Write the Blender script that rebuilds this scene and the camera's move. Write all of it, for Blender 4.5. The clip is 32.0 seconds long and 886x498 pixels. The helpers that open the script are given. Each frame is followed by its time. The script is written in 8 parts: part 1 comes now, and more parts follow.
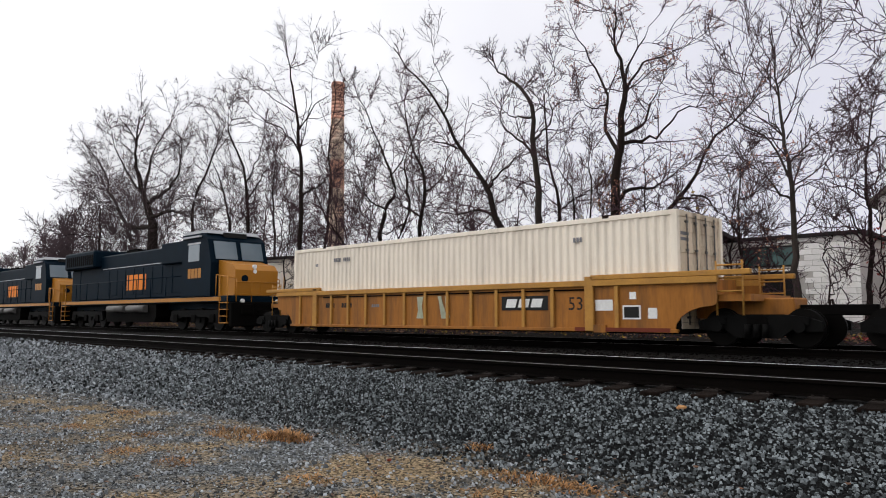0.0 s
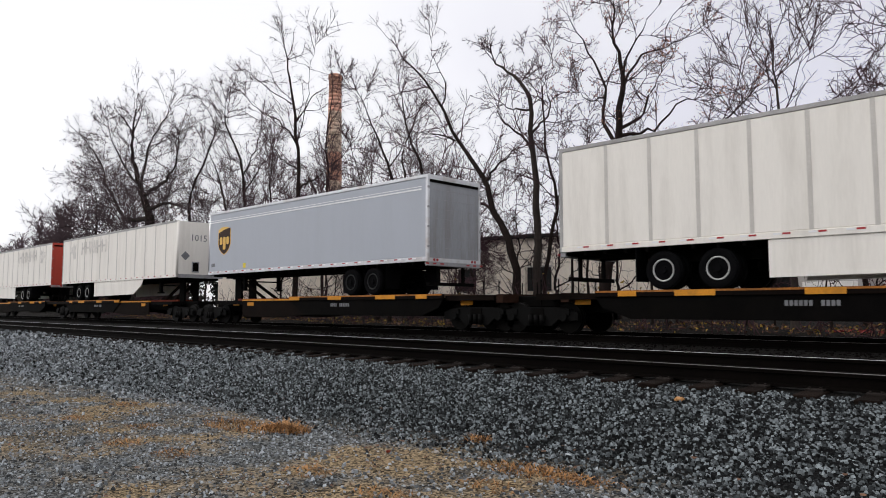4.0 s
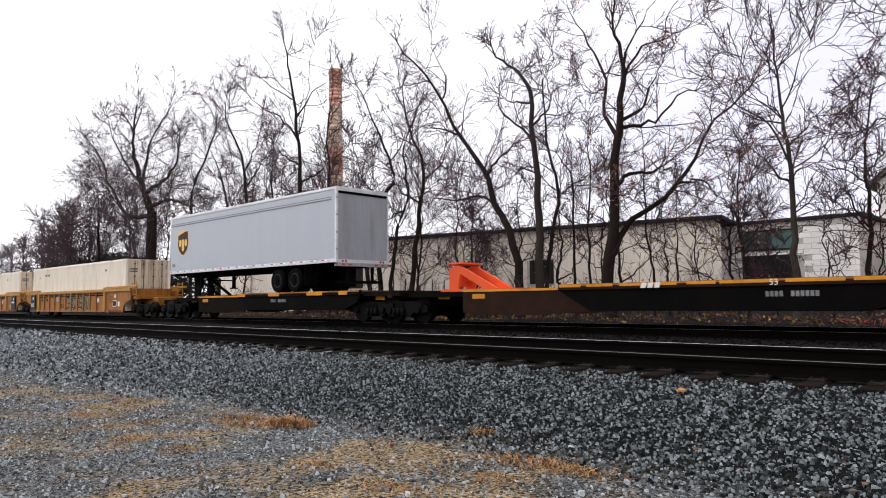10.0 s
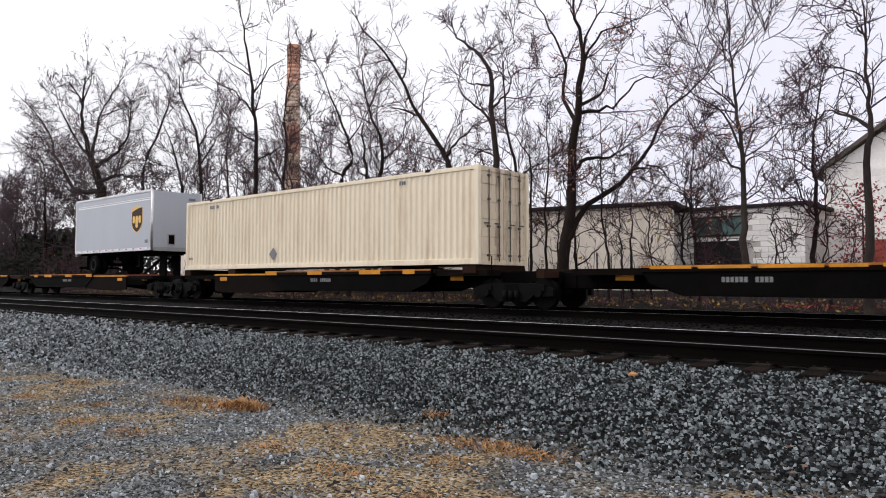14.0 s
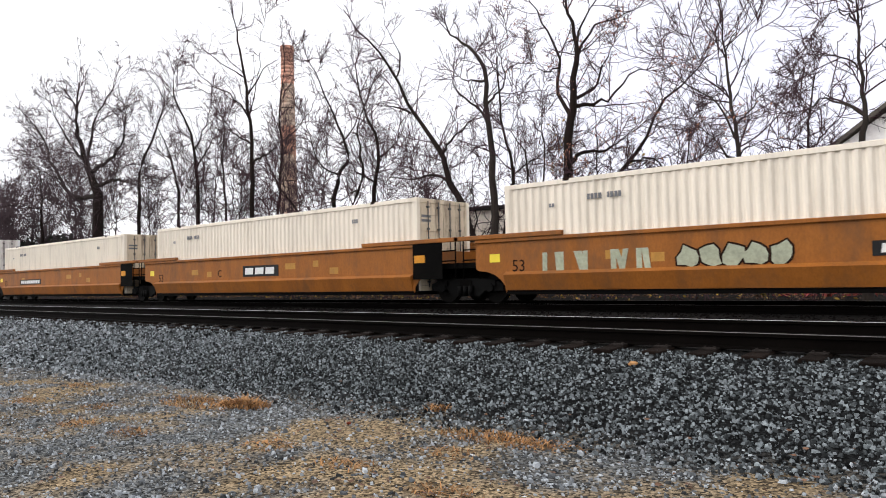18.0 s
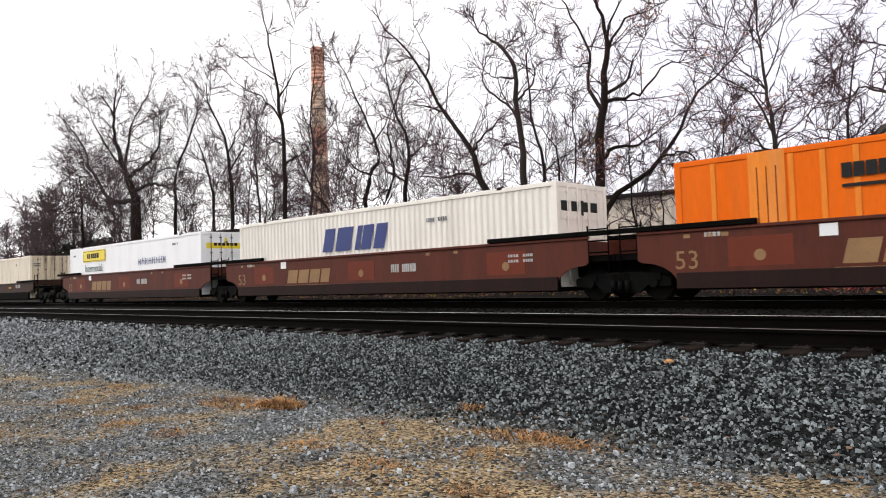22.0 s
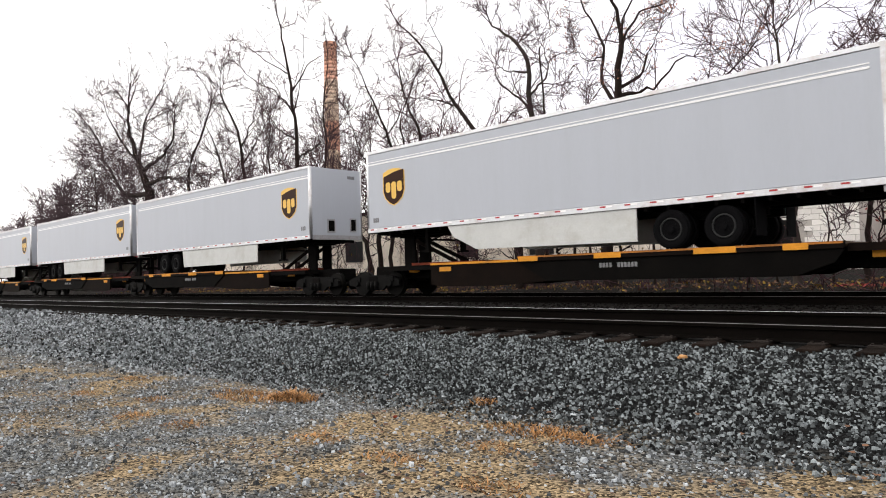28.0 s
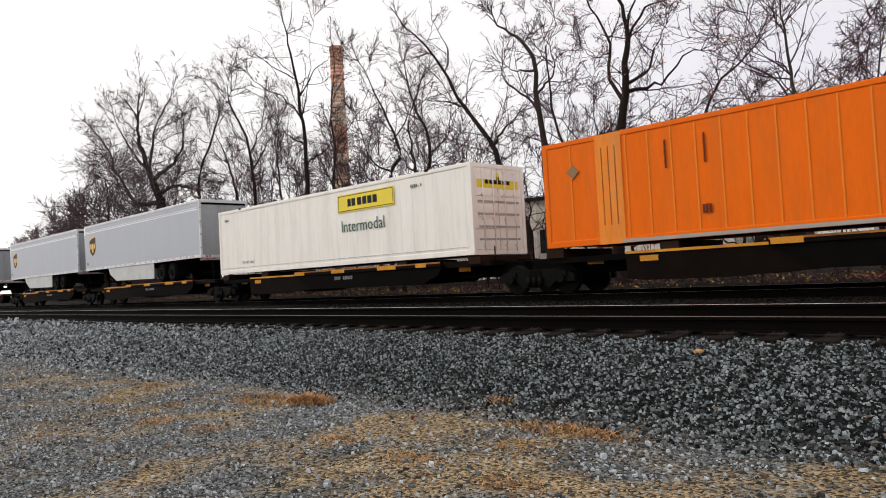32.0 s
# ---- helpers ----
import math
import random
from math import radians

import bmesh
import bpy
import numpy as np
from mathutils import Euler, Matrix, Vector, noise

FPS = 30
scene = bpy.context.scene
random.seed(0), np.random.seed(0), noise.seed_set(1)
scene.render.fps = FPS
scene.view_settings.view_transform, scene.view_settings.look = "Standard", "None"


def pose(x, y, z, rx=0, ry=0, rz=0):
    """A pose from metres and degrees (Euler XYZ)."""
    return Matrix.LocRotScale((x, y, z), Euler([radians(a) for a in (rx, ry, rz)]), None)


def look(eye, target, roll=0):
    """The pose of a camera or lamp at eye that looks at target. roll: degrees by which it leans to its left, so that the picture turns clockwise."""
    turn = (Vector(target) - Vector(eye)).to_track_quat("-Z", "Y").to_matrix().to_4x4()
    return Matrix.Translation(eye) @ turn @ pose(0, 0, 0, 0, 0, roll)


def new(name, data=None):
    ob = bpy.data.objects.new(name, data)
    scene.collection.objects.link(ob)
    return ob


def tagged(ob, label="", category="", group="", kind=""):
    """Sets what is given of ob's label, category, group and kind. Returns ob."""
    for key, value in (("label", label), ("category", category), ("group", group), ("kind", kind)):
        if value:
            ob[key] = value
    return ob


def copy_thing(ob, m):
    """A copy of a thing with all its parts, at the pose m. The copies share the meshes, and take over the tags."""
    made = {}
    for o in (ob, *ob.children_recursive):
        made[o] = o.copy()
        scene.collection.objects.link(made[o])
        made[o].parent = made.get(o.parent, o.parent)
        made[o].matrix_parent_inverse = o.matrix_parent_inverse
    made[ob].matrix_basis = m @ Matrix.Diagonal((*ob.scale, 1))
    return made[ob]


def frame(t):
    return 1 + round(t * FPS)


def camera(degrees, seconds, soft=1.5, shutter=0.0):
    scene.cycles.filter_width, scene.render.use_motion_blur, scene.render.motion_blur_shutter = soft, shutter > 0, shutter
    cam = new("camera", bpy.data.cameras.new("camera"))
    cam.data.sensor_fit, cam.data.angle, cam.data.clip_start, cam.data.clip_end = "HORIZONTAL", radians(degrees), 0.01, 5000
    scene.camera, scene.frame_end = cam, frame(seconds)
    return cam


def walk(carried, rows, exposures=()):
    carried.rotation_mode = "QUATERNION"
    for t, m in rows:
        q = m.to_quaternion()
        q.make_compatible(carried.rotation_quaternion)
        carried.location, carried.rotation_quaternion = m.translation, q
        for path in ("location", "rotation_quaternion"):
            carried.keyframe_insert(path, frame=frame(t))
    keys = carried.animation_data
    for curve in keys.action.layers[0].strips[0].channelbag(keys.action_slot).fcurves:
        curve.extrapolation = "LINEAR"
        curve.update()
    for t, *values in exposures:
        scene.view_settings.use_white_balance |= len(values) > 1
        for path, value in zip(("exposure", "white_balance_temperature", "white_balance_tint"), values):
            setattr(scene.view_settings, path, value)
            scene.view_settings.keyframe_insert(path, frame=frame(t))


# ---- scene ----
# The camera stands on the gravel beside the line, held by hand. Rails lie along x; z = 0 is the top of the rail.
cam = camera(63.34, 32.0, soft=1.0, shutter=0.04)
# seconds, place, heading, tilt, lean
STANCE = [
    (0.0, 0.002, 0.007, 0.694, 134.370, 5.292, 0.005),
    (0.5, 0.004, 0.003, 0.688, 134.164, 5.478, -0.010),
    (1.0, 0.005, 0.003, 0.687, 134.599, 5.242, -0.038),
    (1.5, 0.004, 0.005, 0.691, 134.790, 5.075, -0.019),
    (2.0, 0.008, 0.014, 0.692, 135.050, 5.043, 0.161),
    (2.5, 0.002, 0.003, 0.689, 134.833, 4.877, 0.104),
    (3.0, 0.008, 0.020, 0.702, 134.732, 4.767, -0.011),
    (3.5, -0.002, 0.006, 0.692, 133.920, 4.762, -0.076),
    (5.5, -0.015, -0.014, 0.685, 135.404, 4.293, 0.646),
    (6.0, 0.006, 0.021, 0.713, 134.833, 4.184, 0.235),
    (6.5, 0.001, -0.001, 0.686, 134.278, 4.471, -0.121),
    (7.0, 0.003, -0.010, 0.688, 133.162, 4.744, 0.039),
    (7.5, 0.015, 0.006, 0.700, 133.845, 4.937, -0.664),
    (8.0, -0.004, -0.010, 0.690, 134.929, 4.613, -1.167),
    (8.5, 0.000, 0.000, 0.689, 134.406, 3.894, -1.395),
    (9.0, 0.007, 0.004, 0.693, 133.445, 3.892, -0.897),
    (9.5, 0.006, -0.012, 0.691, 134.012, 4.025, -0.859),
    (10.0, 0.007, -0.013, 0.689, 134.320, 4.216, -0.544),
    (10.5, -0.010, -0.018, 0.694, 134.714, 4.432, -0.424),
    (11.0, 0.001, -0.007, 0.692, 135.040, 4.266, -0.637),
    (11.5, 0.007, -0.002, 0.700, 134.645, 4.002, -0.501),
    (12.0, 0.013, -0.000, 0.685, 133.466, 3.789, -0.544),
    (12.5, 0.003, -0.015, 0.687, 133.245, 3.791, -0.870),
    (13.0, 0.003, -0.007, 0.685, 132.891, 3.653, -0.873),
    (13.5, 0.006, -0.011, 0.694, 132.984, 3.292, -0.948),
    (14.0, -0.002, -0.003, 0.719, 130.952, 2.677, 0.114),
    (14.5, 0.000, 0.000, 0.689, 133.694, 3.674, -1.352),
    (16.5, 0.002, -0.001, 0.681, 132.253, 2.626, -1.866),
    (17.0, 0.004, -0.003, 0.682, 132.263, 2.746, -1.839),
    (17.5, 0.015, 0.006, 0.674, 132.098, 2.636, -1.614),
    (18.0, 0.005, -0.005, 0.671, 130.806, 2.519, -1.202),
    (18.5, 0.008, -0.007, 0.683, 131.187, 2.642, -1.594),
    (19.0, 0.006, 0.004, 0.682, 132.175, 2.609, -1.309),
    (19.5, 0.002, -0.000, 0.697, 133.447, 1.985, -1.814),
    (20.0, -0.010, -0.014, 0.697, 133.264, 1.775, -2.001),
    (20.5, 0.004, 0.013, 0.692, 133.613, 1.745, -2.005),
    (21.0, -0.007, 0.000, 0.685, 133.647, 2.086, -2.105),
    (21.5, 0.002, -0.002, 0.695, 133.559, 2.634, -2.003),
    (22.0, 0.006, 0.005, 0.687, 133.363, 2.429, -1.936),
    (22.5, -0.001, -0.000, 0.684, 133.356, 2.198, -1.957),
    (23.0, 0.002, 0.008, 0.694, 133.394, 2.314, -2.091),
    (23.5, 0.004, 0.008, 0.689, 133.540, 2.362, -2.018),
    (24.0, 0.002, 0.001, 0.682, 133.353, 2.584, -1.690),
    (24.5, -0.009, -0.004, 0.685, 133.215, 2.373, -1.568),
    (25.0, 0.001, 0.017, 0.676, 133.500, 2.196, -1.884),
    (25.5, -0.011, 0.003, 0.680, 133.673, 2.102, -2.118),
    (27.5, -0.016, -0.003, 0.671, 134.226, 2.324, -1.510),
    (28.0, -0.008, 0.008, 0.682, 134.329, 2.025, -1.670),
    (28.5, 0.003, 0.030, 0.701, 133.819, 2.480, -2.059),
    (29.0, -0.014, -0.016, 0.695, 133.706, 3.194, -2.936),
    (29.5, -0.018, -0.008, 0.691, 133.832, 3.205, -2.005),
    (30.0, -0.010, 0.009, 0.682, 134.067, 2.663, -2.565),
    (30.5, -0.002, 0.026, 0.700, 134.494, 2.642, -2.755),
    (31.0, -0.002, 0.020, 0.698, 134.533, 2.730, -2.889),
    (31.5, -0.014, -0.020, 0.679, 134.953, 2.295, -2.897),
    (32.0, -0.016, -0.028, 0.672, 135.145, 2.149, -3.047),
]


def stance(x, y, z, heading, tilt, lean):
    h, p = radians(heading), radians(tilt)
    eye = Vector((x, y, z))
    return look(eye, eye + Vector((math.cos(h) * math.cos(p), math.sin(h) * math.cos(p), math.sin(p))), lean)


# the clip's camera opens up and stops down by itself
# seconds, stops, kelvin, tint
GAIN = [(0.0, -0.42, 6500, 10), (2.0, -0.52, 6500, 10), (3.0, -0.5, 6500, 10), (6.0, -0.42, 6500, 11), (7.0, -0.42, 6500, 11), (9.0, -0.26, 6500, 11), (10.0, -0.1, 6500, 12), (12.0, -0.1, 6500, 12), (13.0, 0.02, 6500, 12),
        (14.0, -0.2, 6500, 12), (17.0, -0.02, 6500, 11), (19.0, 0.0, 6550, 10), (22.0, 0.02, 6750, 10), (23.0, 0.18, 6850, 10), (25.0, 0.24, 6900, 9), (28.0, 0.2, 6900, 10), (31.0, 0.06, 6850, 10), (32.0, -0.28, 6850, 10)]
walk(cam, [(t, stance(*r)) for t, *r in STANCE], GAIN)

# ---- overcast daylight ----
world = bpy.data.worlds.new("overcast")
scene.world = world
world.use_nodes = True
wn, wl = world.node_tree.nodes, world.node_tree.links
sky = wn.new("ShaderNodeTexSky")
sky.sky_type, sky.sun_disc = "NISHITA", False
sky.sun_elevation, sky.sun_rotation = radians(41), radians(234)
grey = wn.new("ShaderNodeHueSaturation")
grey.inputs["Saturation"].default_value = 0.25
wl.new(sky.outputs[0], grey.inputs["Color"])
dim = wn.new("ShaderNodeMix")
dim.data_type, dim.blend_type = "RGBA", "MULTIPLY"
dim.inputs[0].default_value = 1.0
dim.inputs[7].default_value = (0.1, 0.1, 0.1, 1)
wl.new(grey.outputs[0], dim.inputs[6])
cloud = wn.new("ShaderNodeMix")
cloud.data_type = "RGBA"
cloud.inputs[0].default_value = 0.82
cloud.inputs[7].default_value = (0.945, 0.945, 0.985, 1)
wl.new(dim.outputs[2], cloud.inputs[6])
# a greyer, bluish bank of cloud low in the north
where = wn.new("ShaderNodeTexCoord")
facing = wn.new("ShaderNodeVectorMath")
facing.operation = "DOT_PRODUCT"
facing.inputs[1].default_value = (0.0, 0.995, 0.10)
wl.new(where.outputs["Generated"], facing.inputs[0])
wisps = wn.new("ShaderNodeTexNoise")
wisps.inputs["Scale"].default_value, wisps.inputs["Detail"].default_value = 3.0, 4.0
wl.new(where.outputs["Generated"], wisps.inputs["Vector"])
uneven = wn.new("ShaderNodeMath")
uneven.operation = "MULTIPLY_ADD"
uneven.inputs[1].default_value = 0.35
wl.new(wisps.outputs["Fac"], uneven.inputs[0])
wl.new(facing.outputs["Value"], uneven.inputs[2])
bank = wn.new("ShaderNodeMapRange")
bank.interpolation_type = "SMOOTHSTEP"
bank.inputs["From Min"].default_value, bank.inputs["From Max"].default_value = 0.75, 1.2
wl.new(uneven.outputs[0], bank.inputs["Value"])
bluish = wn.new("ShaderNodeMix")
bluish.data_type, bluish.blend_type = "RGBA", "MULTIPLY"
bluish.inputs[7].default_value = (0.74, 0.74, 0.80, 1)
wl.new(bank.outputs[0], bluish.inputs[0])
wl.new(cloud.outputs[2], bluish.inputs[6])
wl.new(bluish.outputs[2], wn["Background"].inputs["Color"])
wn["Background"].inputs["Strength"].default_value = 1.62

sun = new("sun", bpy.data.lights.new("sun", "SUN"))
sun.data.energy, sun.data.angle, sun.data.color = 1.5, radians(20), (1.0, 0.97, 0.93)
sun.matrix_world = look((0, 0, 60), (55, 40, 0))

# ---- materials ----
def surface(name, base, rough=0.6, metal=0.0, var=0.12, scale=1.5, fine=25.0, bump=0.15, dirt=None, amount=0.35,
            dscale=1.2, stretch=(1, 1, 1), vary=0.0, island=False, spec=0.5, skew=1.0):
    """A painted or natural surface: base colour, a slow and a fine variation, grime with edges of its own and fine relief."""
    m = bpy.data.materials.new(name)
    m.use_nodes = True
    n, l = m.node_tree.nodes, m.node_tree.links
    b = n["Principled BSDF"]
    b.inputs["Roughness"].default_value, b.inputs["Metallic"].default_value = rough, metal
    b.inputs["Specular IOR Level"].default_value = spec
    co = n.new("ShaderNodeTexCoord")
    mp = n.new("ShaderNodeMapping")
    mp.inputs["Scale"].default_value = stretch
    l.new(co.outputs["Object"], mp.inputs["Vector"])

    def noise_of(size, detail=4.0, r=0.6):
        t = n.new("ShaderNodeTexNoise")
        t.inputs["Scale"].default_value, t.inputs["Detail"].default_value, t.inputs["Roughness"].default_value = size, detail, r
        l.new(mp.outputs[0], t.inputs["Vector"])
        return t

    def scaled(colour, factor, lo, hi):
        r = n.new("ShaderNodeMapRange")
        r.inputs["From Min"].default_value, r.inputs["From Max"].default_value = 0.3, 0.7
        r.inputs["To Min"].default_value, r.inputs["To Max"].default_value = lo, hi
        l.new(factor, r.inputs["Value"])
        x = n.new("ShaderNodeMix")
        x.data_type, x.blend_type = "RGBA", "MULTIPLY"
        x.inputs[0].default_value = 1.0
        l.new(colour, x.inputs[6])
        l.new(r.outputs[0], x.inputs[7])
        return x.outputs[2]

    rgb = n.new("ShaderNodeRGB")
    rgb.outputs[0].default_value = (*base, 1)
    col = rgb.outputs[0]
    slow, quick = noise_of(scale), noise_of(fine, 5.0, 0.7)
    col = scaled(col, slow.outputs["Fac"], 1 - var, 1 + var)
    col = scaled(col, quick.outputs["Fac"], 1 - var, 1 + var)
    if vary:
        if island:
            g = n.new("ShaderNodeNewGeometry").outputs["Random Per Island"]
        else:
            g = n.new("ShaderNodeObjectInfo").outputs["Random"]
        r = n.new("ShaderNodeMapRange")
        r.inputs["To Min"].default_value, r.inputs["To Max"].default_value = 1 - vary, 1 + vary
        if skew != 1.0:
            w = n.new("ShaderNodeMath")
            w.operation = "POWER"
            w.inputs[1].default_value = skew
            l.new(g, w.inputs[0])
            g = w.outputs[0]
        l.new(g, r.inputs["Value"])
        x = n.new("ShaderNodeMix")
        x.data_type, x.blend_type = "RGBA", "MULTIPLY"
        x.inputs[0].default_value = 1.0
        l.new(col, x.inputs[6])
        l.new(r.outputs[0], x.inputs[7])
        col = x.outputs[2]
    if dirt:
        t = noise_of(dscale, 6.0, 0.72)
        ramp = n.new("ShaderNodeMapRange")
        ramp.inputs["From Min"].default_value, ramp.inputs["From Max"].default_value = 0.48, 0.72
        ramp.inputs["To Max"].default_value = amount
        l.new(t.outputs["Fac"], ramp.inputs["Value"])
        x = n.new("ShaderNodeMix")
        x.data_type = "RGBA"
        x.inputs[7].default_value = (*dirt, 1)
        l.new(ramp.outputs[0], x.inputs[0])
        l.new(col, x.inputs[6])
        col = x.outputs[2]
    l.new(col, b.inputs["Base Color"])
    if bump:
        k = n.new("ShaderNodeBump")
        k.inputs["Strength"].default_value, k.inputs["Distance"].default_value = bump, 0.02
        l.new(quick.outputs["Fac"], k.inputs["Height"])
        l.new(k.outputs[0], b.inputs["Normal"])
    return m


GRIME, RUST = (0.06, 0.05, 0.04), (0.16, 0.07, 0.03)
STREAK = (1.0, 1.0, 0.12)
M_CREAM = surface("cream_paint", (0.86, 0.775, 0.645), 0.55, var=0.04, dirt=(0.36, 0.30, 0.22), amount=0.4, dscale=2.0, stretch=STREAK, bump=0.03)
M_CREAMOLD = surface("aged_cream_paint", (0.82, 0.72, 0.55), 0.6, var=0.05, dirt=(0.30, 0.17, 0.08), amount=0.45, dscale=1.5, stretch=STREAK, bump=0.04, spec=0.3)
M_CREAM_END = surface("cream_paint_worn", (0.66, 0.55, 0.40), 0.6, var=0.1, dirt=(0.08, 0.03, 0.015), amount=1.0, dscale=3.5, stretch=STREAK, bump=0.05)
M_WHITE = surface("white_paint", (0.84, 0.80, 0.735), 0.45, var=0.03, dirt=(0.42, 0.38, 0.32), amount=0.3, dscale=1.6, stretch=STREAK, bump=0.02)
M_COOLWHITE = surface("cool_white_paint", (0.80, 0.79, 0.80), 0.5, var=0.03, dirt=(0.40, 0.36, 0.32), amount=0.35, dscale=1.4, stretch=STREAK, bump=0.03, spec=0.3)
M_WHITESTAIN = surface("rust_stained_white", (0.74, 0.70, 0.66), 0.6, var=0.06, dirt=(0.14, 0.055, 0.028), amount=0.9, dscale=3.2, stretch=STREAK, bump=0.05, spec=0.3)
M_GREYPAINT = surface("silver_grey_paint", (0.41, 0.435, 0.485), 0.4, var=0.015, dirt=(0.32, 0.33, 0.34), amount=0.14, dscale=1.2, stretch=STREAK, bump=0.02, spec=0.35)
M_SILVER = surface("aluminium_trim", (0.62, 0.63, 0.65), 0.38, 0.6, var=0.06, dirt=(0.25, 0.14, 0.08), amount=0.5, bump=0.03)
M_ORANGE = surface("orange_paint", (0.80, 0.140, 0.005), 0.5, var=0.06, dirt=(0.45, 0.14, 0.03), amount=0.45, dscale=1.6, stretch=STREAK, bump=0.03, spec=0.1)
M_ORANGE_RIB = surface("faded_orange_paint", (0.78, 0.23, 0.03), 0.55, var=0.1, dirt=(0.5, 0.3, 0.15), amount=0.4, stretch=STREAK, bump=0.03, spec=0.1)
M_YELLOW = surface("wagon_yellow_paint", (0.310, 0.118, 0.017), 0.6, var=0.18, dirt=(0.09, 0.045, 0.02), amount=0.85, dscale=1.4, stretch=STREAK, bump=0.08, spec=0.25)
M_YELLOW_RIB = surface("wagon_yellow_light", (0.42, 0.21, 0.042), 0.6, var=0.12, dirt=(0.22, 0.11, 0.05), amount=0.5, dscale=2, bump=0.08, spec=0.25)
M_WELLORANGE = surface("wagon_orange_paint", (0.29, 0.098, 0.014), 0.6, var=0.16, dirt=(0.12, 0.058, 0.026), amount=0.85, dscale=0.8, stretch=(1.0, 1.0, 0.4), bump=0.06, spec=0.25)
M_MAROON = surface("wagon_maroon_paint", (0.088, 0.0205, 0.0115), 0.6, var=0.12, dirt=(0.025, 0.013, 0.010), amount=0.5, dscale=1.1, stretch=STREAK, bump=0.06, spec=0.2)
M_REDPATCH = surface("maroon_repaint_patch", (0.135, 0.026, 0.012), 0.6, var=0.1, bump=0.04, spec=0.2)
# far darker than bare steel, so the shade under the wagons is in the colour
M_BLACK = surface("shade_black_steel", (0.003, 0.0027, 0.0025), 0.75, var=0.3, dirt=(0.006, 0.005, 0.004), amount=0.5, bump=0.2, spec=0.03)
# darker rust-brown steel for loaded and bare platforms
M_DARKRUST = surface("dark_rust_steel", (0.006, 0.0034, 0.0024), 0.8, var=0.35, dirt=(0.003, 0.0027, 0.0025), amount=0.7, dscale=1.6, bump=0.2, spec=0.05)
M_BROWN = surface("rusty_brown_steel", (0.022, 0.009, 0.005), 0.8, var=0.25, dirt=(0.008, 0.006, 0.005), amount=0.6, dscale=2, bump=0.2, spec=0.1)
M_DECKYEL = surface("deck_edge_yellow", (0.58, 0.24, 0.02), 0.55, var=0.15, dirt=(0.2, 0.1, 0.03), amount=0.5, dscale=2.5, bump=0.08, spec=0.2)
M_DECK = surface("worn_deck_steel", (0.10, 0.06, 0.035), 0.7, var=0.25, dirt=(0.05, 0.035, 0.025), amount=0.6, dscale=1.6, bump=0.2, spec=0.15)
M_HITCHOLD = surface("grimy_hitch_paint", (0.15, 0.028, 0.012), 0.65, var=0.2, dirt=(0.03, 0.01, 0.006), amount=0.7, dscale=3, bump=0.06, spec=0.1)
M_HITCH = surface("red_orange_hitch_paint", (0.72, 0.085, 0.018), 0.55, var=0.1, dirt=(0.25, 0.05, 0.02), amount=0.4, dscale=3, bump=0.06, spec=0.25)
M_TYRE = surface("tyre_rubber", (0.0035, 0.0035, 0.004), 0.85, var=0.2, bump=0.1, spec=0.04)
M_RIM = surface("white_wheel_rim", (0.40, 0.40, 0.39), 0.45, 0.2, var=0.15, dirt=(0.1, 0.07, 0.05), amount=0.6, dscale=4, bump=0.05)
# rim colour darkened for the deep shade beneath the trailers
M_RIMDARK = surface("dark_wheel_rim", (0.014, 0.0145, 0.015), 0.7, 0.1, var=0.15, bump=0.05, spec=0.3)
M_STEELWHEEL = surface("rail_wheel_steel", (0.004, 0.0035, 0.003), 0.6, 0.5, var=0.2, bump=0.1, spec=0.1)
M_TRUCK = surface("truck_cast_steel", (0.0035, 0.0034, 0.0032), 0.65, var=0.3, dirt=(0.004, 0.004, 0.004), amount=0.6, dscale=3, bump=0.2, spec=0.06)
M_RED = surface("red_reflector", (0.34, 0.012, 0.015), 0.35, var=0.05, bump=0)
M_TAPEWHITE = surface("white_reflector", (0.8, 0.8, 0.8), 0.35, var=0.05, bump=0)
M_BROWNLOGO = surface("dark_brown_decal", (0.030, 0.010, 0.004), 0.4, var=0.04, bump=0, spec=0.1)
M_GOLD = surface("gold_decal", (0.72, 0.43, 0.07), 0.4, var=0.05, bump=0)
M_INK = surface("black_lettering", (0.012, 0.012, 0.012), 0.6, var=0.1, bump=0, spec=0.2)
M_INKGREY = surface("faded_grey_decal", (0.16, 0.16, 0.17), 0.6, var=0.25, fine=60, bump=0)
M_INKPALE = surface("weathered_pale_decal", (0.36, 0.35, 0.34), 0.6, var=0.25, fine=60, bump=0)
M_FADED = surface("worn_faded_decal", (0.62, 0.59, 0.55), 0.6, var=0.3, fine=30, bump=0, dirt=(0.80, 0.76, 0.70), amount=1.0, dscale=2.2)
M_WHITEINK = surface("white_lettering", (0.72, 0.72, 0.70), 0.6, var=0.1, bump=0)
M_BLUE = surface("dark_blue_decal", (0.012, 0.03, 0.16), 0.45, var=0.08, bump=0)
M_SIGNYEL = surface("yellow_decal", (0.80, 0.62, 0.03), 0.45, var=0.06, bump=0)
M_GREENINK = surface("dark_green_lettering", (0.015, 0.075, 0.055), 0.45, var=0.06, bump=0)
M_GOLDINK = surface("dull_gold_decal", (0.24, 0.13, 0.05), 0.55, var=0.12, bump=0)
M_REDINK = surface("red_brown_decal", (0.26, 0.03, 0.018), 0.55, var=0.12, bump=0)
M_SPRAY = surface("silver_spray_paint", (0.36, 0.38, 0.27), 0.6, var=0.2, fine=10, bump=0)
M_SPRAYGREEN = surface("green_spray_paint", (0.007, 0.016, 0.009), 0.75, var=0.2, fine=10, bump=0, spec=0.2)
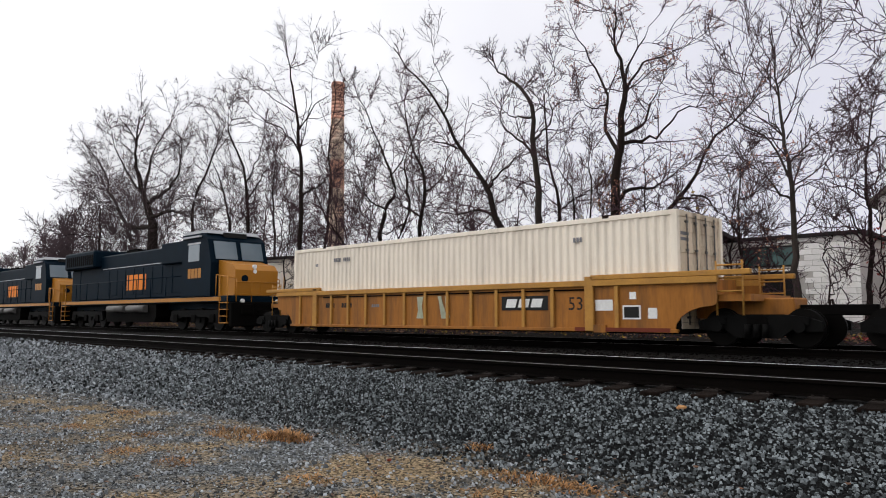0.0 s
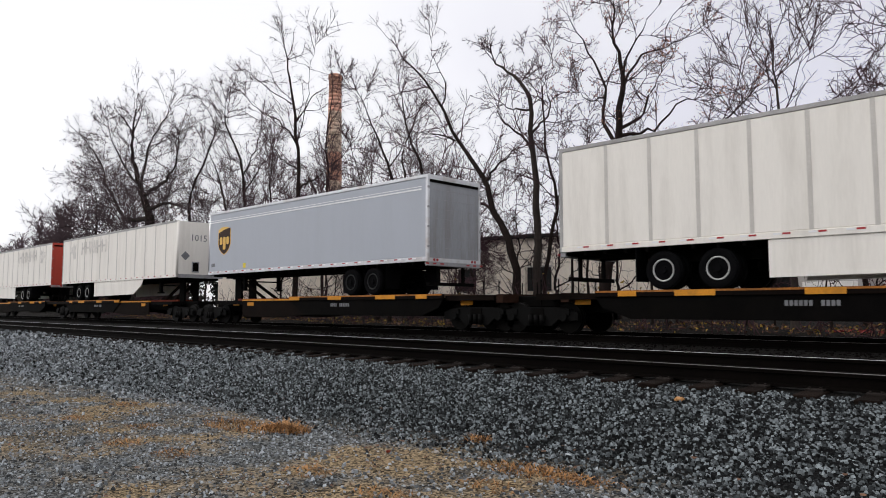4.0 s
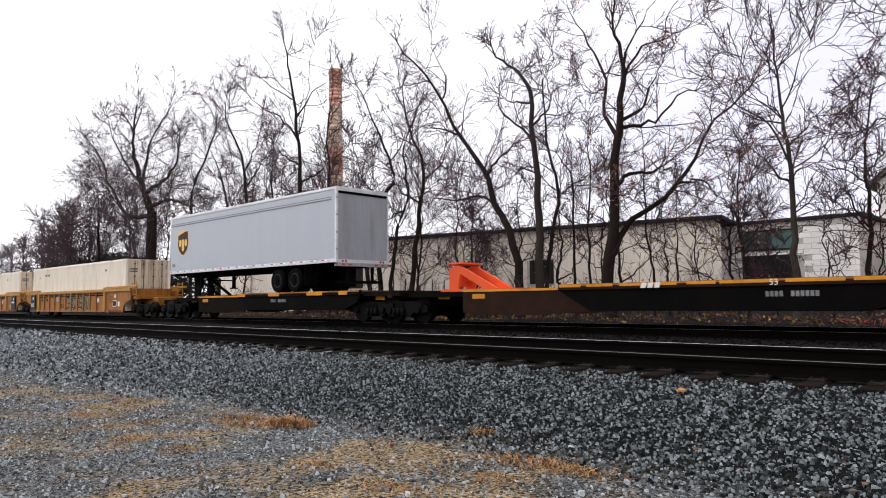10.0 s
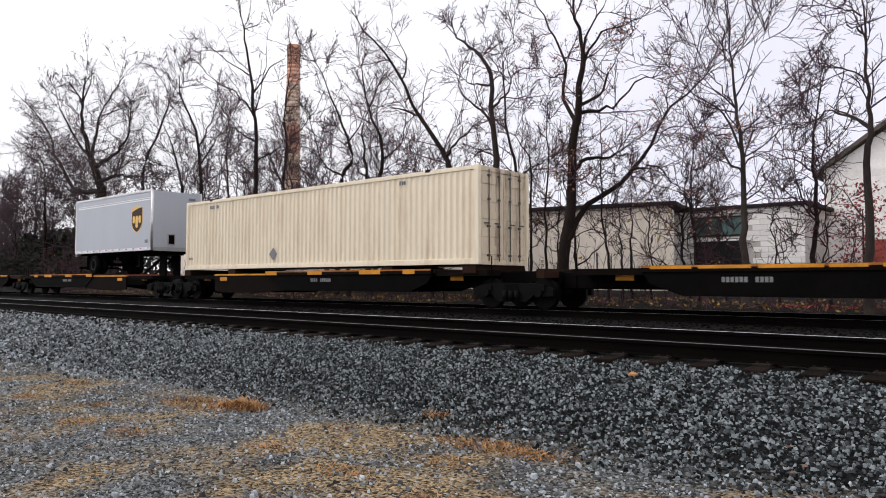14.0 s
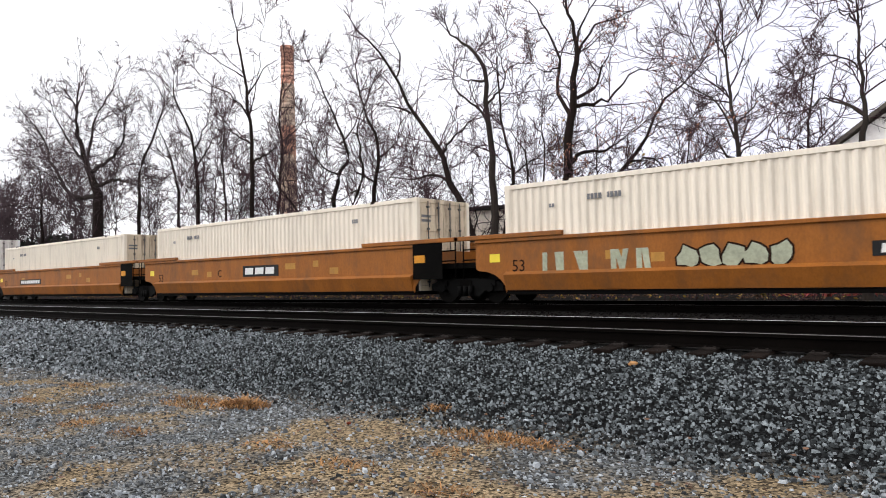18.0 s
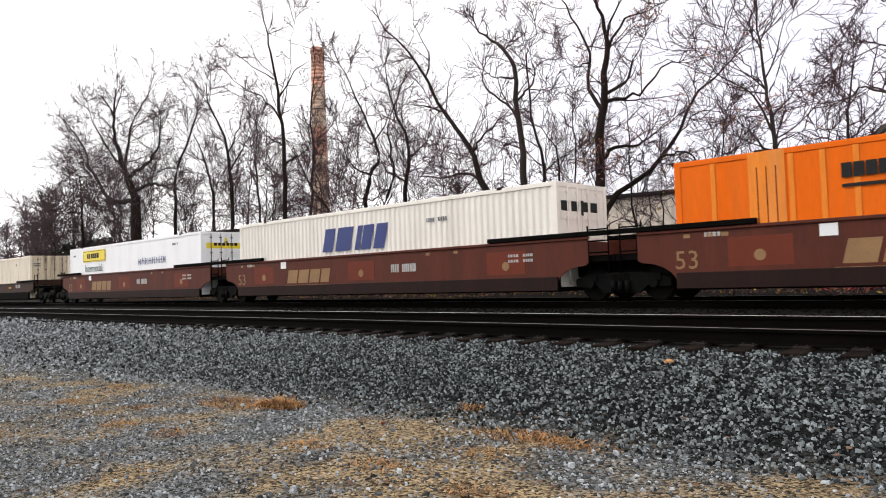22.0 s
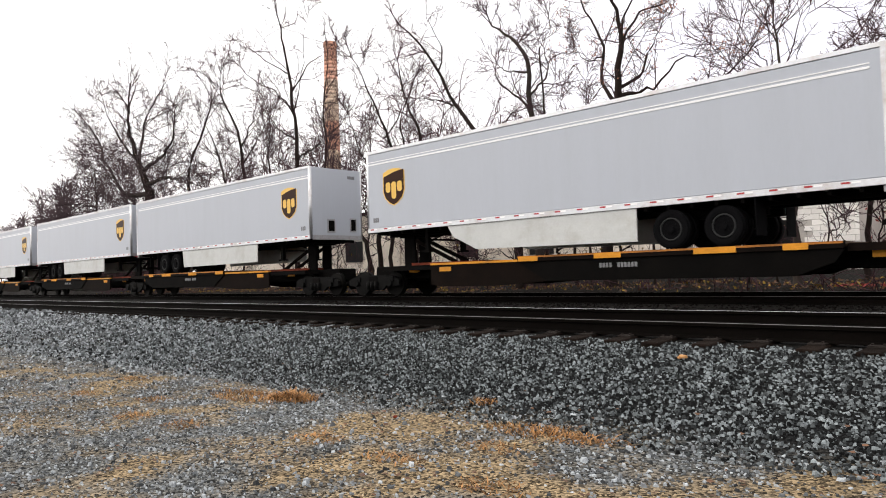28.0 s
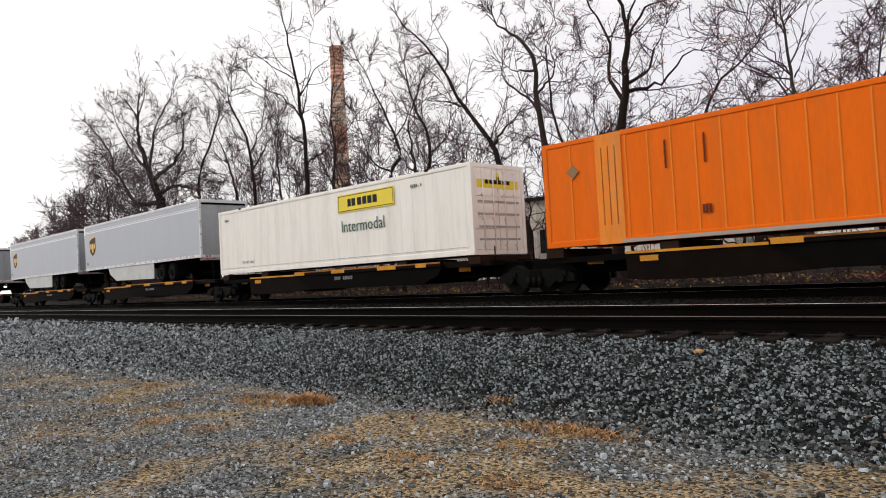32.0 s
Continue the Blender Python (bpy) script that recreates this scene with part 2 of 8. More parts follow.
M_DOORRED = surface("dark_red_door_paint", (0.42, 0.035, 0.015), 0.5, var=0.12, dirt=(0.16, 0.02, 0.012), amount=0.5, dscale=2, stretch=STREAK, bump=0.05)
M_DOORGREY = surface("grimy_grey_door", (0.30, 0.312, 0.335), 0.5, var=0.08, dirt=(0.17, 0.15, 0.13), amount=0.6, dscale=2.0, stretch=STREAK, bump=0.03, spec=0.3)
M_CLEANWHITE = surface("clean_white_paint", (0.86, 0.87, 0.89), 0.45, var=0.02, dirt=(0.62, 0.60, 0.58), amount=0.3, dscale=1.4, stretch=STREAK, bump=0.02)
M_DARKWELL = surface("sooty_brown_wagon_paint", (0.040, 0.017, 0.011), 0.6, var=0.15, dirt=(0.014, 0.009, 0.007), amount=0.7, dscale=1.1, stretch=STREAK, bump=0.06, spec=0.15)
M_SKIRT = surface("dusty_grey_skirt", (0.50, 0.51, 0.50), 0.5, var=0.06, dirt=(0.32, 0.30, 0.26), amount=0.5, dscale=1.3, bump=0.03)
M_SEAM = surface("grey_panel_joint", (0.56, 0.53, 0.49), 0.55, var=0.12, dirt=(0.40, 0.36, 0.31), amount=0.5, dscale=3, bump=0.02)
M_REARGREY = surface("dull_rear_frame", (0.33, 0.33, 0.34), 0.45, 0.3, var=0.12, dirt=(0.12, 0.08, 0.06), amount=0.6, dscale=3, bump=0.04)
M_DECKRUST = surface("worn_orange_edge", (0.34, 0.125, 0.022), 0.6, var=0.3, dirt=(0.06, 0.03, 0.015), amount=0.9, dscale=1.2, bump=0.08, spec=0.2)
# much darker maroon, used on the bottom chord
M_MAROONLOW = surface("dark_maroon_paint", (0.017, 0.0065, 0.005), 0.65, var=0.2, dirt=(0.006, 0.004, 0.004), amount=0.6, dscale=1.1, stretch=STREAK, bump=0.06, spec=0.15)
M_TAN = surface("tan_grey_stripe", (0.33, 0.30, 0.26), 0.5, var=0.06, bump=0)
M_NAVY = surface("locomotive_blue_paint", (0.0016, 0.0085, 0.0165), 0.55, var=0.15, dirt=(0.002, 0.004, 0.006), amount=0.12, dscale=1.2, bump=0.03, spec=0.05)
M_LOCOYEL = surface("locomotive_yellow_paint", (0.40, 0.160, 0.012), 0.45, var=0.06, dirt=(0.3, 0.15, 0.03), amount=0.35, dscale=1.5, bump=0.03, spec=0.3)
M_ROOFGREY = surface("pale_roof_paint", (0.40, 0.41, 0.43), 0.5, var=0.1, bump=0.04)
M_GLASS = surface("window_glass", (0.10, 0.14, 0.17), 0.08, var=0.03, bump=0, spec=0.9)
M_TANK = surface("grey_air_tank", (0.07, 0.066, 0.062), 0.55, var=0.15, bump=0.05)
M_RAIL = surface("rusty_rail_web", (0.0035, 0.0027, 0.0023), 0.8, 0.2, var=0.25, bump=0.15, spec=0.03)
M_RAILTOP = surface("polished_rail_head", (0.74, 0.74, 0.76), 0.42, 0.95, var=0.05, bump=0.01, stretch=(0.05, 1, 1))
M_RAILDULL = surface("dull_rail_head", (0.20, 0.19, 0.19), 0.5, 0.9, var=0.15, bump=0.02, stretch=(0.05, 1, 1))
M_PLATE = surface("rusty_tie_plate", (0.016, 0.012, 0.010), 0.6, 0.4, var=0.25, bump=0.1, spec=0.3)
M_TIE = surface("creosoted_wood", (0.010, 0.0066, 0.005), 0.9, var=0.3, scale=4, fine=40, bump=0.5, vary=0.35, stretch=(3, 0.4, 3), dirt=(0.018, 0.013, 0.010), amount=0.4, dscale=6, spec=0.05)
M_STONE = surface("ballast_stone", (0.150, 0.168, 0.175), 0.85, var=0.3, scale=14, fine=90, bump=0.4, vary=0.975, island=True, spec=0.15, skew=2.3)
M_GRAVEL = surface("loose_gravel", (0.235, 0.252, 0.266), 0.9, var=0.25, scale=10, fine=70, bump=0.3, vary=0.88, island=True, spec=0.15, skew=1.5)
# chimney brick, made paler by the distance haze mixed into it
M_CHIMDARK = surface("sooty_orange_brick", (0.62, 0.32, 0.22), 0.9, var=0.25, scale=0.6, fine=8, bump=0.2, dirt=(0.34, 0.22, 0.17), amount=0.5, dscale=0.5)
# near black: the deep shade of the track bed is in the stone colour
M_STONEDARK = surface("shade_dark_ballast_stone", (0.005, 0.0043, 0.004), 0.85, var=0.2, scale=6, fine=60, bump=0.3, vary=0.5, island=True, spec=0.02)
M_BARK = surface("dark_bark", (0.020, 0.014, 0.012), 0.95, var=0.3, scale=1.2, fine=14, bump=0.6, stretch=(1, 1, 0.25), vary=0.2, spec=0.1)
M_BARKGREY = surface("grey_bark", (0.040, 0.032, 0.028), 0.95, var=0.3, scale=1.2, fine=14, bump=0.6, stretch=(1, 1, 0.25), vary=0.2, spec=0.1)
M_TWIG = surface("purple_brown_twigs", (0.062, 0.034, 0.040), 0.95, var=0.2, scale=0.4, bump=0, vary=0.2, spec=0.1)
# paler copy of the twigs for far trees, haze put into the colour
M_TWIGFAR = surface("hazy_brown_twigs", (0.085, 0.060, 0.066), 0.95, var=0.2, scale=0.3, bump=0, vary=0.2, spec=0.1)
M_LEAFBROWN = surface("withered_leaves", (0.11, 0.052, 0.026), 0.8, var=0.25, scale=1, bump=0, vary=0.4, island=True)
# pale flecks added in a crown to imitate its hazy top
M_CROWNHAZE = surface("pale_crown_haze", (0.46, 0.34, 0.28), 0.8, var=0.2, scale=1, bump=0, vary=0.3, island=True)
M_LEAFRUST = surface("rust_red_leaves", (0.40, 0.17, 0.10), 0.8, var=0.25, scale=1, bump=0, vary=0.4, island=True)
M_LEAFYEL = surface("yellow_autumn_leaves", (0.27, 0.17, 0.02), 0.8, var=0.25, scale=1, bump=0, vary=0.35, island=True)
M_LEAFRED = surface("red_autumn_leaves", (0.24, 0.03, 0.025), 0.8, var=0.25, scale=1, bump=0, vary=0.35, island=True)
M_EVERGREEN = surface("dark_evergreen_needles", (0.014, 0.018, 0.010), 0.9, var=0.25, scale=1, bump=0, vary=0.35, island=True)
M_GRASS = surface("dry_grass", (0.26, 0.135, 0.055), 0.85, var=0.3, scale=2, bump=0, vary=0.7, island=True, spec=0.2)
# these two bricks carry the veil of haze in their colour as well
M_CHIM = surface("orange_brick", (0.75, 0.38, 0.27), 0.9, var=0.2, scale=0.5, fine=8, bump=0.2, dirt=(0.45, 0.38, 0.30), amount=0.55, dscale=0.35)
M_CHIMPALE = surface("weathered_pale_brick", (0.62, 0.47, 0.36), 0.9, var=0.25, scale=0.6, fine=8, bump=0.2, dirt=(0.52, 0.20, 0.11), amount=0.7, dscale=0.6)
M_STUCCO = surface("cream_stucco", (0.84, 0.75, 0.65), 0.9, var=0.1, scale=0.4, fine=10, bump=0.2, dirt=(0.50, 0.42, 0.34), amount=0.45, dscale=0.5, stretch=(1, 1, 0.4))
M_BLOCK = surface("white_painted_block", (0.86, 0.83, 0.80), 0.85, var=0.07, scale=1, fine=12, bump=0.25, dirt=(0.45, 0.40, 0.35), amount=0.4, dscale=0.8, vary=0.07)
M_MORTAR = surface("grey_mortar", (0.46, 0.43, 0.40), 0.95, var=0.1, bump=0.3)
M_ROOF = surface("dark_roof_felt", (0.02, 0.018, 0.018), 0.9, var=0.2, bump=0.2, spec=0.15)
M_GREENGLASS = surface("green_window_panel", (0.05, 0.10, 0.095), 0.2, var=0.1, bump=0, spec=0.8)
M_DARKDOOR = surface("dark_doorway_panel", (0.012, 0.012, 0.012), 0.6, var=0.2, bump=0.1, spec=0.2)
M_BRICKRED = surface("red_brick_wall", (0.30, 0.06, 0.045), 0.9, var=0.2, bump=0.2)
M_SHINGLE = surface("roof_shingles", (0.10, 0.085, 0.07), 0.9, var=0.2, bump=0.3)


def ground_material():
    """Gravel that turns to brown earth and to painted shade where the mesh says so."""
    m = surface("gravel_ground", (0.074, 0.081, 0.084), 0.95, spec=0.1, var=0.55, scale=0.9, fine=45, bump=1.0)
    n, l = m.node_tree.nodes, m.node_tree.links
    b = n["Principled BSDF"]
    col = b.inputs["Base Color"].links[0].from_socket
    for attr, rgb in (("earth", (0.152, 0.113, 0.067)), ("gap_shade", (0.0035, 0.0038, 0.004)), ("bed_shade", (0.004, 0.0035, 0.003)), ("litter", (0.006, 0.0046, 0.0036))):
        a = n.new("ShaderNodeAttribute")
        a.attribute_name = attr
        t = n.new("ShaderNodeTexNoise")
        t.inputs["Scale"].default_value, t.inputs["Detail"].default_value = 7.0, 6.0
        d = n.new("ShaderNodeMath")
        d.operation = "MULTIPLY_ADD"
        l.new(t.outputs["Fac"], d.inputs[0])
        d.inputs[1].default_value = 1.2
        d.inputs[2].default_value = -0.6
        s2 = n.new("ShaderNodeMath")
        s2.operation, s2.use_clamp = "ADD", True
        l.new(a.outputs["Fac"], s2.inputs[0])
        l.new(d.outputs[0], s2.inputs[1])
        if attr in ("bed_shade", "gap_shade"):
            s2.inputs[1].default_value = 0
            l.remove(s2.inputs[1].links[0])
        x = n.new("ShaderNodeMix")
        x.data_type = "RGBA"
        q = n.new("ShaderNodeMix")
        q.data_type, q.blend_type = "RGBA", "MULTIPLY"
        q.inputs[0].default_value = 1.0
        q.inputs[6].default_value = (*rgb, 1)
        v = n.new("ShaderNodeTexNoise")
        v.inputs["Scale"].default_value, v.inputs["Detail"].default_value, v.inputs["Roughness"].default_value = 30.0, 8.0, 0.85
        g = n.new("ShaderNodeMapRange")
        g.inputs["From Min"].default_value, g.inputs["From Max"].default_value = 0.3, 0.7
        g.inputs["To Min"].default_value, g.inputs["To Max"].default_value = 0.25, 1.75
        l.new(v.outputs["Fac"], g.inputs["Value"])
        l.new(g.outputs[0], q.inputs[7])
        l.new(s2.outputs[0], x.inputs[0])
        l.new(col, x.inputs[6])
        l.new(q.outputs[2], x.inputs[7])
        col = x.outputs[2]
    # pebbles too small to lay one by one
    co = n.new("ShaderNodeTexCoord")
    cells = n.new("ShaderNodeTexVoronoi")
    cells.inputs["Scale"].default_value = 48.0
    l.new(co.outputs["Object"], cells.inputs["Vector"])
    bw = n.new("ShaderNodeRGBToBW")
    l.new(cells.outputs["Color"], bw.inputs[0])
    g = n.new("ShaderNodeMapRange")
    g.inputs["From Min"].default_value, g.inputs["From Max"].default_value = 0.25, 0.8
    g.inputs["To Min"].default_value, g.inputs["To Max"].default_value = 0.18, 2.4
    l.new(bw.outputs[0], g.inputs["Value"])
    x = n.new("ShaderNodeMix")
    x.data_type, x.blend_type = "RGBA", "MULTIPLY"
    x.inputs[0].default_value = 1.0
    l.new(col, x.inputs[6])
    l.new(g.outputs[0], x.inputs[7])
    l.new(x.outputs[2], b.inputs["Base Color"])
    k = b.inputs["Normal"].links[0].from_node
    h = n.new("ShaderNodeMath")
    h.operation = "SUBTRACT"
    h.inputs[0].default_value = 1.0
    l.new(cells.outputs["Distance"], h.inputs[1])
    l.new(h.outputs[0], k.inputs["Height"])
    return m


M_GROUND = ground_material()

# ---- tools for shapes ----
SINGLY = ("wordmark", "emblem_device", "graffiti", "step", "suspension")


def islands(bm):
    """The loose pieces of a bmesh, as lists of faces."""
    seen, out = set(), []
    for f in bm.faces:
        if f in seen:
            continue
        heap, got = [f], []
        seen.add(f)
        while heap:
            g = heap.pop()
            got.append(g)
            for v in g.verts:
                for h in v.link_faces:
                    if h not in seen:
                        seen.add(h)
                        heap.append(h)
        out.append(got)
    return out


def part(name, bm, material, parent=None, label=""):
    """Links a bmesh as one mesh object under a thing or a part; bars and shapes that stand apart become parts of their own."""
    loose = islands(bm) if name in SINGLY else []
    if 1 < len(loose) < 40:
        first = None
        for faces in loose:
            index, verts = {}, []
            for f in faces:
                for v in f.verts:
                    if v not in index:
                        index[v] = len(verts)
                        verts.append(v.co[:])
            ob = mesh_part(name, verts, [[index[v] for v in f.verts] for f in faces], material, parent, label)
            first = first or ob
        bm.free()
        return first
    me = bpy.data.meshes.new(name)
    bm.to_mesh(me)
    bm.free()
    me.materials.append(material)
    ob = new(name, me)
    ob.parent = parent
    return tagged(ob, label)


def mesh_part(name, verts, faces, material, parent=None, label="", smooth=False):
    me = bpy.data.meshes.new(name)
    me.from_pydata(verts, [], faces)
    me.materials.append(material)
    me.polygons.foreach_set("use_smooth", [smooth] * len(me.polygons))
    ob = new(name, me)
    ob.parent = parent
    return tagged(ob, label)


def share(ob, name, parent, m):
    """Another piece on the same mesh."""
    o = new(name, ob.data)
    o.parent = parent
    o.matrix_basis = m
    return o


def box(bm, x0, x1, y0, y1, z0, z1, bevel=0.0):
    g = bmesh.ops.create_cube(bm, size=1.0, matrix=Matrix.Translation(((x0 + x1) / 2, (y0 + y1) / 2, (z0 + z1) / 2)) @ Matrix.Diagonal((x1 - x0, y1 - y0, z1 - z0, 1)))
    if bevel:
        es = {e for v in g["verts"] for e in v.link_edges}
        bmesh.ops.bevel(bm, geom=list(es), offset=bevel, segments=1, affect="EDGES")
    return bm


def rod(bm, a, b, r, n=8, r2=None, caps=True):
    a, b = Vector(a), Vector(b)
    d = b - a
    m = Matrix.Translation((a + b) / 2) @ d.to_track_quat("Z", "Y").to_matrix().to_4x4()
    g = bmesh.ops.create_cone(bm, cap_ends=caps, segments=n, radius1=r, radius2=r if r2 is None else r2, depth=d.length, matrix=m)
    for v in g["verts"]:
        for f in v.link_faces:
            if len(f.verts) == 4:
                f.smooth = True
    return bm


def prism(bm, outline, y0, y1):
    """A plate with an outline in x and z, from y0 to y1."""
    a = [bm.verts.new((x, y0, z)) for x, z in outline]
    b = [bm.verts.new((x, y1, z)) for x, z in outline]
    bm.faces.new(a)
    bm.faces.new(b[::-1])
    n = len(a)
    for i in range(n):
        bm.faces.new((a[i], b[i], b[(i + 1) % n], a[(i + 1) % n]))
    bmesh.ops.recalc_face_normals(bm, faces=bm.faces)
    return bm


def extrude_x(bm, outline, x0, x1):
    """A bar with an outline in y and z, from x0 to x1."""
    a = [bm.verts.new((x0, y, z)) for y, z in outline]
    b = [bm.verts.new((x1, y, z)) for y, z in outline]
    bm.faces.new(a)
    bm.faces.new(b[::-1])
    n = len(a)
    for i in range(n):
        bm.faces.new((a[i], b[i], b[(i + 1) % n], a[(i + 1) % n]))
    bmesh.ops.recalc_face_normals(bm, faces=bm.faces)
    return bm


def B():
    return bmesh.new()


def boxpart(name, parent, material, *dims, bevel=0.0, label=""):
    return part(name, box(B(), *dims, bevel=bevel), material, parent, label)


def thing(name, label, category, group=""):
    return tagged(new(name), label, category, group)


def lettering(text, size, material, parent, m, label="", name="lettering"):
    """Letters in the built-in font as a thin mesh; m places their lower left corner, letters rise along its y."""
    cu = bpy.data.curves.new("letters", "FONT")
    cu.body, cu.size, cu.extrude = text, size, 0.002
    cu.resolution_u = 2
    tmp = bpy.data.objects.new("letters", cu)
    scene.collection.objects.link(tmp)
    me = bpy.data.meshes.new_from_object(tmp)
    bpy.data.objects.remove(tmp)
    bpy.data.curves.remove(cu)
    me.name = name
    me.materials.clear()
    me.materials.append(material)
    ob = new(name, me)
    ob.parent = parent
    ob.matrix_basis = m
    return tagged(ob, label)


def on_side(x, z, y):
    """The pose of lettering on the near side of a wagon: lower left corner at x, z on the plane y."""
    return Matrix.Translation((x, y, z)) @ Matrix.Rotation(radians(90), 4, "X")


def marks(x, z, widths, height, y, slant=0.0, gap=0.3):
    """Plain bars in a row, one for each letter that they stand for."""
    bm = B()
    for w in widths:
        if w > 0:
            prism(bm, [(x, z), (x + w, z), (x + w + slant * height, z + height), (x + slant * height, z + height)], y - 0.004, y)
        x += abs(w) * (1 + gap)
    return bm

# ---- ground, ballast and tracks ----
def dent(x, y, s=1.0):
    return noise.noise(Vector((x * s, y * s, 3.7)))


def profile(y):
    """Height of the ground across the line."""
    return float(np.interp(y, (-400, 0, 5.4, 8.0, 8.5, 19.4, 20.4, 24, 32, 60, 1500), (-0.75, -0.73, -0.70, -0.25, -0.215, -0.215, -0.30, -0.05, 0.25, 0.6, 6.0)))


def earthy(x, y):
    """1 where brown earth and litter show between the stones near the standing place."""
    if y > 6.4 or y < -6 or x > 8:
        return 0.0
    band = 1 - min(1.0, max(0.0, (y - (4.3 + 0.15 * x + 1.5)) / 1.0)) if x < -2 else 0.9 * (1 - min(1.0, max(0.0, (y - 5.2) / 0.8)))
    return max(0.0, min(1.0, 0.40 * band + 1.1 * band * dent(x, y, 0.75) + 0.9 * band * dent(x, y, 1.9) + 0.5 * dent(x, y, 4.5)))


def height_at(x, y):
    z = profile(y)
    if y < 5.6:
        z += 0.025 * dent(x, y, 0.8)
    elif y < 8.0:
        z += 0.02 * dent(x, y, 1.5)
    elif y > 20.5:
        z += 0.12 * dent(x, y, 0.25)
    return z


def axis(*runs):
    out = []
    for a, b, n in runs:
        out += list(np.linspace(a, b, n, endpoint=False))
    return out + [runs[-1][1]]


def build_ground():
    xs = axis((-900, -120, 14), (-120, -30, 40), (-30, -14, 50), (-14, 3, 120), (3, 9, 36), (9, 30, 16), (30, 900, 12))
    ys = axis((-300, -20, 8), (-20, -7, 8), (-7, 0, 44), (0, 8.6, 72), (8.6, 20, 26), (20, 60, 30), (60, 1500, 14))
    verts, earth, gap_shade, bed_shade, litter = [], [], [], [], []
    for y in ys:
        for x in xs:
            verts.append((x, y, height_at(x, y)))
            earth.append(earthy(x, y))
            # painted shade of the gaps between the shoulder stones
            gap_shade.append(float(np.interp(y, (4.9, 5.7), (0.0, 1.0)) * np.interp(x, (-18, -9), (0.25, 1.0))))
            # mask for the track bed, its shade painted as near-black ground
            bed_shade.append(float(np.interp(y, (7.8, 8.3, 19.2, 20.0), (0.0, 1.0, 1.0, 0.0))))
            # leaf-litter ground, its colour darkened to hold the shadow behind the train
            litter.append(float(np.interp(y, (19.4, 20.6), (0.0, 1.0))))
    nx = len(xs)
    faces = [(j * nx + i, j * nx + i + 1, (j + 1) * nx + i + 1, (j + 1) * nx + i) for j in range(len(ys) - 1) for i in range(nx - 1)]
    ob = mesh_part("ground", verts, faces, M_GROUND, smooth=True)
    for name, values in (("earth", earth), ("gap_shade", gap_shade), ("bed_shade", bed_shade), ("litter", litter)):
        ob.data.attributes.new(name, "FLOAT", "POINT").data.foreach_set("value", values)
    tagged(ob, "grey gravel ground with brown earth patches beside the line", "ground", kind="structure")


build_ground()

def stones(name, places, sizes, material, label, category, rng, flat=0.42):
    """Many half-sunk broken stones in one mesh: blocks with a smaller uneven top, each corner pulled about."""
    n = len(places)
    ang = rng.uniform(0, 6.283, (n, 1)) + np.arange(4) * 1.571 + rng.uniform(-0.4, 0.4, (n, 4))
    r = sizes[:, None] * rng.uniform(0.34, 0.80, (n, 4))
    slim = rng.uniform(0.45, 1.0, (n, 1))
    v = np.empty((n, 8, 3))
    v[:, :4, 0], v[:, :4, 1] = r * np.cos(ang), r * np.sin(ang) * slim
    v[:, :4, 2] = -sizes[:, None] * rng.uniform(0.2, 0.6, (n, 4))
    shift = sizes[:, None, None] * rng.uniform(-0.12, 0.12, (n, 1, 2))
    v[:, 4:, :2] = v[:, :4, :2] * rng.uniform(0.3, 0.92, (n, 4, 1)) + shift
    v[:, 4:, 2] = sizes[:, None] * flat * rng.uniform(0.1, 1.0, (n, 4))
    v += places[:, None]
    f = np.array([(0, 1, 5, 4), (1, 2, 6, 5), (2, 3, 7, 6), (3, 0, 4, 7), (4, 5, 6, 7)])[None] + 8 * np.arange(n)[:, None, None]
    me = bpy.data.meshes.new(name)
    me.vertices.add(n * 8)
    me.vertices.foreach_set("co", v.reshape(-1))
    me.loops.add(n * 20)
    me.loops.foreach_set("vertex_index", f.reshape(-1))
    me.polygons.add(n * 5)
    me.polygons.foreach_set("loop_start", np.arange(n * 5) * 4)
    me.polygons.foreach_set("use_smooth", np.zeros(n * 5, bool))
    me.update()
    me.materials.append(material)
    return tagged(new(name, me), label, category, kind="stuff")


def scatter(rng, x0, x1, y0, y1, density, keep=None):
    n = int((x1 - x0) * (y1 - y0) * density)
    p = np.stack([rng.uniform(x0, x1, n), rng.uniform(y0, y1, n)], 1)
    if keep:
        p = p[[rng.random() < keep(x, y) for x, y in p]]
    return p


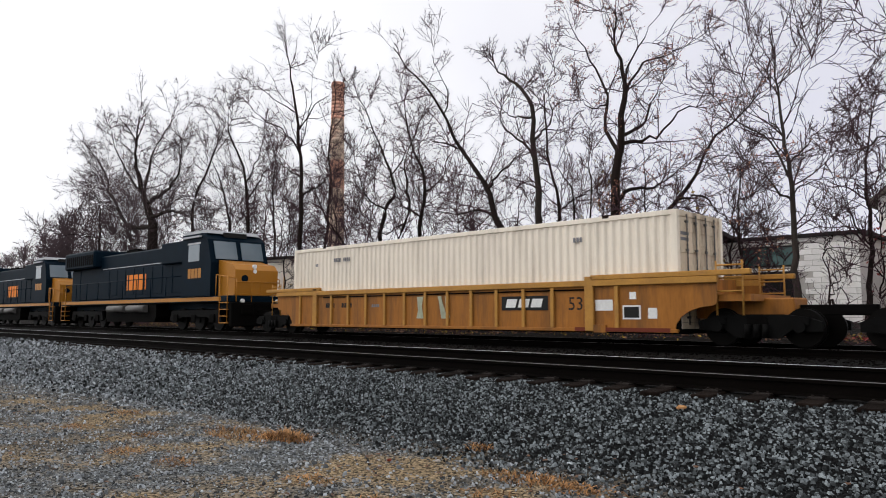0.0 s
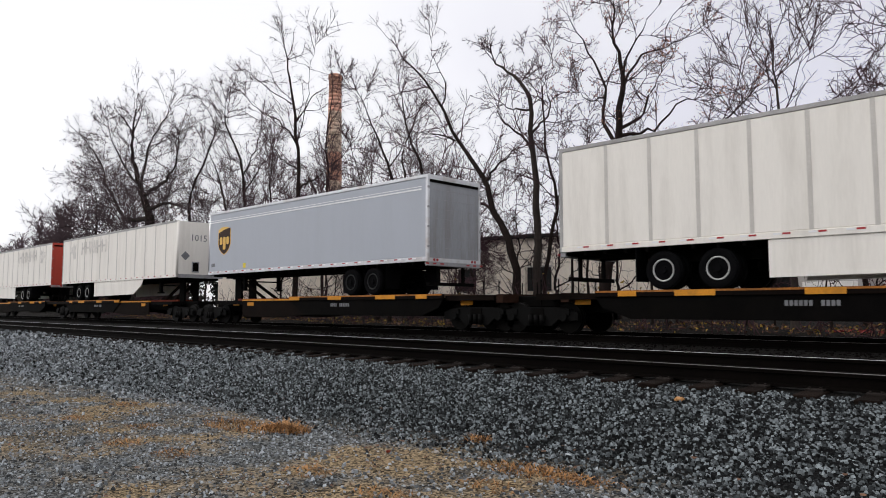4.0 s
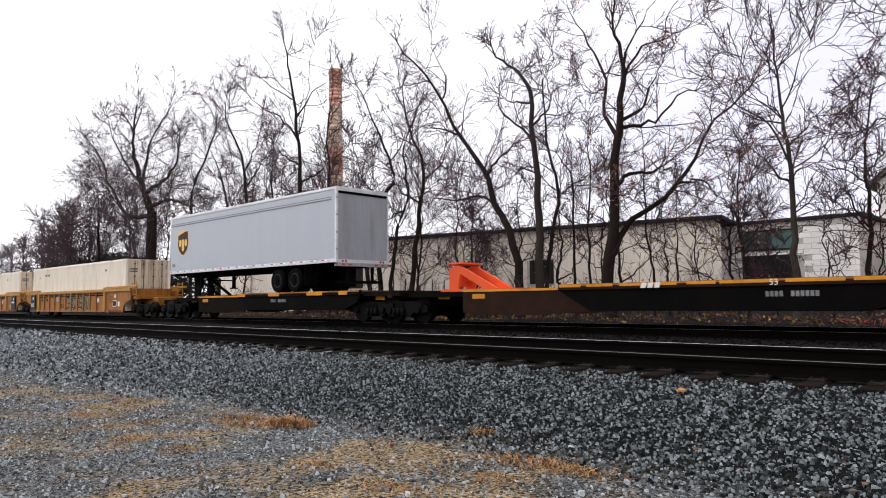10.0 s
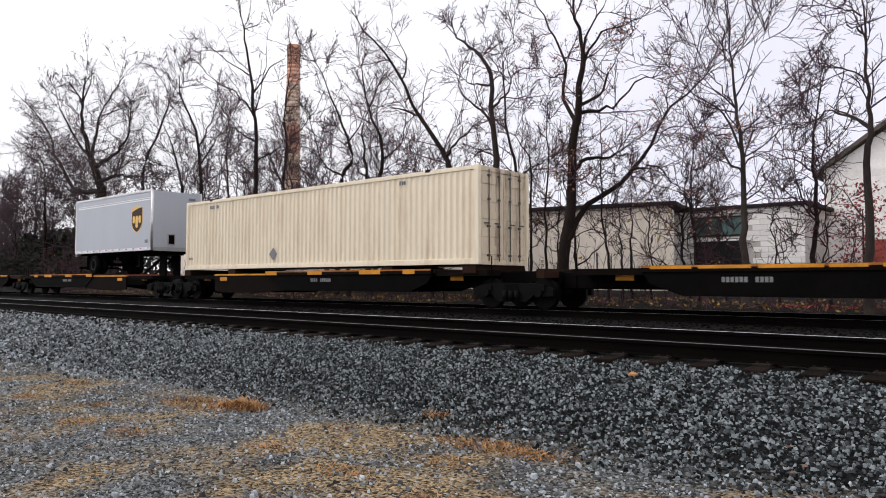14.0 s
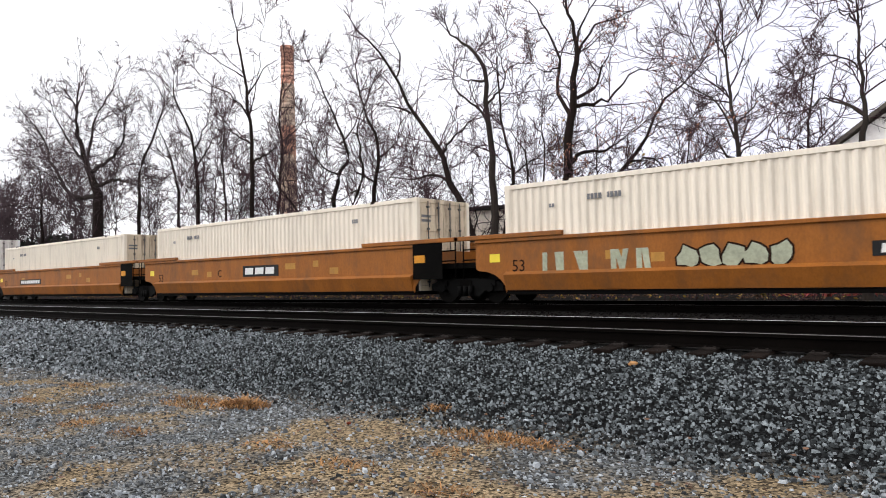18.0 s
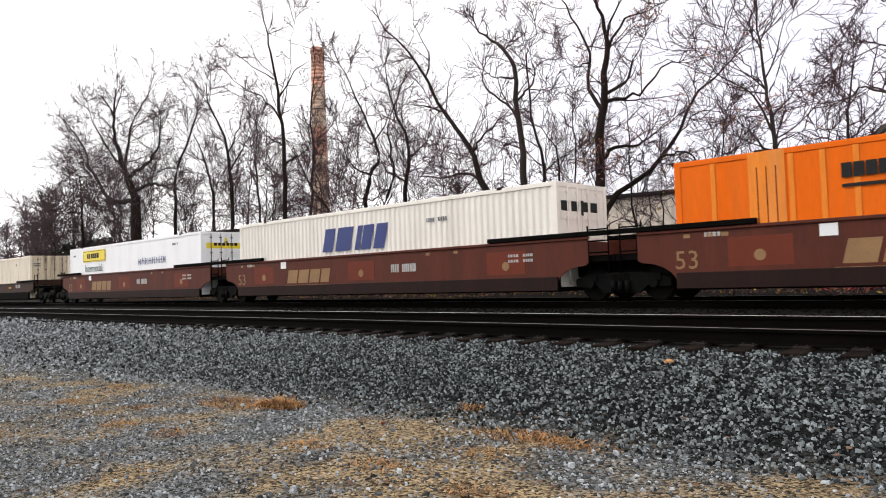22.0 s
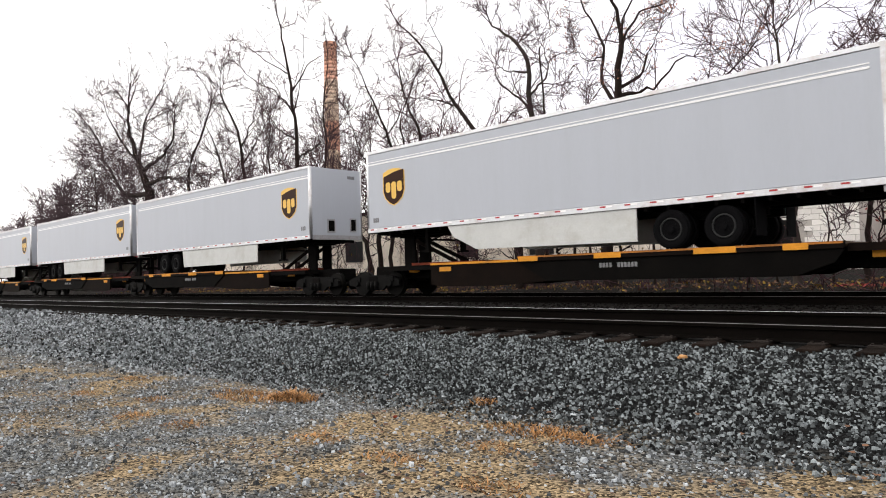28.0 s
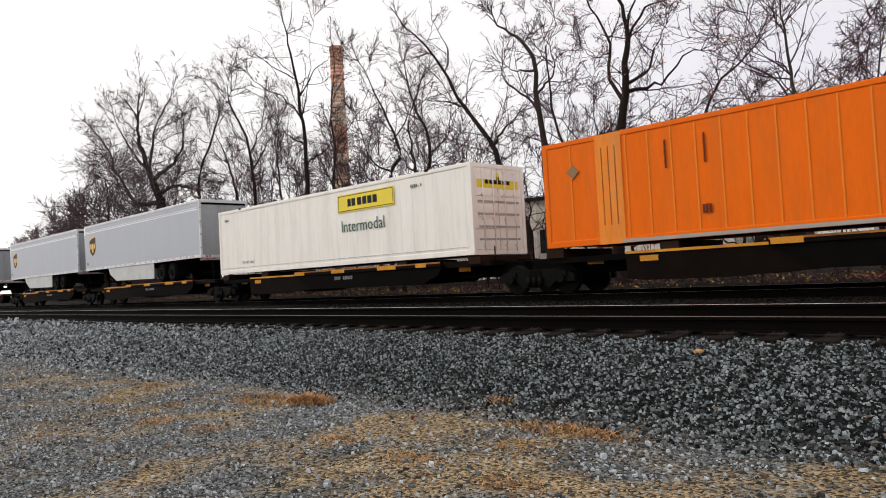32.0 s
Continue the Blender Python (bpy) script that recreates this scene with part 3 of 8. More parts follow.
def lay_ballast():
    rng = np.random.default_rng(5)
    near = lambda x, y: min(1.0, (y - 4.6) / 1.2) * min(1.0, max(0.0, (x + 17) / 5))
    middle = lambda x, y: min(1.0, (y - 4.3) / 1.0) * min(1.0, max(0.0, (-10 - x) / 5))
    far = lambda x, y: min(1.0, (y - 4.3) / 1.0) * min(1.0, max(0.0, (-24 - x) / 5))
    for x0, x1, y0, y1, density, size, keep in ((-17, 1.5, 5.0, 8.25, 1100, 0.031, near), (-32, -10, 4.6, 8.25, 240, 0.058, middle), (-70, -24, 4.6, 8.25, 60, 0.13, far)):
        p = scatter(rng, x0, x1, y0, y1, density, keep)
        s = size * rng.uniform(0.55, 1.4, len(p))
        z = np.array([height_at(x, y) for x, y in p]) + s * rng.uniform(-0.1, 0.55, len(p))
        dusty = rng.random(len(p)) < np.interp(p[:, 0], (-24, -7), (0.9, 0.0))
        for pick, material, label in ((dusty, M_GRAVEL, "dusty crushed stone sloping up to the track"), (~dusty, M_STONE, "angular grey crushed stone sloping up to the track")):
            if pick.any():
                stones("ballast", np.column_stack([p, z])[pick], s[pick], material, label, "ballast", rng, 0.42)
    clear = lambda x, y: 1.0 - 0.82 * earthy(x, y)
    edge = lambda x, y: min(1.0, max(0.0, (-8.5 - x) / 4))
    fringe = lambda x, y: 1.0 - 0.5 * earthy(x, y)
    for x0, x1, y0, y1, density, size, keep in ((-13, 1.5, 0.6, 5.9, 640, 0.029, lambda x, y: clear(x, y) * min(1.0, (x + 13) / 4) * min(1.0, (5.9 - y) / 0.8) * min(1.0, (1.5 - x) / 2)),
                                                (-30, -8.5, -2, 5.4, 130, 0.05, lambda x, y: clear(x, y) * edge(x, y)),
                                                (-12, 9, -8, 5.8, 45, 0.045, fringe)):
        p = scatter(rng, x0, x1, y0, y1, density, keep)
        s = size * rng.uniform(0.45, 1.4, len(p))
        z = np.array([height_at(x, y) for x, y in p]) + s * rng.uniform(-0.25, 0.25, len(p))
        stones("gravel", np.column_stack([p, z]), s, M_GRAVEL, "loose grey gravel scattered over brown earth", "gravel", rng)
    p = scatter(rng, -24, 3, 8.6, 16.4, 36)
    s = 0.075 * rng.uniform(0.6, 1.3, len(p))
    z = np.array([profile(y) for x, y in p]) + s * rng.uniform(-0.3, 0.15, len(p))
    stones("track_ballast", np.column_stack([p, z]), s, M_STONEDARK, "dark ballast between the rails, shade in its colour", "ballast", rng)


lay_ballast()

RAIL_SECTION = [(-0.075, -0.185), (0.075, -0.185), (0.075, -0.172), (0.012, -0.155), (0.010, -0.05), (0.036, -0.04), (0.036, -0.006),
                (0.028, -0.002), (-0.028, -0.002), (-0.036, -0.006), (-0.036, -0.04), (-0.010, -0.05), (-0.012, -0.155), (-0.075, -0.172)]


def build_track(name, label, y_near, z_near, z_far, x0, x1):
    track = tagged(new(name), label, "railway track", kind="structure")
    for y, z in ((y_near, z_near), (y_near + 1.435 + 0.07, z_far)):
        rail = part("rail", extrude_x(B(), [(a + y, b + z) for a, b in RAIL_SECTION], -400, 200), M_RAIL, track, "rust-brown steel rail")
        part("rail_head", box(B(), -400, 200, y - 0.027, y + 0.027, z - 0.003, z), M_RAILTOP if name == "near_track" and y > y_near else M_RAILDULL, rail, "shiny worn running surface")
    mid = y_near + 0.75
    tilt = math.degrees(math.atan2(z_far - z_near, 1.505))
    tie = None
    plate = None
    rng = random.Random(name)
    x = x0
    while x < x1:
        m = pose(x + rng.uniform(-0.02, 0.02), mid + rng.uniform(-0.04, 0.04), (z_near + z_far) / 2 - 0.19, tilt, 0, rng.uniform(-1.2, 1.2))
        if tie is None:
            tie = part("tie", box(B(), -0.115, 0.115, -1.30, 1.30, -0.17, 0.0, bevel=0.012), M_TIE, track)
            tie.matrix_basis = m
        else:
            share(tie, "tie", track, m)
        if x > -16 and name == "near_track":
            pm = pose(x, y_near - 0.02, z_near - 0.183, tilt)
            if plate is None:
                b = box(B(), -0.09, 0.09, -0.17, 0.17, -0.006, 0.012)
                for dx in (-0.06, 0.05):
                    box(b, dx - 0.012, dx + 0.012, -0.115, -0.08, 0.012, 0.028)
                plate = part("tie_plate", b, M_PLATE, track, "steel tie plate with spikes")
                plate.matrix_basis = pm
            else:
                share(plate, "tie_plate", track, pm)
        x += 0.58
    return track


build_track("near_track", "empty track of rusty rails on creosoted ties", 8.52, 0.0, 0.055, -60, 4)
build_track("train_track", "track of rusty rails under the train", 16.80, -0.03, 0.02, -60, 8)


def build_grass():
    rng = np.random.default_rng(11)

    def tuft(name, cx, cy, lx, ly, n, h, material, label, spread=1.0):
        verts, faces = [], []
        for _ in range(n):
            a, r = rng.uniform(0, 6.283), rng.random() ** 0.5
            x, y = cx + lx * r * math.cos(a), cy + ly * r * math.sin(a)
            z = height_at(x, y)
            d = rng.uniform(0, 6.283)
            lean = rng.uniform(0.7, 2.8) * spread
            hh = h * rng.uniform(0.3, 1.0) * (1.1 - 0.7 * r)
            w = 0.0045
            px, py = -math.sin(d) * w, math.cos(d) * w
            k = len(verts)
            ex, ey = math.cos(d) * lean * hh, math.sin(d) * lean * hh
            verts += [(x - px, y - py, z), (x + px, y + py, z), (x + ex * 0.5 + px, y + ey * 0.5 + py, z + hh * 0.75),
                      (x + ex * 0.5 - px, y + ey * 0.5 - py, z + hh * 0.75), (x + ex, y + ey, z + hh)]
            faces += [(k, k + 1, k + 2, k + 3), (k + 3, k + 2, k + 4)]
        tagged(mesh_part(name, verts, faces, material), label, "grass tuft", kind="stuff")

    tuft("dry_grass", -7.1, 4.72, 0.40, 0.2, 620, 0.14, M_GRASS, "clump of dry tan grass on the gravel")
    tuft("dry_grass", -7.7, 4.5, 0.7, 0.3, 420, 0.09, M_GRASS, "low dry grass on the gravel")
    tuft("dry_grass", -3.75, 4.95, 0.60, 0.22, 420, 0.07, M_GRASS, "low dry grass and litter on the gravel")
    tuft("dry_grass", -4.95, 5.6, 0.18, 0.10, 120, 0.08, M_GRASS, "small tuft of dry grass on the ballast")
    for _ in range(26):
        x, y = rng.uniform(-11, -1.5), rng.uniform(1.2, 5.2)
        if earthy(x, y) > 0.3:
            tuft("dry_grass", x, y, 0.3, 0.18, 130, 0.045, M_GRASS, "sparse dead grass on brown earth", 1.6)
    # fallen leaves
    verts, faces = [], []
    for _ in range(900):
        x, y = rng.uniform(-12, -0.8), rng.uniform(0.8, 6.2)
        if rng.random() > 0.25 + earthy(x, y):
            continue
        z, a, s = height_at(x, y) + 0.018, rng.uniform(0, 6.3), rng.uniform(0.012, 0.032)
        k = len(verts)
        for i in range(5):
            verts.append((x + s * math.cos(a + i * 1.257), y + s * 0.7 * math.sin(a + i * 1.257), z + rng.uniform(-0.006, 0.012)))
        faces.append(tuple(range(k, k + 5)))
    tagged(mesh_part("fallen_leaves", verts, faces, M_LEAFBROWN), "small withered brown leaves on the gravel", "leaves", kind="stuff")


build_grass()


def odd_stones():
    rng = np.random.default_rng(3)
    for name, x, y, s, mat, label in (("pale_stone", -4.92, 4.97, 0.055, M_TAN, "pale whitish stone on the gravel"),
                                      ("orange_leaf_scrap", -5.31, 4.70, 0.05, M_HITCHOLD, "bright orange scrap on the gravel"),
                                      ("straw_scrap", -3.72, 7.55, 0.10, M_GRASS, "straw-coloured scrap on the ballast shoulder")):
        bm = B()
        bmesh.ops.create_icosphere(bm, subdivisions=2, radius=s / 2)
        for v in bm.verts:
            v.co = v.co * (1 + 0.25 * rng.uniform(-1, 1))
            v.co.z *= 0.6
        ob = part(name, bm, mat)
        ob.location = (x, y, height_at(x, y) + s * 0.22)
        tagged(ob, label, "stone")


odd_stones()


# ---- chimney and buildings behind the trees ----
def build_chimney():
    c = thing("factory_chimney", "tall tapering brick chimney with weathered pale bands", "chimney")
    c.location = (-79.3, 60.0, 0.5)
    top, n = 32.1, 20
    bands = [(0.0, 10.0, M_CHIMPALE), (10.0, 17.6, M_CHIMPALE), (17.6, 21.6, M_CHIMDARK), (21.6, 27.4, M_CHIMPALE), (27.4, 29.4, M_CHIM), (29.4, top, M_CHIMDARK)]
    for i, (z0, z1, m) in enumerate(bands):
        r = lambda z: 1.30 - 0.43 * z / top
        bm = B()
        k = int((z1 - z0) / 0.5)
        for j in range(k):
            a, b = z0 + (z1 - z0) * j / k, z0 + (z1 - z0) * (j + 1) / k
            rod(bm, (0, 0, a), (0, 0, b - 0.04), r(a), n, r(b))
            rod(bm, (0, 0, b - 0.04), (0, 0, b), r(b) - 0.006, n)
        part("brick_band", bm, m, c, "faded pale brick band" if m is M_CHIMPALE else "orange brick band")
    part("crown", rod(rod(B(), (0, 0, top), (0, 0, top + 0.35), 0.97, n), (0, 0, top + 0.35), (0, 0, top + 0.6), 0.92, n), M_CHIMDARK, c, "corbelled brick rim")
    for z in (24.0, 14.0):
        part("iron_band", rod(B(), (0, 0, z), (0, 0, z + 0.12), 1.32 - 0.43 * z / top, n), M_RAIL, c)


build_chimney()


def wall_run(name, label, x0, y0, x1, y1, top, base, thick, material):
    """A long wall between two plan points, with its own root."""
    w = thing(name, label, "building")
    length, turn = math.hypot(x1 - x0, y1 - y0), math.degrees(math.atan2(y1 - y0, x1 - x0))
    w.matrix_basis = pose(x0, y0, 0, 0, 0, turn)
    return w, length


def build_hall():
    hall, L = wall_run("factory_hall", "long low cream factory hall with flat dark roof", -52, 28.2, -15.7, 36.7, 4.9, 0.2, 9, M_STUCCO)
    boxpart("wall", hall, M_STUCCO, 0, L, 0, 0.3, 0.0, 4.85, label="stained cream stucco wall")
    boxpart("wall", hall, M_STUCCO, 0, 0.3, 0.31, 12, 0.0, 4.85)
    boxpart("roof", hall, M_ROOF, -0.3, L + 0.2, -0.25, 12, 4.86, 5.06, label="dark flat roof edge")
    for x in np.arange(3.0, L - 2, 4.6):
        boxpart("pilaster", hall, M_STUCCO, x, x + 0.35, -0.09, -0.002, 0.2, 4.8)
    for x in (12.5, 21.5, 26.5):
        w = boxpart("window", hall, M_DARKDOOR, x, x + 1.5, -0.05, 0.0, 1.7, 3.1)
        boxpart("frame", w, M_MORTAR, x - 0.08, x + 1.58, -0.07, -0.052, 3.1, 3.2)

    shop = thing("block_workshop", "white-painted block workshop with green window and flat roof", "building")
    shop.location = (-17.9, 40.0, 0)
    boxpart("wall", shop, M_MORTAR, 0, 7.8, 0.03, 0.3, 0, 4.75, label="mortar joints of the block wall")
    boxpart("wall", shop, M_MORTAR, 7.5, 7.8, 0.31, 9, 0, 4.75)
    boxpart("roof", shop, M_ROOF, -0.3, 8.1, -0.2, 9, 4.76, 4.95, label="thin dark roof edge")
    win = (2.0, 4.75, 3.3, 4.4)
    door = (2.0, 4.9, 0.9, 2.95)
    block = None
    z, row = 0.3, 0
    while z < 4.7:
        x = -0.4 * (row % 2)
        while x < 7.7:
            a, b = max(0.0, x + 0.012), min(7.8, x + 0.788)
            hit = any(a < q[1] and b > q[0] and z < q[3] - 0.05 and z + 0.29 > q[2] + 0.05 for q in (win, door))
            if not hit and b - a > 0.7:
                m = pose(a, 0, z + 0.012)
                if block is None:
                    block = part("block", box(B(), 0, 0.776, 0, 0.04, 0, 0.272, bevel=0.008), M_BLOCK, shop)
                    block.matrix_basis = m
                else:
                    share(block, "block", shop, m)
            elif not hit and b > a:
                boxpart("block", shop, M_BLOCK, a, b, 0, 0.04, z + 0.012, z + 0.284)
            x += 0.8
        z += 0.296
        row += 1
    w = boxpart("window", shop, M_GREENGLASS, win[0] + 0.08, win[1] - 0.08, -0.02, 0.02, win[2] + 0.08, win[3] - 0.08, label="wide green-tinted window")
    boxpart("frame", w, M_DARKDOOR, win[0], win[1], -0.06, -0.022, win[3] - 0.08, win[3])
    boxpart("frame", w, M_DARKDOOR, win[0], win[1], -0.06, -0.022, win[2], win[2] + 0.08)
    for x in (win[0], (win[0] + win[1]) / 2 - 0.04, win[1] - 0.08):
        boxpart("frame", w, M_DARKDOOR, x, x + 0.08, -0.058, -0.024, win[2] + 0.08, win[3] - 0.08)
    boxpart("garage_door", shop, M_DARKDOOR, door[0], door[1], -0.01, 0.02, 0.2, door[3], label="dark roller door")
    for z in np.arange(0.4, 2.9, 0.3):
        boxpart("slat", shop, M_ROOF, door[0] + 0.05, door[1] - 0.05, -0.03, -0.012, z, z + 0.24)
    boxpart("parapet_lip", shop, M_BLOCK, -0.1, 7.9, -0.06, -0.002, 4.55, 4.75)
    p = boxpart("vent_pipe", shop, M_ROOF, 6.6, 6.65, 3, 3.05, 4.95, 5.7)
    boxpart("cross_bar", p, M_ROOF, 6.4, 6.85, 3.01, 3.04, 5.5, 5.54)

    house = thing("gabled_house", "tall white-sided house with dark shingle roof", "house")
    house.location = (-10.3, 45.0, 0)
    part("wall", prism(B(), [(0, 0), (7.5, 0), (7.5, 7.1), (3.9, 9.6), (0, 7.1)], 0, 8), M_BLOCK, house, "white siding gable wall")
    for z in np.arange(0.5, 7.0, 0.34):
        boxpart("siding_board", house, M_BLOCK, 0.02, 7.48, -0.035, -0.004, z, z + 0.31)
    part("roof", prism(B(), [(-0.5, 6.75), (3.9, 9.85), (8.1, 6.75), (8.1, 7.0), (3.9, 10.1), (-0.5, 7.0)], -0.4, 8.4), M_SHINGLE, house, "dark shingle roof")
    boxpart("window", house, M_GLASS, 5.3, 6.3, -0.05, -0.036, 4.6, 6.2)
    boxpart("porch", house, M_BRICKRED, 2.6, 7.6, -2.2, -0.05, 0.0, 3.0, label="red painted porch")
    tower = thing("brick_annex", "tan brick upper storey of a building behind the trees", "building")
    tower.location = (-7.3, 47.0, 0)
    boxpart("wall", tower, M_STUCCO, 0, 5, 8.2, 12, 0, 10.4, label="tan brick wall")
    boxpart("parapet", tower, M_MORTAR, -0.1, 5.1, 8.1, 12.1, 10.41, 10.7)


build_hall()

# ---- bare trees ----
def sweep(pts, rad, sides):
    """Tapered tubes along many paths of equal length: arrays of vertices and quads."""
    n, p = pts.shape[:2]
    tan = np.gradient(pts, axis=1)
    tan /= np.linalg.norm(tan, axis=2, keepdims=True) + 1e-9
    ref = np.where(np.abs(tan[..., 2:3]) > 0.9, np.array([1.0, 0, 0]), np.array([0, 0, 1.0]))
    u = np.cross(tan, ref)
    u /= np.linalg.norm(u, axis=2, keepdims=True) + 1e-9
    w = np.cross(tan, u)
    a = np.arange(sides) * 2 * np.pi / sides
    ring = pts[:, :, None] + rad[:, :, None, None] * (np.cos(a)[:, None] * u[:, :, None] + np.sin(a)[:, None] * w[:, :, None])
    idx = np.arange(n * p * sides).reshape(n, p, sides)
    q = np.stack([idx[:, :-1], np.roll(idx[:, :-1], -1, 2), np.roll(idx[:, 1:], -1, 2), idx[:, 1:]], -1)
    return ring.reshape(-1, 3), q.reshape(-1, 4)


def tube_mesh(name, groups, material, parent, label=""):
    vs, fs, k = [], [], 0
    for pts, rad, sides in groups:
        v, f = sweep(pts, rad, sides)
        vs.append(v)
        fs.append(f + k)
        k += len(v)
    v, f = np.concatenate(vs), np.concatenate(fs)
    me = bpy.data.meshes.new(name)
    me.vertices.add(len(v))
    me.vertices.foreach_set("co", v.reshape(-1))
    me.loops.add(len(f) * 4)
    me.loops.foreach_set("vertex_index", f.reshape(-1))
    me.polygons.add(len(f))
    me.polygons.foreach_set("loop_start", np.arange(len(f)) * 4)
    me.polygons.foreach_set("use_smooth", np.ones(len(f), bool))
    me.update()
    me.materials.append(material)
    ob = new(name, me)
    ob.parent = parent
    return tagged(ob, label)


def smooth_line(points, p):
    """A curve of p points through a few."""
    c = np.array(points, float)
    t = np.linspace(0, len(c) - 1, p)
    out = []
    for s in t:
        i = min(int(s), len(c) - 2)
        f = s - i
        a, b, d, e = c[max(i - 1, 0)], c[i], c[i + 1], c[min(i + 2, len(c) - 1)]
        out.append(0.5 * (2 * b + (d - a) * f + (2 * a - 5 * b + 4 * d - e) * f * f + (3 * b - a - 3 * d + e) * f ** 3))
    return np.array(out)


def shoots(pts, rad, k, tmin, angle, ratio, rng, p, wobble, lift, thin=0.62, rmin=0.007, flatness=1.0):
    """k side shoots from each path."""
    n, q = pts.shape[:2]
    length = np.linalg.norm(np.diff(pts, axis=1), axis=2).sum(1)
    t = rng.uniform(tmin, 1.0, (n, k))
    t = np.sort(t, 1)
    i = np.minimum((t * (q - 1)).astype(int), q - 2)
    f = (t * (q - 1) - i)[..., None]
    rows = np.arange(n)[:, None]
    a, b = pts[rows, i], pts[rows, i + 1]
    start = (a + (b - a) * f).reshape(-1, 3)
    tan = (b - a).reshape(-1, 3)
    tan /= np.linalg.norm(tan, axis=1, keepdims=True) + 1e-9
    r = (rad[rows, i] * (1 - f[..., 0]) + rad[rows, i + 1] * f[..., 0]).reshape(-1)
    side = rng.normal(size=tan.shape)
    side[:, 1] *= flatness
    side -= (side * tan).sum(1, keepdims=True) * tan
    side /= np.linalg.norm(side, axis=1, keepdims=True) + 1e-9
    ang = np.radians(rng.uniform(angle[0], angle[1], len(tan)))[:, None]
    d = np.cos(ang) * tan + np.sin(ang) * side
    ln = np.repeat(length, k) * ratio * rng.uniform(0.55, 1.15, len(tan)) * (1.15 - 0.6 * t.reshape(-1))
    r0 = np.maximum(r * thin * rng.uniform(0.7, 1.0, len(tan)), rmin)
    return run_paths(start, d, ln, r0, np.maximum(r0 * 0.16, rmin * 0.7), p, wobble, lift, rng)


def run_paths(start, d, ln, r0, r1, p, wobble, lift, rng):
    pts = np.empty((len(start), p, 3))
    pts[:, 0] = start
    d = d.copy()
    for j in range(1, p):
        d += wobble * rng.normal(size=d.shape)
        d[:, 2] += lift
        d /= np.linalg.norm(d, axis=1, keepdims=True)
        pts[:, j] = pts[:, j - 1] + d * (ln / (p - 1))[:, None]
    s = np.linspace(0, 1, p)
    return pts, r0[:, None] * (1 - s) + r1[:, None] * s


def reach_out(line, y, k):
    """A limb drawn on the plane at y, bending away from it along the sight from the standing place."""
    eye = np.array((0.0, 0.0, 0.69))
    p = np.array([(x, y, z) for x, z in line], float)
    run = np.concatenate([[0], np.cumsum(np.linalg.norm(np.diff(p, axis=0), axis=1))])
    return eye + (p - eye) * (1 + k * run / y)[:, None]


def grow(root, paths, rng, reach, dens, k2, k3, k4, rmin, lift, twig, thick=0.05, tmin=0.12):
    """Branches, twigs and shoots from trunk and limbs, each rank finer and more crooked; gives the ends of the finest."""
    one = []
    for i, (c, rr) in enumerate(paths):
        length = np.linalg.norm(np.diff(c, axis=0), axis=1).sum()
        n = max(3, int(length * dens))
        p, q = shoots(c[None], np.minimum(rr, thick)[None], n, tmin if i else 0.3, (32, 68), 1.7 * reach / length, rng, 7, 0.15, lift, 0.78, rmin * 2.2)
        one.append((p, q))
        one.append(shoots(c[None], rr[None], 4, 0.85, (8, 35), 2.0 * reach / length, rng, 7, 0.12, lift, 0.9, rmin * 1.7))
    p1, r1 = np.concatenate([a for a, _ in one]), np.concatenate([b for _, b in one])
    p2, r2 = shoots(p1, r1, k2, 0.12, (28, 62), 0.6, rng, 4, 0.19, lift, 0.66, rmin * 1.5)
    p3, r3 = shoots(p2, r2, k3, 0.15, (28, 62), 0.5, rng, 3, 0.2, lift, 0.6, rmin * 0.8)
    ranks, ends = [(p1, r1, 3), (p2, r2, 3), (p3, r3, 3)], p3
    if k4:
        p4, r4 = shoots(p3, r3, k4, 0.2, (28, 60), 0.62, rng, 2, 0.25, lift, 0.7, rmin * 0.65)
        ranks.append((p4, r4, 3))
        ends = p4
    tube_mesh("crown", ranks, twig, root, "bare tangled twigs")
    return ends[:, -1]


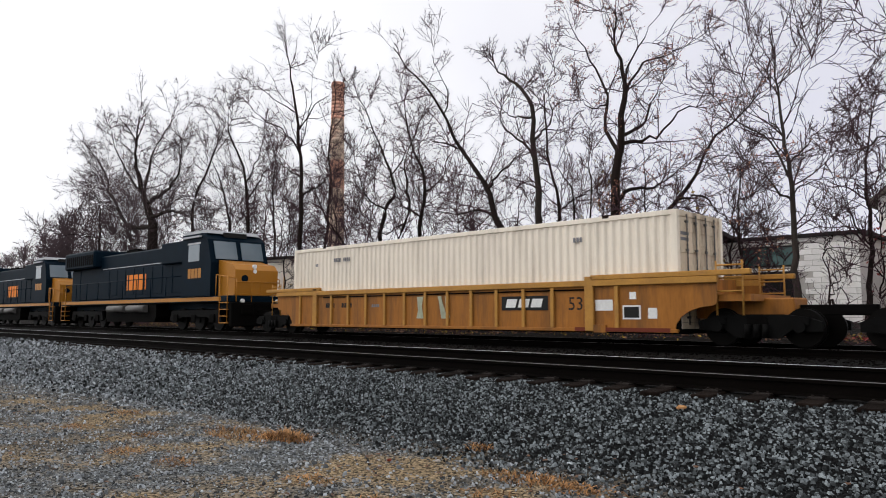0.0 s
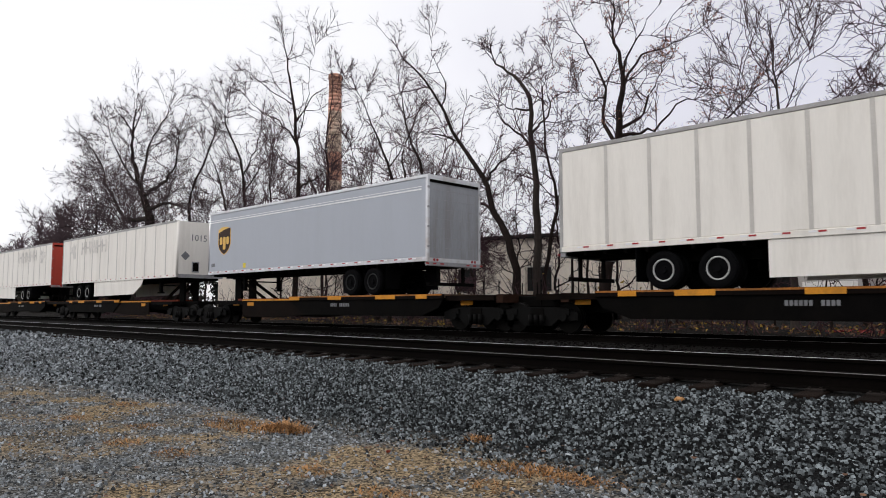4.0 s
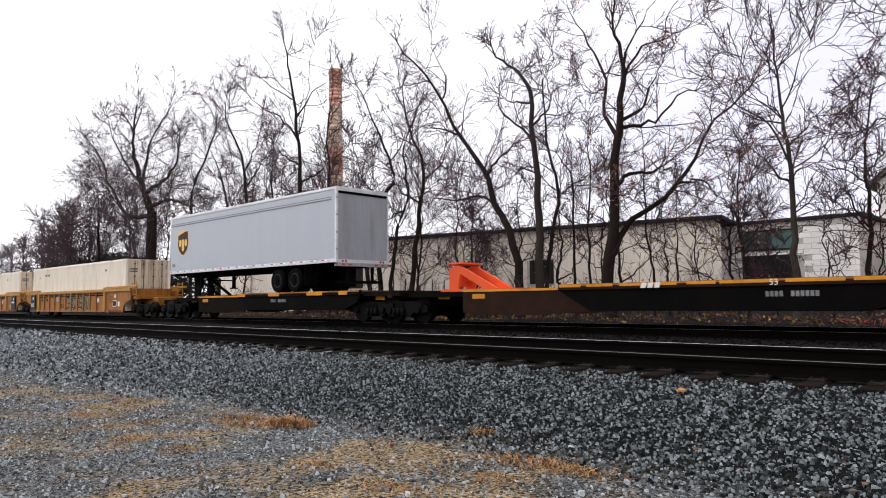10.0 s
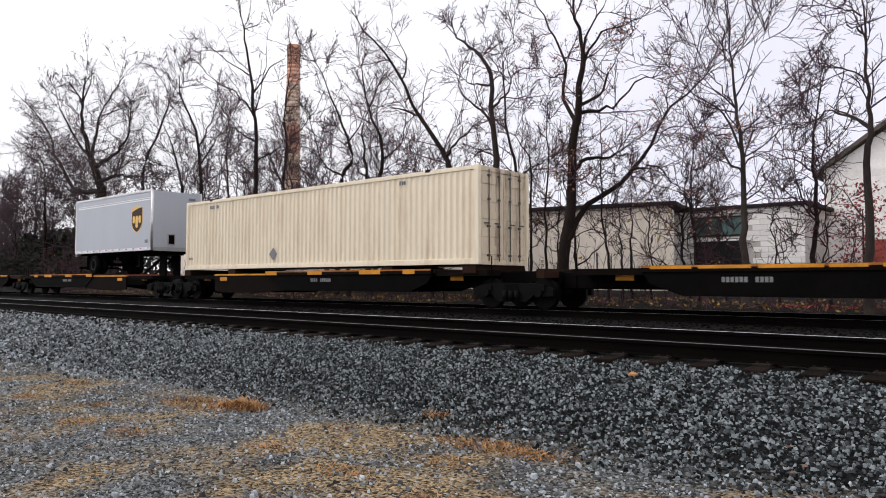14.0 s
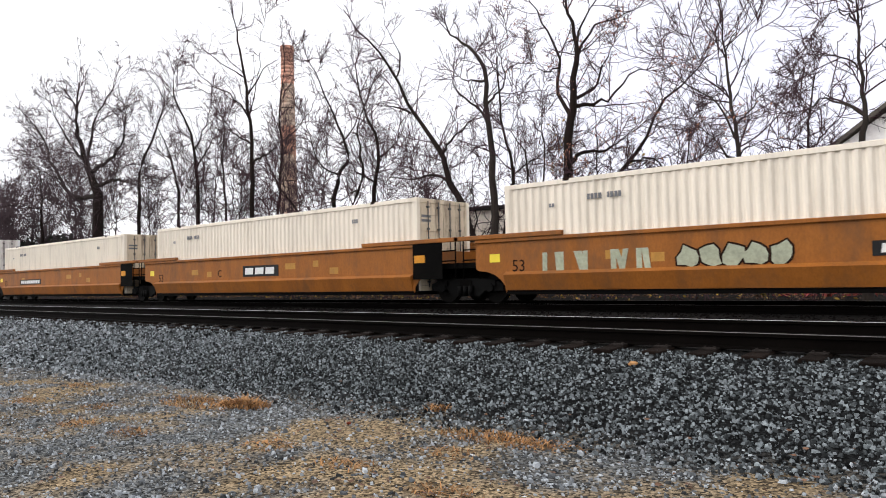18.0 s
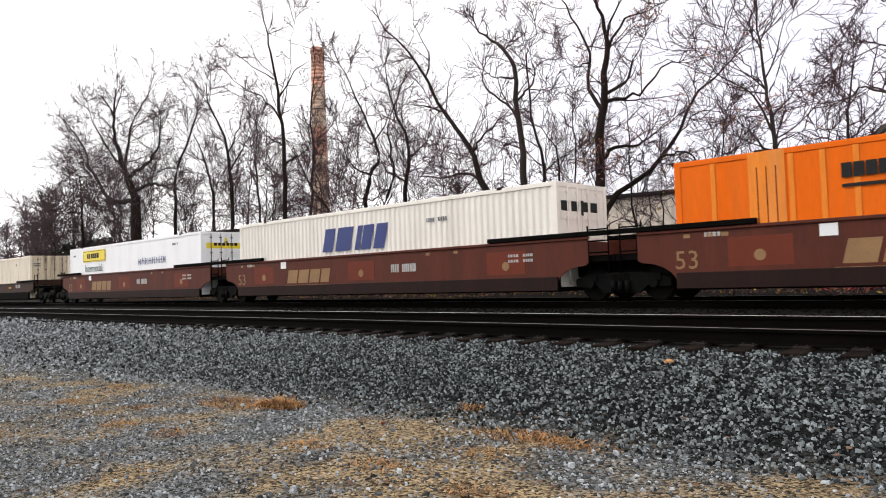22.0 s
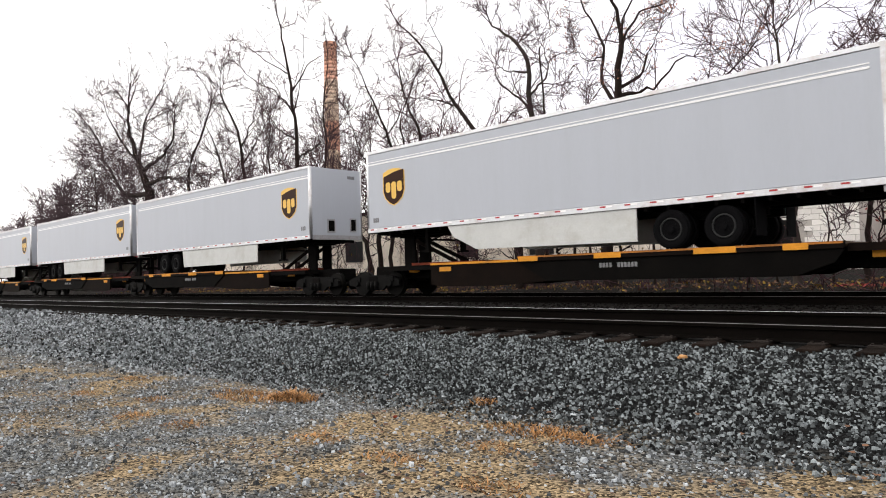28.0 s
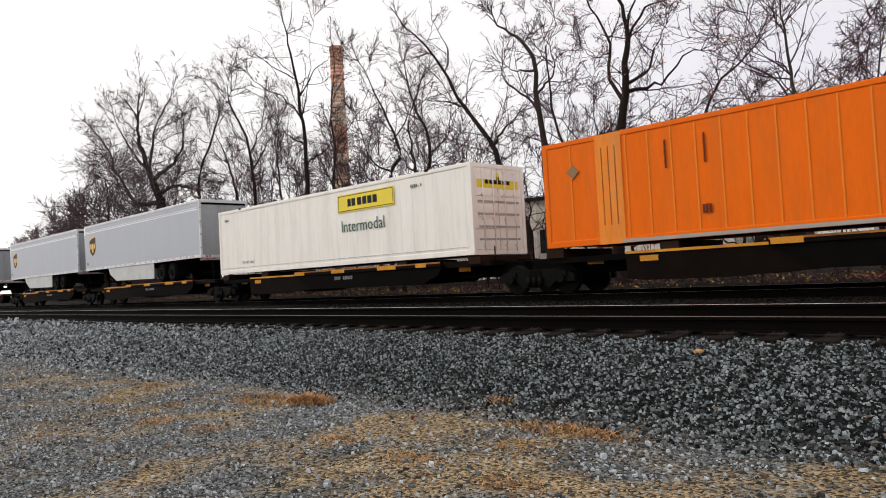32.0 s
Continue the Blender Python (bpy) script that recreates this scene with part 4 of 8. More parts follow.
def tree(name, label, y, r, lines, seed=1, reach=1.7, dens=1.2, k2=6, k3=4, k4=0, rmin=0.0085, lift=0.03, bark=None, twig=None, leaves=None, bend=0.45):
    """lines: x and z of the trunk and then of the great limbs on the plane at y. The rest branches off by itself."""
    rng = np.random.default_rng(seed)
    bark, twig = bark or M_BARK, twig or M_TWIG
    base = lines[0][0]
    g = height_at(base[0], y) - 0.15
    root = thing(name, label, "tree")
    root.location = (base[0], y, g)
    off = np.array((base[0], y, g))
    foot = [(base[0], g)] + list(lines[0])
    done = []
    for i, line in enumerate([foot] + list(lines[1:])):
        n = 22 if i == 0 else 13
        c = smooth_line(reach_out(line, y, 0 if i == 0 else bend * rng.choice((-1, 1)) * rng.uniform(0.4, 1.0)), n) - off
        c[2:-1] += rng.normal(0, 0.012 * (2 + reach), (n - 3, 3))
        s = np.linspace(0, 1, n)
        if i == 0:
            rr = 0.72 * r * (1 - 0.92 * s ** 0.85)
            rr[0] *= 1.3
        else:
            near = min(((np.linalg.norm(a - c[0], axis=1).min(), b[np.linalg.norm(a - c[0], axis=1).argmin()]) for a, b in done), key=lambda e: e[0])[1]
            rr = max(min(near * 0.62, r * 0.42), rmin * 3.2) * (1 - 0.85 * s ** 0.85)
        tube_mesh("trunk" if i == 0 else "limb", [(c[None], rr[None], 9 if i == 0 else 7)], bark, root, "dark furrowed trunk" if i == 0 else "")
        done.append((c, rr))
    ends = grow(root, done, rng, reach, dens, k2, k3, k4, rmin, lift, twig)
    if leaves:
        material, n, size = leaves
        leaf_cloud("foliage", ends[rng.choice(len(ends), min(n, len(ends)), replace=False)], size, material, root, rng)
    return root


def wild_tree(name, label, x, y, h, r, seed, limbs=6, spread=0.32, low=0.3, **more):
    """A tree whose trunk and limbs find their own way up."""
    rng = random.Random(seed)
    lean = rng.uniform(-0.08, 0.08) * h
    trunk = [(x, 1.2)] + [(x + lean * f + rng.uniform(-0.035, 0.035) * h, h * f) for f in (0.25, 0.45, 0.62, 0.8, 1.0)]
    lines = [trunk]
    for i in range(limbs):
        f = low + (0.85 - low) * (i + rng.random()) / limbs
        a = np.interp(f, (0, 0.25, 0.45, 0.62, 0.8, 1.0), [p[0] for p in trunk])
        side = rng.choice((-1, 1))
        w = side * spread * h * (1.15 - f) * rng.uniform(0.5, 1.1)
        up = h * rng.uniform(0.12, 0.30)
        lines.append([(a, h * f), (a + 0.45 * w, h * f + 0.25 * up), (a + 0.8 * w, h * f + 0.6 * up), (a + w, h * f + up)])
    return tree(name, label, y, r, lines, seed=seed, **more)


def leaf_cloud(name, places, size, material, parent, rng):
    n = len(places)
    c = np.array([(-1, 0, 0), (0, -0.5, 0.1), (1, 0, 0), (0, 0.5, 0.1)]) * size
    a = rng.normal(size=(n, 3, 3))
    q, _ = np.linalg.qr(a)
    v = np.einsum("nij,kj->nki", q, c) * rng.uniform(0.6, 1.4, (n, 1, 1)) + places[:, None]
    f = np.arange(n * 4).reshape(n, 4)
    me = bpy.data.meshes.new(name)
    me.from_pydata(v.reshape(-1, 3).tolist(), [], f.tolist())
    me.materials.append(material)
    ob = new(name, me)
    ob.parent = parent
    return ob


def build_trees():
    # the foliage of this tree is added pale flecks, for haze
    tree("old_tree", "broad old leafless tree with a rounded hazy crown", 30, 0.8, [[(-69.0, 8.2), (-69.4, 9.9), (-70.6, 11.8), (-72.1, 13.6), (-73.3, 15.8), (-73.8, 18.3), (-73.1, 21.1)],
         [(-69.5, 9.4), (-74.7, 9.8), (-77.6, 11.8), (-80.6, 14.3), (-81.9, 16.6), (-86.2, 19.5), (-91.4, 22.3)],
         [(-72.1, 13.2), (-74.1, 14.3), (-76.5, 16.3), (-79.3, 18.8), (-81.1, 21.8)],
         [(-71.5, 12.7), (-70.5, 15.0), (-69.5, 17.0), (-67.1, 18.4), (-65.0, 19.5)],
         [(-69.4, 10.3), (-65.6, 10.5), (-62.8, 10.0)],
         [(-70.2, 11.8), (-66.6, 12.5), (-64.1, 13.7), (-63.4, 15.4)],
         [(-77.6, 11.8), (-82.3, 13.2), (-87.1, 14.6), (-91.0, 16.0)]], seed=31, reach=3.3, dens=1.1, k2=7, k3=5, k4=1, rmin=0.014, twig=M_TWIGFAR, leaves=(M_CROWNHAZE, 2500, 0.06))
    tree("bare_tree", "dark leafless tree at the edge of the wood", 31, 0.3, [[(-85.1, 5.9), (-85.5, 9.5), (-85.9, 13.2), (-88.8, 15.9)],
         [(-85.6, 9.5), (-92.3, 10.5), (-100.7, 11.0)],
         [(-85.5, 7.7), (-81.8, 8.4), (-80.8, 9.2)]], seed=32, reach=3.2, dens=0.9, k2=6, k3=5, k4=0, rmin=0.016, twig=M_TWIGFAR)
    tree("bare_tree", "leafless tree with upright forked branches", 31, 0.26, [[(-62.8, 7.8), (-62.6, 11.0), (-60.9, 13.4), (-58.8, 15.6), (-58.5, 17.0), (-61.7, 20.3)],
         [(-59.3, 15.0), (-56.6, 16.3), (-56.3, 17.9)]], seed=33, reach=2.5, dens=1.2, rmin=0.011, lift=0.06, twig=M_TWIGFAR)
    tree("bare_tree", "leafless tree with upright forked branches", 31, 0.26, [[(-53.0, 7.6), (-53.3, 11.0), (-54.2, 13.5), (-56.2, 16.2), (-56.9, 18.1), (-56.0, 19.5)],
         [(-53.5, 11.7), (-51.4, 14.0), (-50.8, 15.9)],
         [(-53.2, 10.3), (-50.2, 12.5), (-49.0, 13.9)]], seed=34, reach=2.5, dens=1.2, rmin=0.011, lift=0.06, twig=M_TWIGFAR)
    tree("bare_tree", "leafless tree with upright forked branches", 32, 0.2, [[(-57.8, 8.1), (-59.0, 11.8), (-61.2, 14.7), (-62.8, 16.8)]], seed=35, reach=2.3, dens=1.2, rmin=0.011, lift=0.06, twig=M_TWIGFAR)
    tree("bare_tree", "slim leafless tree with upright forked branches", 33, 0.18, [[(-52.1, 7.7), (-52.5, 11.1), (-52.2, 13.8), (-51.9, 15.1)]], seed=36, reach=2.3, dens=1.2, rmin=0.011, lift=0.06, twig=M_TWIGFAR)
    tree("bare_tree", "tall slender leafless tree with dark trunk", 24, 0.27, [[(-35.3, 2.3), (-35.1, 6.5), (-35.3, 10.5), (-36.1, 13.8), (-36.6, 15.9), (-37.2, 17.5)],
         [(-35.3, 10.2), (-36.7, 11.7), (-39.8, 13.3), (-41.3, 14.5)],
         [(-36.0, 12.9), (-38.9, 14.6), (-42.3, 16.6)],
         [(-35.3, 10.5), (-34.4, 12.7), (-34.2, 14.5), (-33.5, 16.2)],
         [(-35.5, 11.7), (-33.5, 13.0), (-32.0, 13.3)],
         [(-35.2, 8.8), (-37.1, 9.8), (-38.4, 11.3)],
         [(-35.1, 7.7), (-33.4, 8.1), (-32.3, 8.7)]], seed=2, reach=1.7, dens=0.9, lift=0.05)
    tree("bare_tree", "slim leafless tree beside the chimney", 30, 0.17, [[(-40.8, 6.0), (-40.4, 9.8), (-40.6, 12.4), (-40.0, 15.4), (-40.4, 19.2)],
         [(-40.4, 10.4), (-38.2, 11.4), (-36.5, 13.0), (-36.1, 15.1)],
         [(-40.5, 13.2), (-39.1, 14.6), (-38.6, 16.7)]], seed=3, reach=1.6, dens=1.0, rmin=0.010, lift=0.05)
    tree("bare_tree", "crooked leafless tree in a dense thicket", 26, 0.22, [[(-31.3, 2.2), (-32.7, 4.1), (-33.8, 5.1), (-35.4, 6.7), (-36.6, 8.3)],
         [(-32.7, 3.9), (-34.2, 3.3), (-37.4, 4.2)]], seed=20, reach=1.8, dens=1.3)
    tree("bare_tree", "crooked leafless tree in a dense thicket", 26, 0.24, [[(-30.3, 2.1), (-30.1, 6.2), (-29.1, 7.4), (-29.9, 9.3), (-31.1, 11.5), (-32.6, 13.9)],
         [(-29.9, 6.6), (-31.5, 7.4), (-32.4, 9.2), (-33.1, 10.5)],
         [(-29.6, 8.3), (-28.3, 9.4), (-27.9, 11.1), (-28.6, 12.6)]], seed=21, reach=1.8, dens=1.25)
    tree("bare_tree", "crooked leafless tree in a dense thicket", 26, 0.24, [[(-27.7, 2.1), (-27.1, 5.4), (-26.7, 7.5), (-27.6, 9.5), (-28.4, 11.4), (-28.3, 12.7)],
         [(-26.8, 7.1), (-25.4, 7.9), (-25.0, 9.7)],
         [(-27.1, 5.9), (-28.6, 6.7), (-29.3, 7.8)]], seed=22, reach=1.8, dens=1.25)
    tree("bare_tree", "crooked leafless tree in a dense thicket", 25, 0.18, [[(-28.2, 2.1), (-27.7, 4.6), (-26.8, 6.2), (-27.3, 8.3), (-26.6, 9.8), (-25.7, 11.1)],
         [(-27.4, 5.4), (-28.8, 5.1), (-30.1, 5.4)]], seed=23, reach=1.8, dens=1.3)
    tree("leaning_tree", "leafless tree leaning over with a long side bough", 24.5, 0.3, [[(-19.3, 1.8), (-19.8, 3.6), (-20.6, 5.1), (-21.1, 6.4), (-22.1, 7.8), (-23.1, 9.1), (-24.6, 11.6), (-26.3, 13.2), (-27.6, 14.8)],
         [(-20.5, 5.0), (-21.7, 5.5), (-23.2, 5.5), (-24.8, 5.8)],
         [(-21.1, 6.4), (-20.2, 7.2), (-19.3, 7.7)],
         [(-22.6, 8.5), (-24.2, 9.1), (-25.9, 9.6)],
         [(-23.9, 10.4), (-23.6, 11.5), (-24.4, 12.9), (-24.7, 14.2)]], seed=5, reach=1.7, dens=0.9)
    tree("bare_tree", "leafless tree with a broken crooked top", 25, 0.3, [[(-18.7, 1.8), (-18.6, 3.9), (-18.7, 6.0), (-18.8, 7.9), (-18.9, 9.7), (-19.4, 10.7), (-20.3, 11.5), (-21.0, 12.1), (-21.1, 13.1)],
         [(-18.7, 6.7), (-19.1, 8.0), (-20.1, 8.9), (-20.7, 9.6), (-20.5, 10.8)],
         [(-18.9, 9.4), (-19.9, 9.7), (-20.5, 10.0)],
         [(-18.8, 8.4), (-17.9, 9.1), (-18.1, 10.4)]], seed=6, reach=1.3, dens=1.0, bark=M_BARKGREY)
    tree("bare_tree", "thin leafless tree with upright shoots", 25.5, 0.16, [[(-18.6, 1.8), (-18.2, 3.9), (-17.8, 5.4), (-18.3, 7.0), (-18.5, 8.5), (-18.6, 10.3), (-18.0, 11.4), (-18.4, 12.8)],
         [(-17.9, 5.2), (-16.9, 5.7), (-15.8, 6.0)],
         [(-18.5, 8.3), (-17.7, 9.0), (-17.2, 10.0)],
         [(-18.5, 9.7), (-19.4, 11.2), (-19.7, 12.5)]], seed=7, reach=1.4, dens=0.9, lift=0.06)
    tree("bare_tree", "thin leafless tree with upright shoots", 25.5, 0.11, [[(-17.1, 1.7), (-17.2, 3.8), (-17.2, 6.0), (-17.9, 7.1), (-17.4, 8.3)],
         [(-17.1, 5.3), (-16.5, 6.4), (-16.2, 7.6)]], seed=17, reach=1.2, dens=0.9, lift=0.06)
    tree("old_tree", "massive old leafless tree with great spreading boughs", 25, 0.4, [[(-15.2, 1.6), (-15.0, 3.6), (-14.8, 6.1), (-14.5, 7.7), (-14.4, 9.2), (-14.3, 10.3), (-14.7, 11.6), (-14.7, 13.1)],
         [(-14.7, 7.2), (-15.3, 8.4), (-15.1, 9.4), (-15.7, 10.9), (-16.4, 12.1), (-16.9, 13.2)],
         [(-14.5, 7.8), (-13.6, 8.1), (-13.1, 9.0), (-12.6, 9.9)],
         [(-14.4, 9.4), (-13.5, 10.5), (-12.4, 10.6), (-11.3, 10.9)],
         [(-14.3, 10.0), (-14.0, 10.9), (-13.3, 11.7), (-12.6, 12.4)],
         [(-15.0, 2.5), (-14.3, 3.7), (-13.2, 4.2), (-12.2, 5.0), (-11.6, 5.7), (-10.9, 6.9), (-10.0, 7.6), (-9.1, 8.4)],
         [(-12.2, 5.0), (-11.3, 5.0), (-10.7, 4.4), (-10.0, 3.5)],
         [(-14.8, 5.2), (-14.2, 5.6), (-13.2, 5.6), (-12.4, 5.9)],
         [(-11.6, 5.7), (-10.8, 6.3), (-9.8, 6.2), (-8.9, 5.9)],
         [(-14.5, 7.5), (-13.8, 7.5), (-13.0, 7.5), (-12.1, 8.3), (-11.2, 8.4)],
         [(-15.1, 9.2), (-15.9, 9.2), (-16.5, 9.9)],
         [(-13.2, 4.2), (-13.7, 4.4), (-14.6, 4.8)],
         [(-14.7, 11.4), (-15.1, 12.4), (-15.4, 13.3)]], seed=8, reach=1.6, dens=0.9, k3=5, leaves=(M_LEAFRUST, 3600, 0.045))
    tree("bare_tree", "straight leafless tree with a broad fan of branches", 25, 0.21, [[(-8.2, 1.4), (-8.2, 3.1), (-8.2, 5.2), (-8.4, 6.8), (-8.5, 8.5), (-8.7, 10.8)],
         [(-8.3, 5.3), (-8.8, 6.6), (-10.0, 7.6), (-10.8, 8.8)],
         [(-8.4, 6.7), (-9.1, 7.8), (-10.0, 9.4)],
         [(-8.3, 6.6), (-7.8, 7.8), (-7.4, 9.2)],
         [(-8.3, 5.7), (-7.6, 6.4), (-6.8, 7.3)],
         [(-8.5, 8.1), (-9.0, 9.3), (-9.4, 10.7)],
         [(-8.5, 8.4), (-8.0, 9.3), (-7.8, 10.4)],
         [(-8.2, 4.5), (-9.0, 5.3), (-9.8, 6.1)],
         [(-8.2, 4.7), (-7.5, 5.1), (-6.8, 5.1)]], seed=9, reach=1.9, dens=1.05, k2=5, lift=0.09, bark=M_BARKGREY)
    tree("bare_tree", "thin dark leafless tree with a ragged crown", 27, 0.17, [[(-6.6, 1.4), (-6.4, 3.0), (-6.5, 4.9), (-6.4, 6.6), (-6.1, 7.9)],
         [(-6.4, 2.9), (-7.0, 4.2), (-7.1, 5.4)],
         [(-6.5, 4.8), (-5.9, 5.5), (-5.5, 6.0)],
         [(-6.4, 6.1), (-6.8, 6.9), (-6.9, 7.6)]], seed=10, reach=1.3, dens=0.9)
    tree("tall_tree", "tall leafless tree with a thick straight trunk", 22, 0.24, [[(-4.0, 1.2), (-3.9, 4.2), (-3.9, 5.8), (-4.0, 8.5)],
         [(-3.9, 4.9), (-4.4, 5.3), (-5.0, 5.5), (-5.5, 5.2), (-6.2, 5.4)],
         [(-3.9, 6.1), (-4.4, 6.6), (-5.0, 6.7), (-5.5, 6.4)],
         [(-4.0, 7.5), (-4.4, 7.9), (-4.9, 7.7)],
         [(-4.0, 8.0), (-4.6, 8.4), (-5.2, 9.1)]], seed=11, reach=1.3, dens=0.9, bark=M_BARKGREY)
    tree("bare_tree", "thin straight leafless tree among bigger ones", 26, 0.1, [[(-16.7, 1.7), (-16.8, 3.8), (-16.6, 6.2), (-16.7, 7.7), (-16.5, 9.1)]], seed=41, reach=0.9, dens=1.0)
    tree("bare_tree", "thin straight leafless tree among bigger ones", 26, 0.1, [[(-13.8, 1.6), (-14.1, 3.6), (-14.1, 6.5), (-14.2, 7.9)],
         [(-14.1, 4.9), (-13.4, 5.7)]], seed=42, reach=0.9, dens=1.0)
    tree("bare_tree", "thin straight leafless tree among bigger ones", 26, 0.09, [[(-12.8, 1.6), (-12.8, 3.5), (-12.8, 5.8)]], seed=43, reach=0.7, dens=1.0)
    tree("bare_tree", "thin forked leafless tree before the workshop", 26, 0.1, [[(-10.2, 1.5), (-10.4, 3.6), (-10.3, 5.9), (-9.9, 7.0)],
         [(-10.4, 3.6), (-11.2, 4.5)],
         [(-10.3, 4.9), (-9.7, 5.1)]], seed=44, reach=0.9, dens=1.0)
    tree("bare_tree", "thin straight leafless tree among bigger ones", 26, 0.09, [[(-13.2, 1.6), (-13.3, 2.9), (-13.5, 5.3)]], seed=45, reach=0.7, dens=1.0)
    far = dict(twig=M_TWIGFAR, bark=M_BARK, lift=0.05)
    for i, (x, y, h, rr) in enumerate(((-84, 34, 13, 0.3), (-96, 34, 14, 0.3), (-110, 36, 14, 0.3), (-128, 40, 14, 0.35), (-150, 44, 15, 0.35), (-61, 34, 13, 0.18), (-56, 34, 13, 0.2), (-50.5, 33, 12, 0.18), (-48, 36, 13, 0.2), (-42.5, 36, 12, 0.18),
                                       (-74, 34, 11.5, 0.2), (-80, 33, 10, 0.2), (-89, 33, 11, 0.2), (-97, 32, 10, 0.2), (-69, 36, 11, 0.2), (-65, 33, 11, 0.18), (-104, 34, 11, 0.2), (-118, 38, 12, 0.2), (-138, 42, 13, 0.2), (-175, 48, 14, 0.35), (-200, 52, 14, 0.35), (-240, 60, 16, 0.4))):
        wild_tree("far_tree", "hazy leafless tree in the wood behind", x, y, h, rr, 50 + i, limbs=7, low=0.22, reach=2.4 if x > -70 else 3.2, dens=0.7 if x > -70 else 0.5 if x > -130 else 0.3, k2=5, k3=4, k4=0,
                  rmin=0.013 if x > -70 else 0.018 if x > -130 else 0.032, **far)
    for i, (x, y, h) in enumerate(((-23.0, 29, 8), (-27.0, 29, 9), (-31.0, 29.5, 9.5), (-34.5, 29, 9), (-44.5, 29, 10), (-48.0, 28, 9), (-12.0, 29, 7), (-17.0, 29, 7.5), (-20.5, 29, 7.5), (-38.5, 28.5, 9), (-29.2, 28, 8.5), (-25.0, 28, 7))):
        wild_tree("thicket_tree", "tangled dark leafless tree in a dense thicket", x, y, h, 0.12 + 0.01 * (i % 3), 120 + i, limbs=6, spread=0.3, low=0.15, reach=1.8, dens=1.1, k2=5, k3=4, k4=0,
                  rmin=0.008 if x > -32 else 0.010, lift=0.02)
    for i, (x, y, h) in enumerate(((-24.0, 26, 6), (-22.3, 25, 4.5), (-16.0, 26, 6.5), (-12.0, 26, 5), (-10.9, 27, 4.5), (-20.2, 27, 6), (-31.5, 24, 6), (-34.2, 25.5, 7), (-38.0, 26, 7), (-9.4, 26.6, 4), (-5.6, 25, 5), (-7.4, 26, 4.2), (-21.2, 24.5, 3.6))):
        wild_tree("sapling", "thin leafless sapling beside the line", x, y, h, 0.045 + 0.008 * (i % 4), 80 + i, limbs=4, spread=0.22, low=0.2, reach=0.9, dens=1.1, k2=4, k3=2, k4=0, rmin=0.008,
                  leaves=(M_LEAFYEL, 60, 0.07) if i in (2, 3) else None)


build_trees()


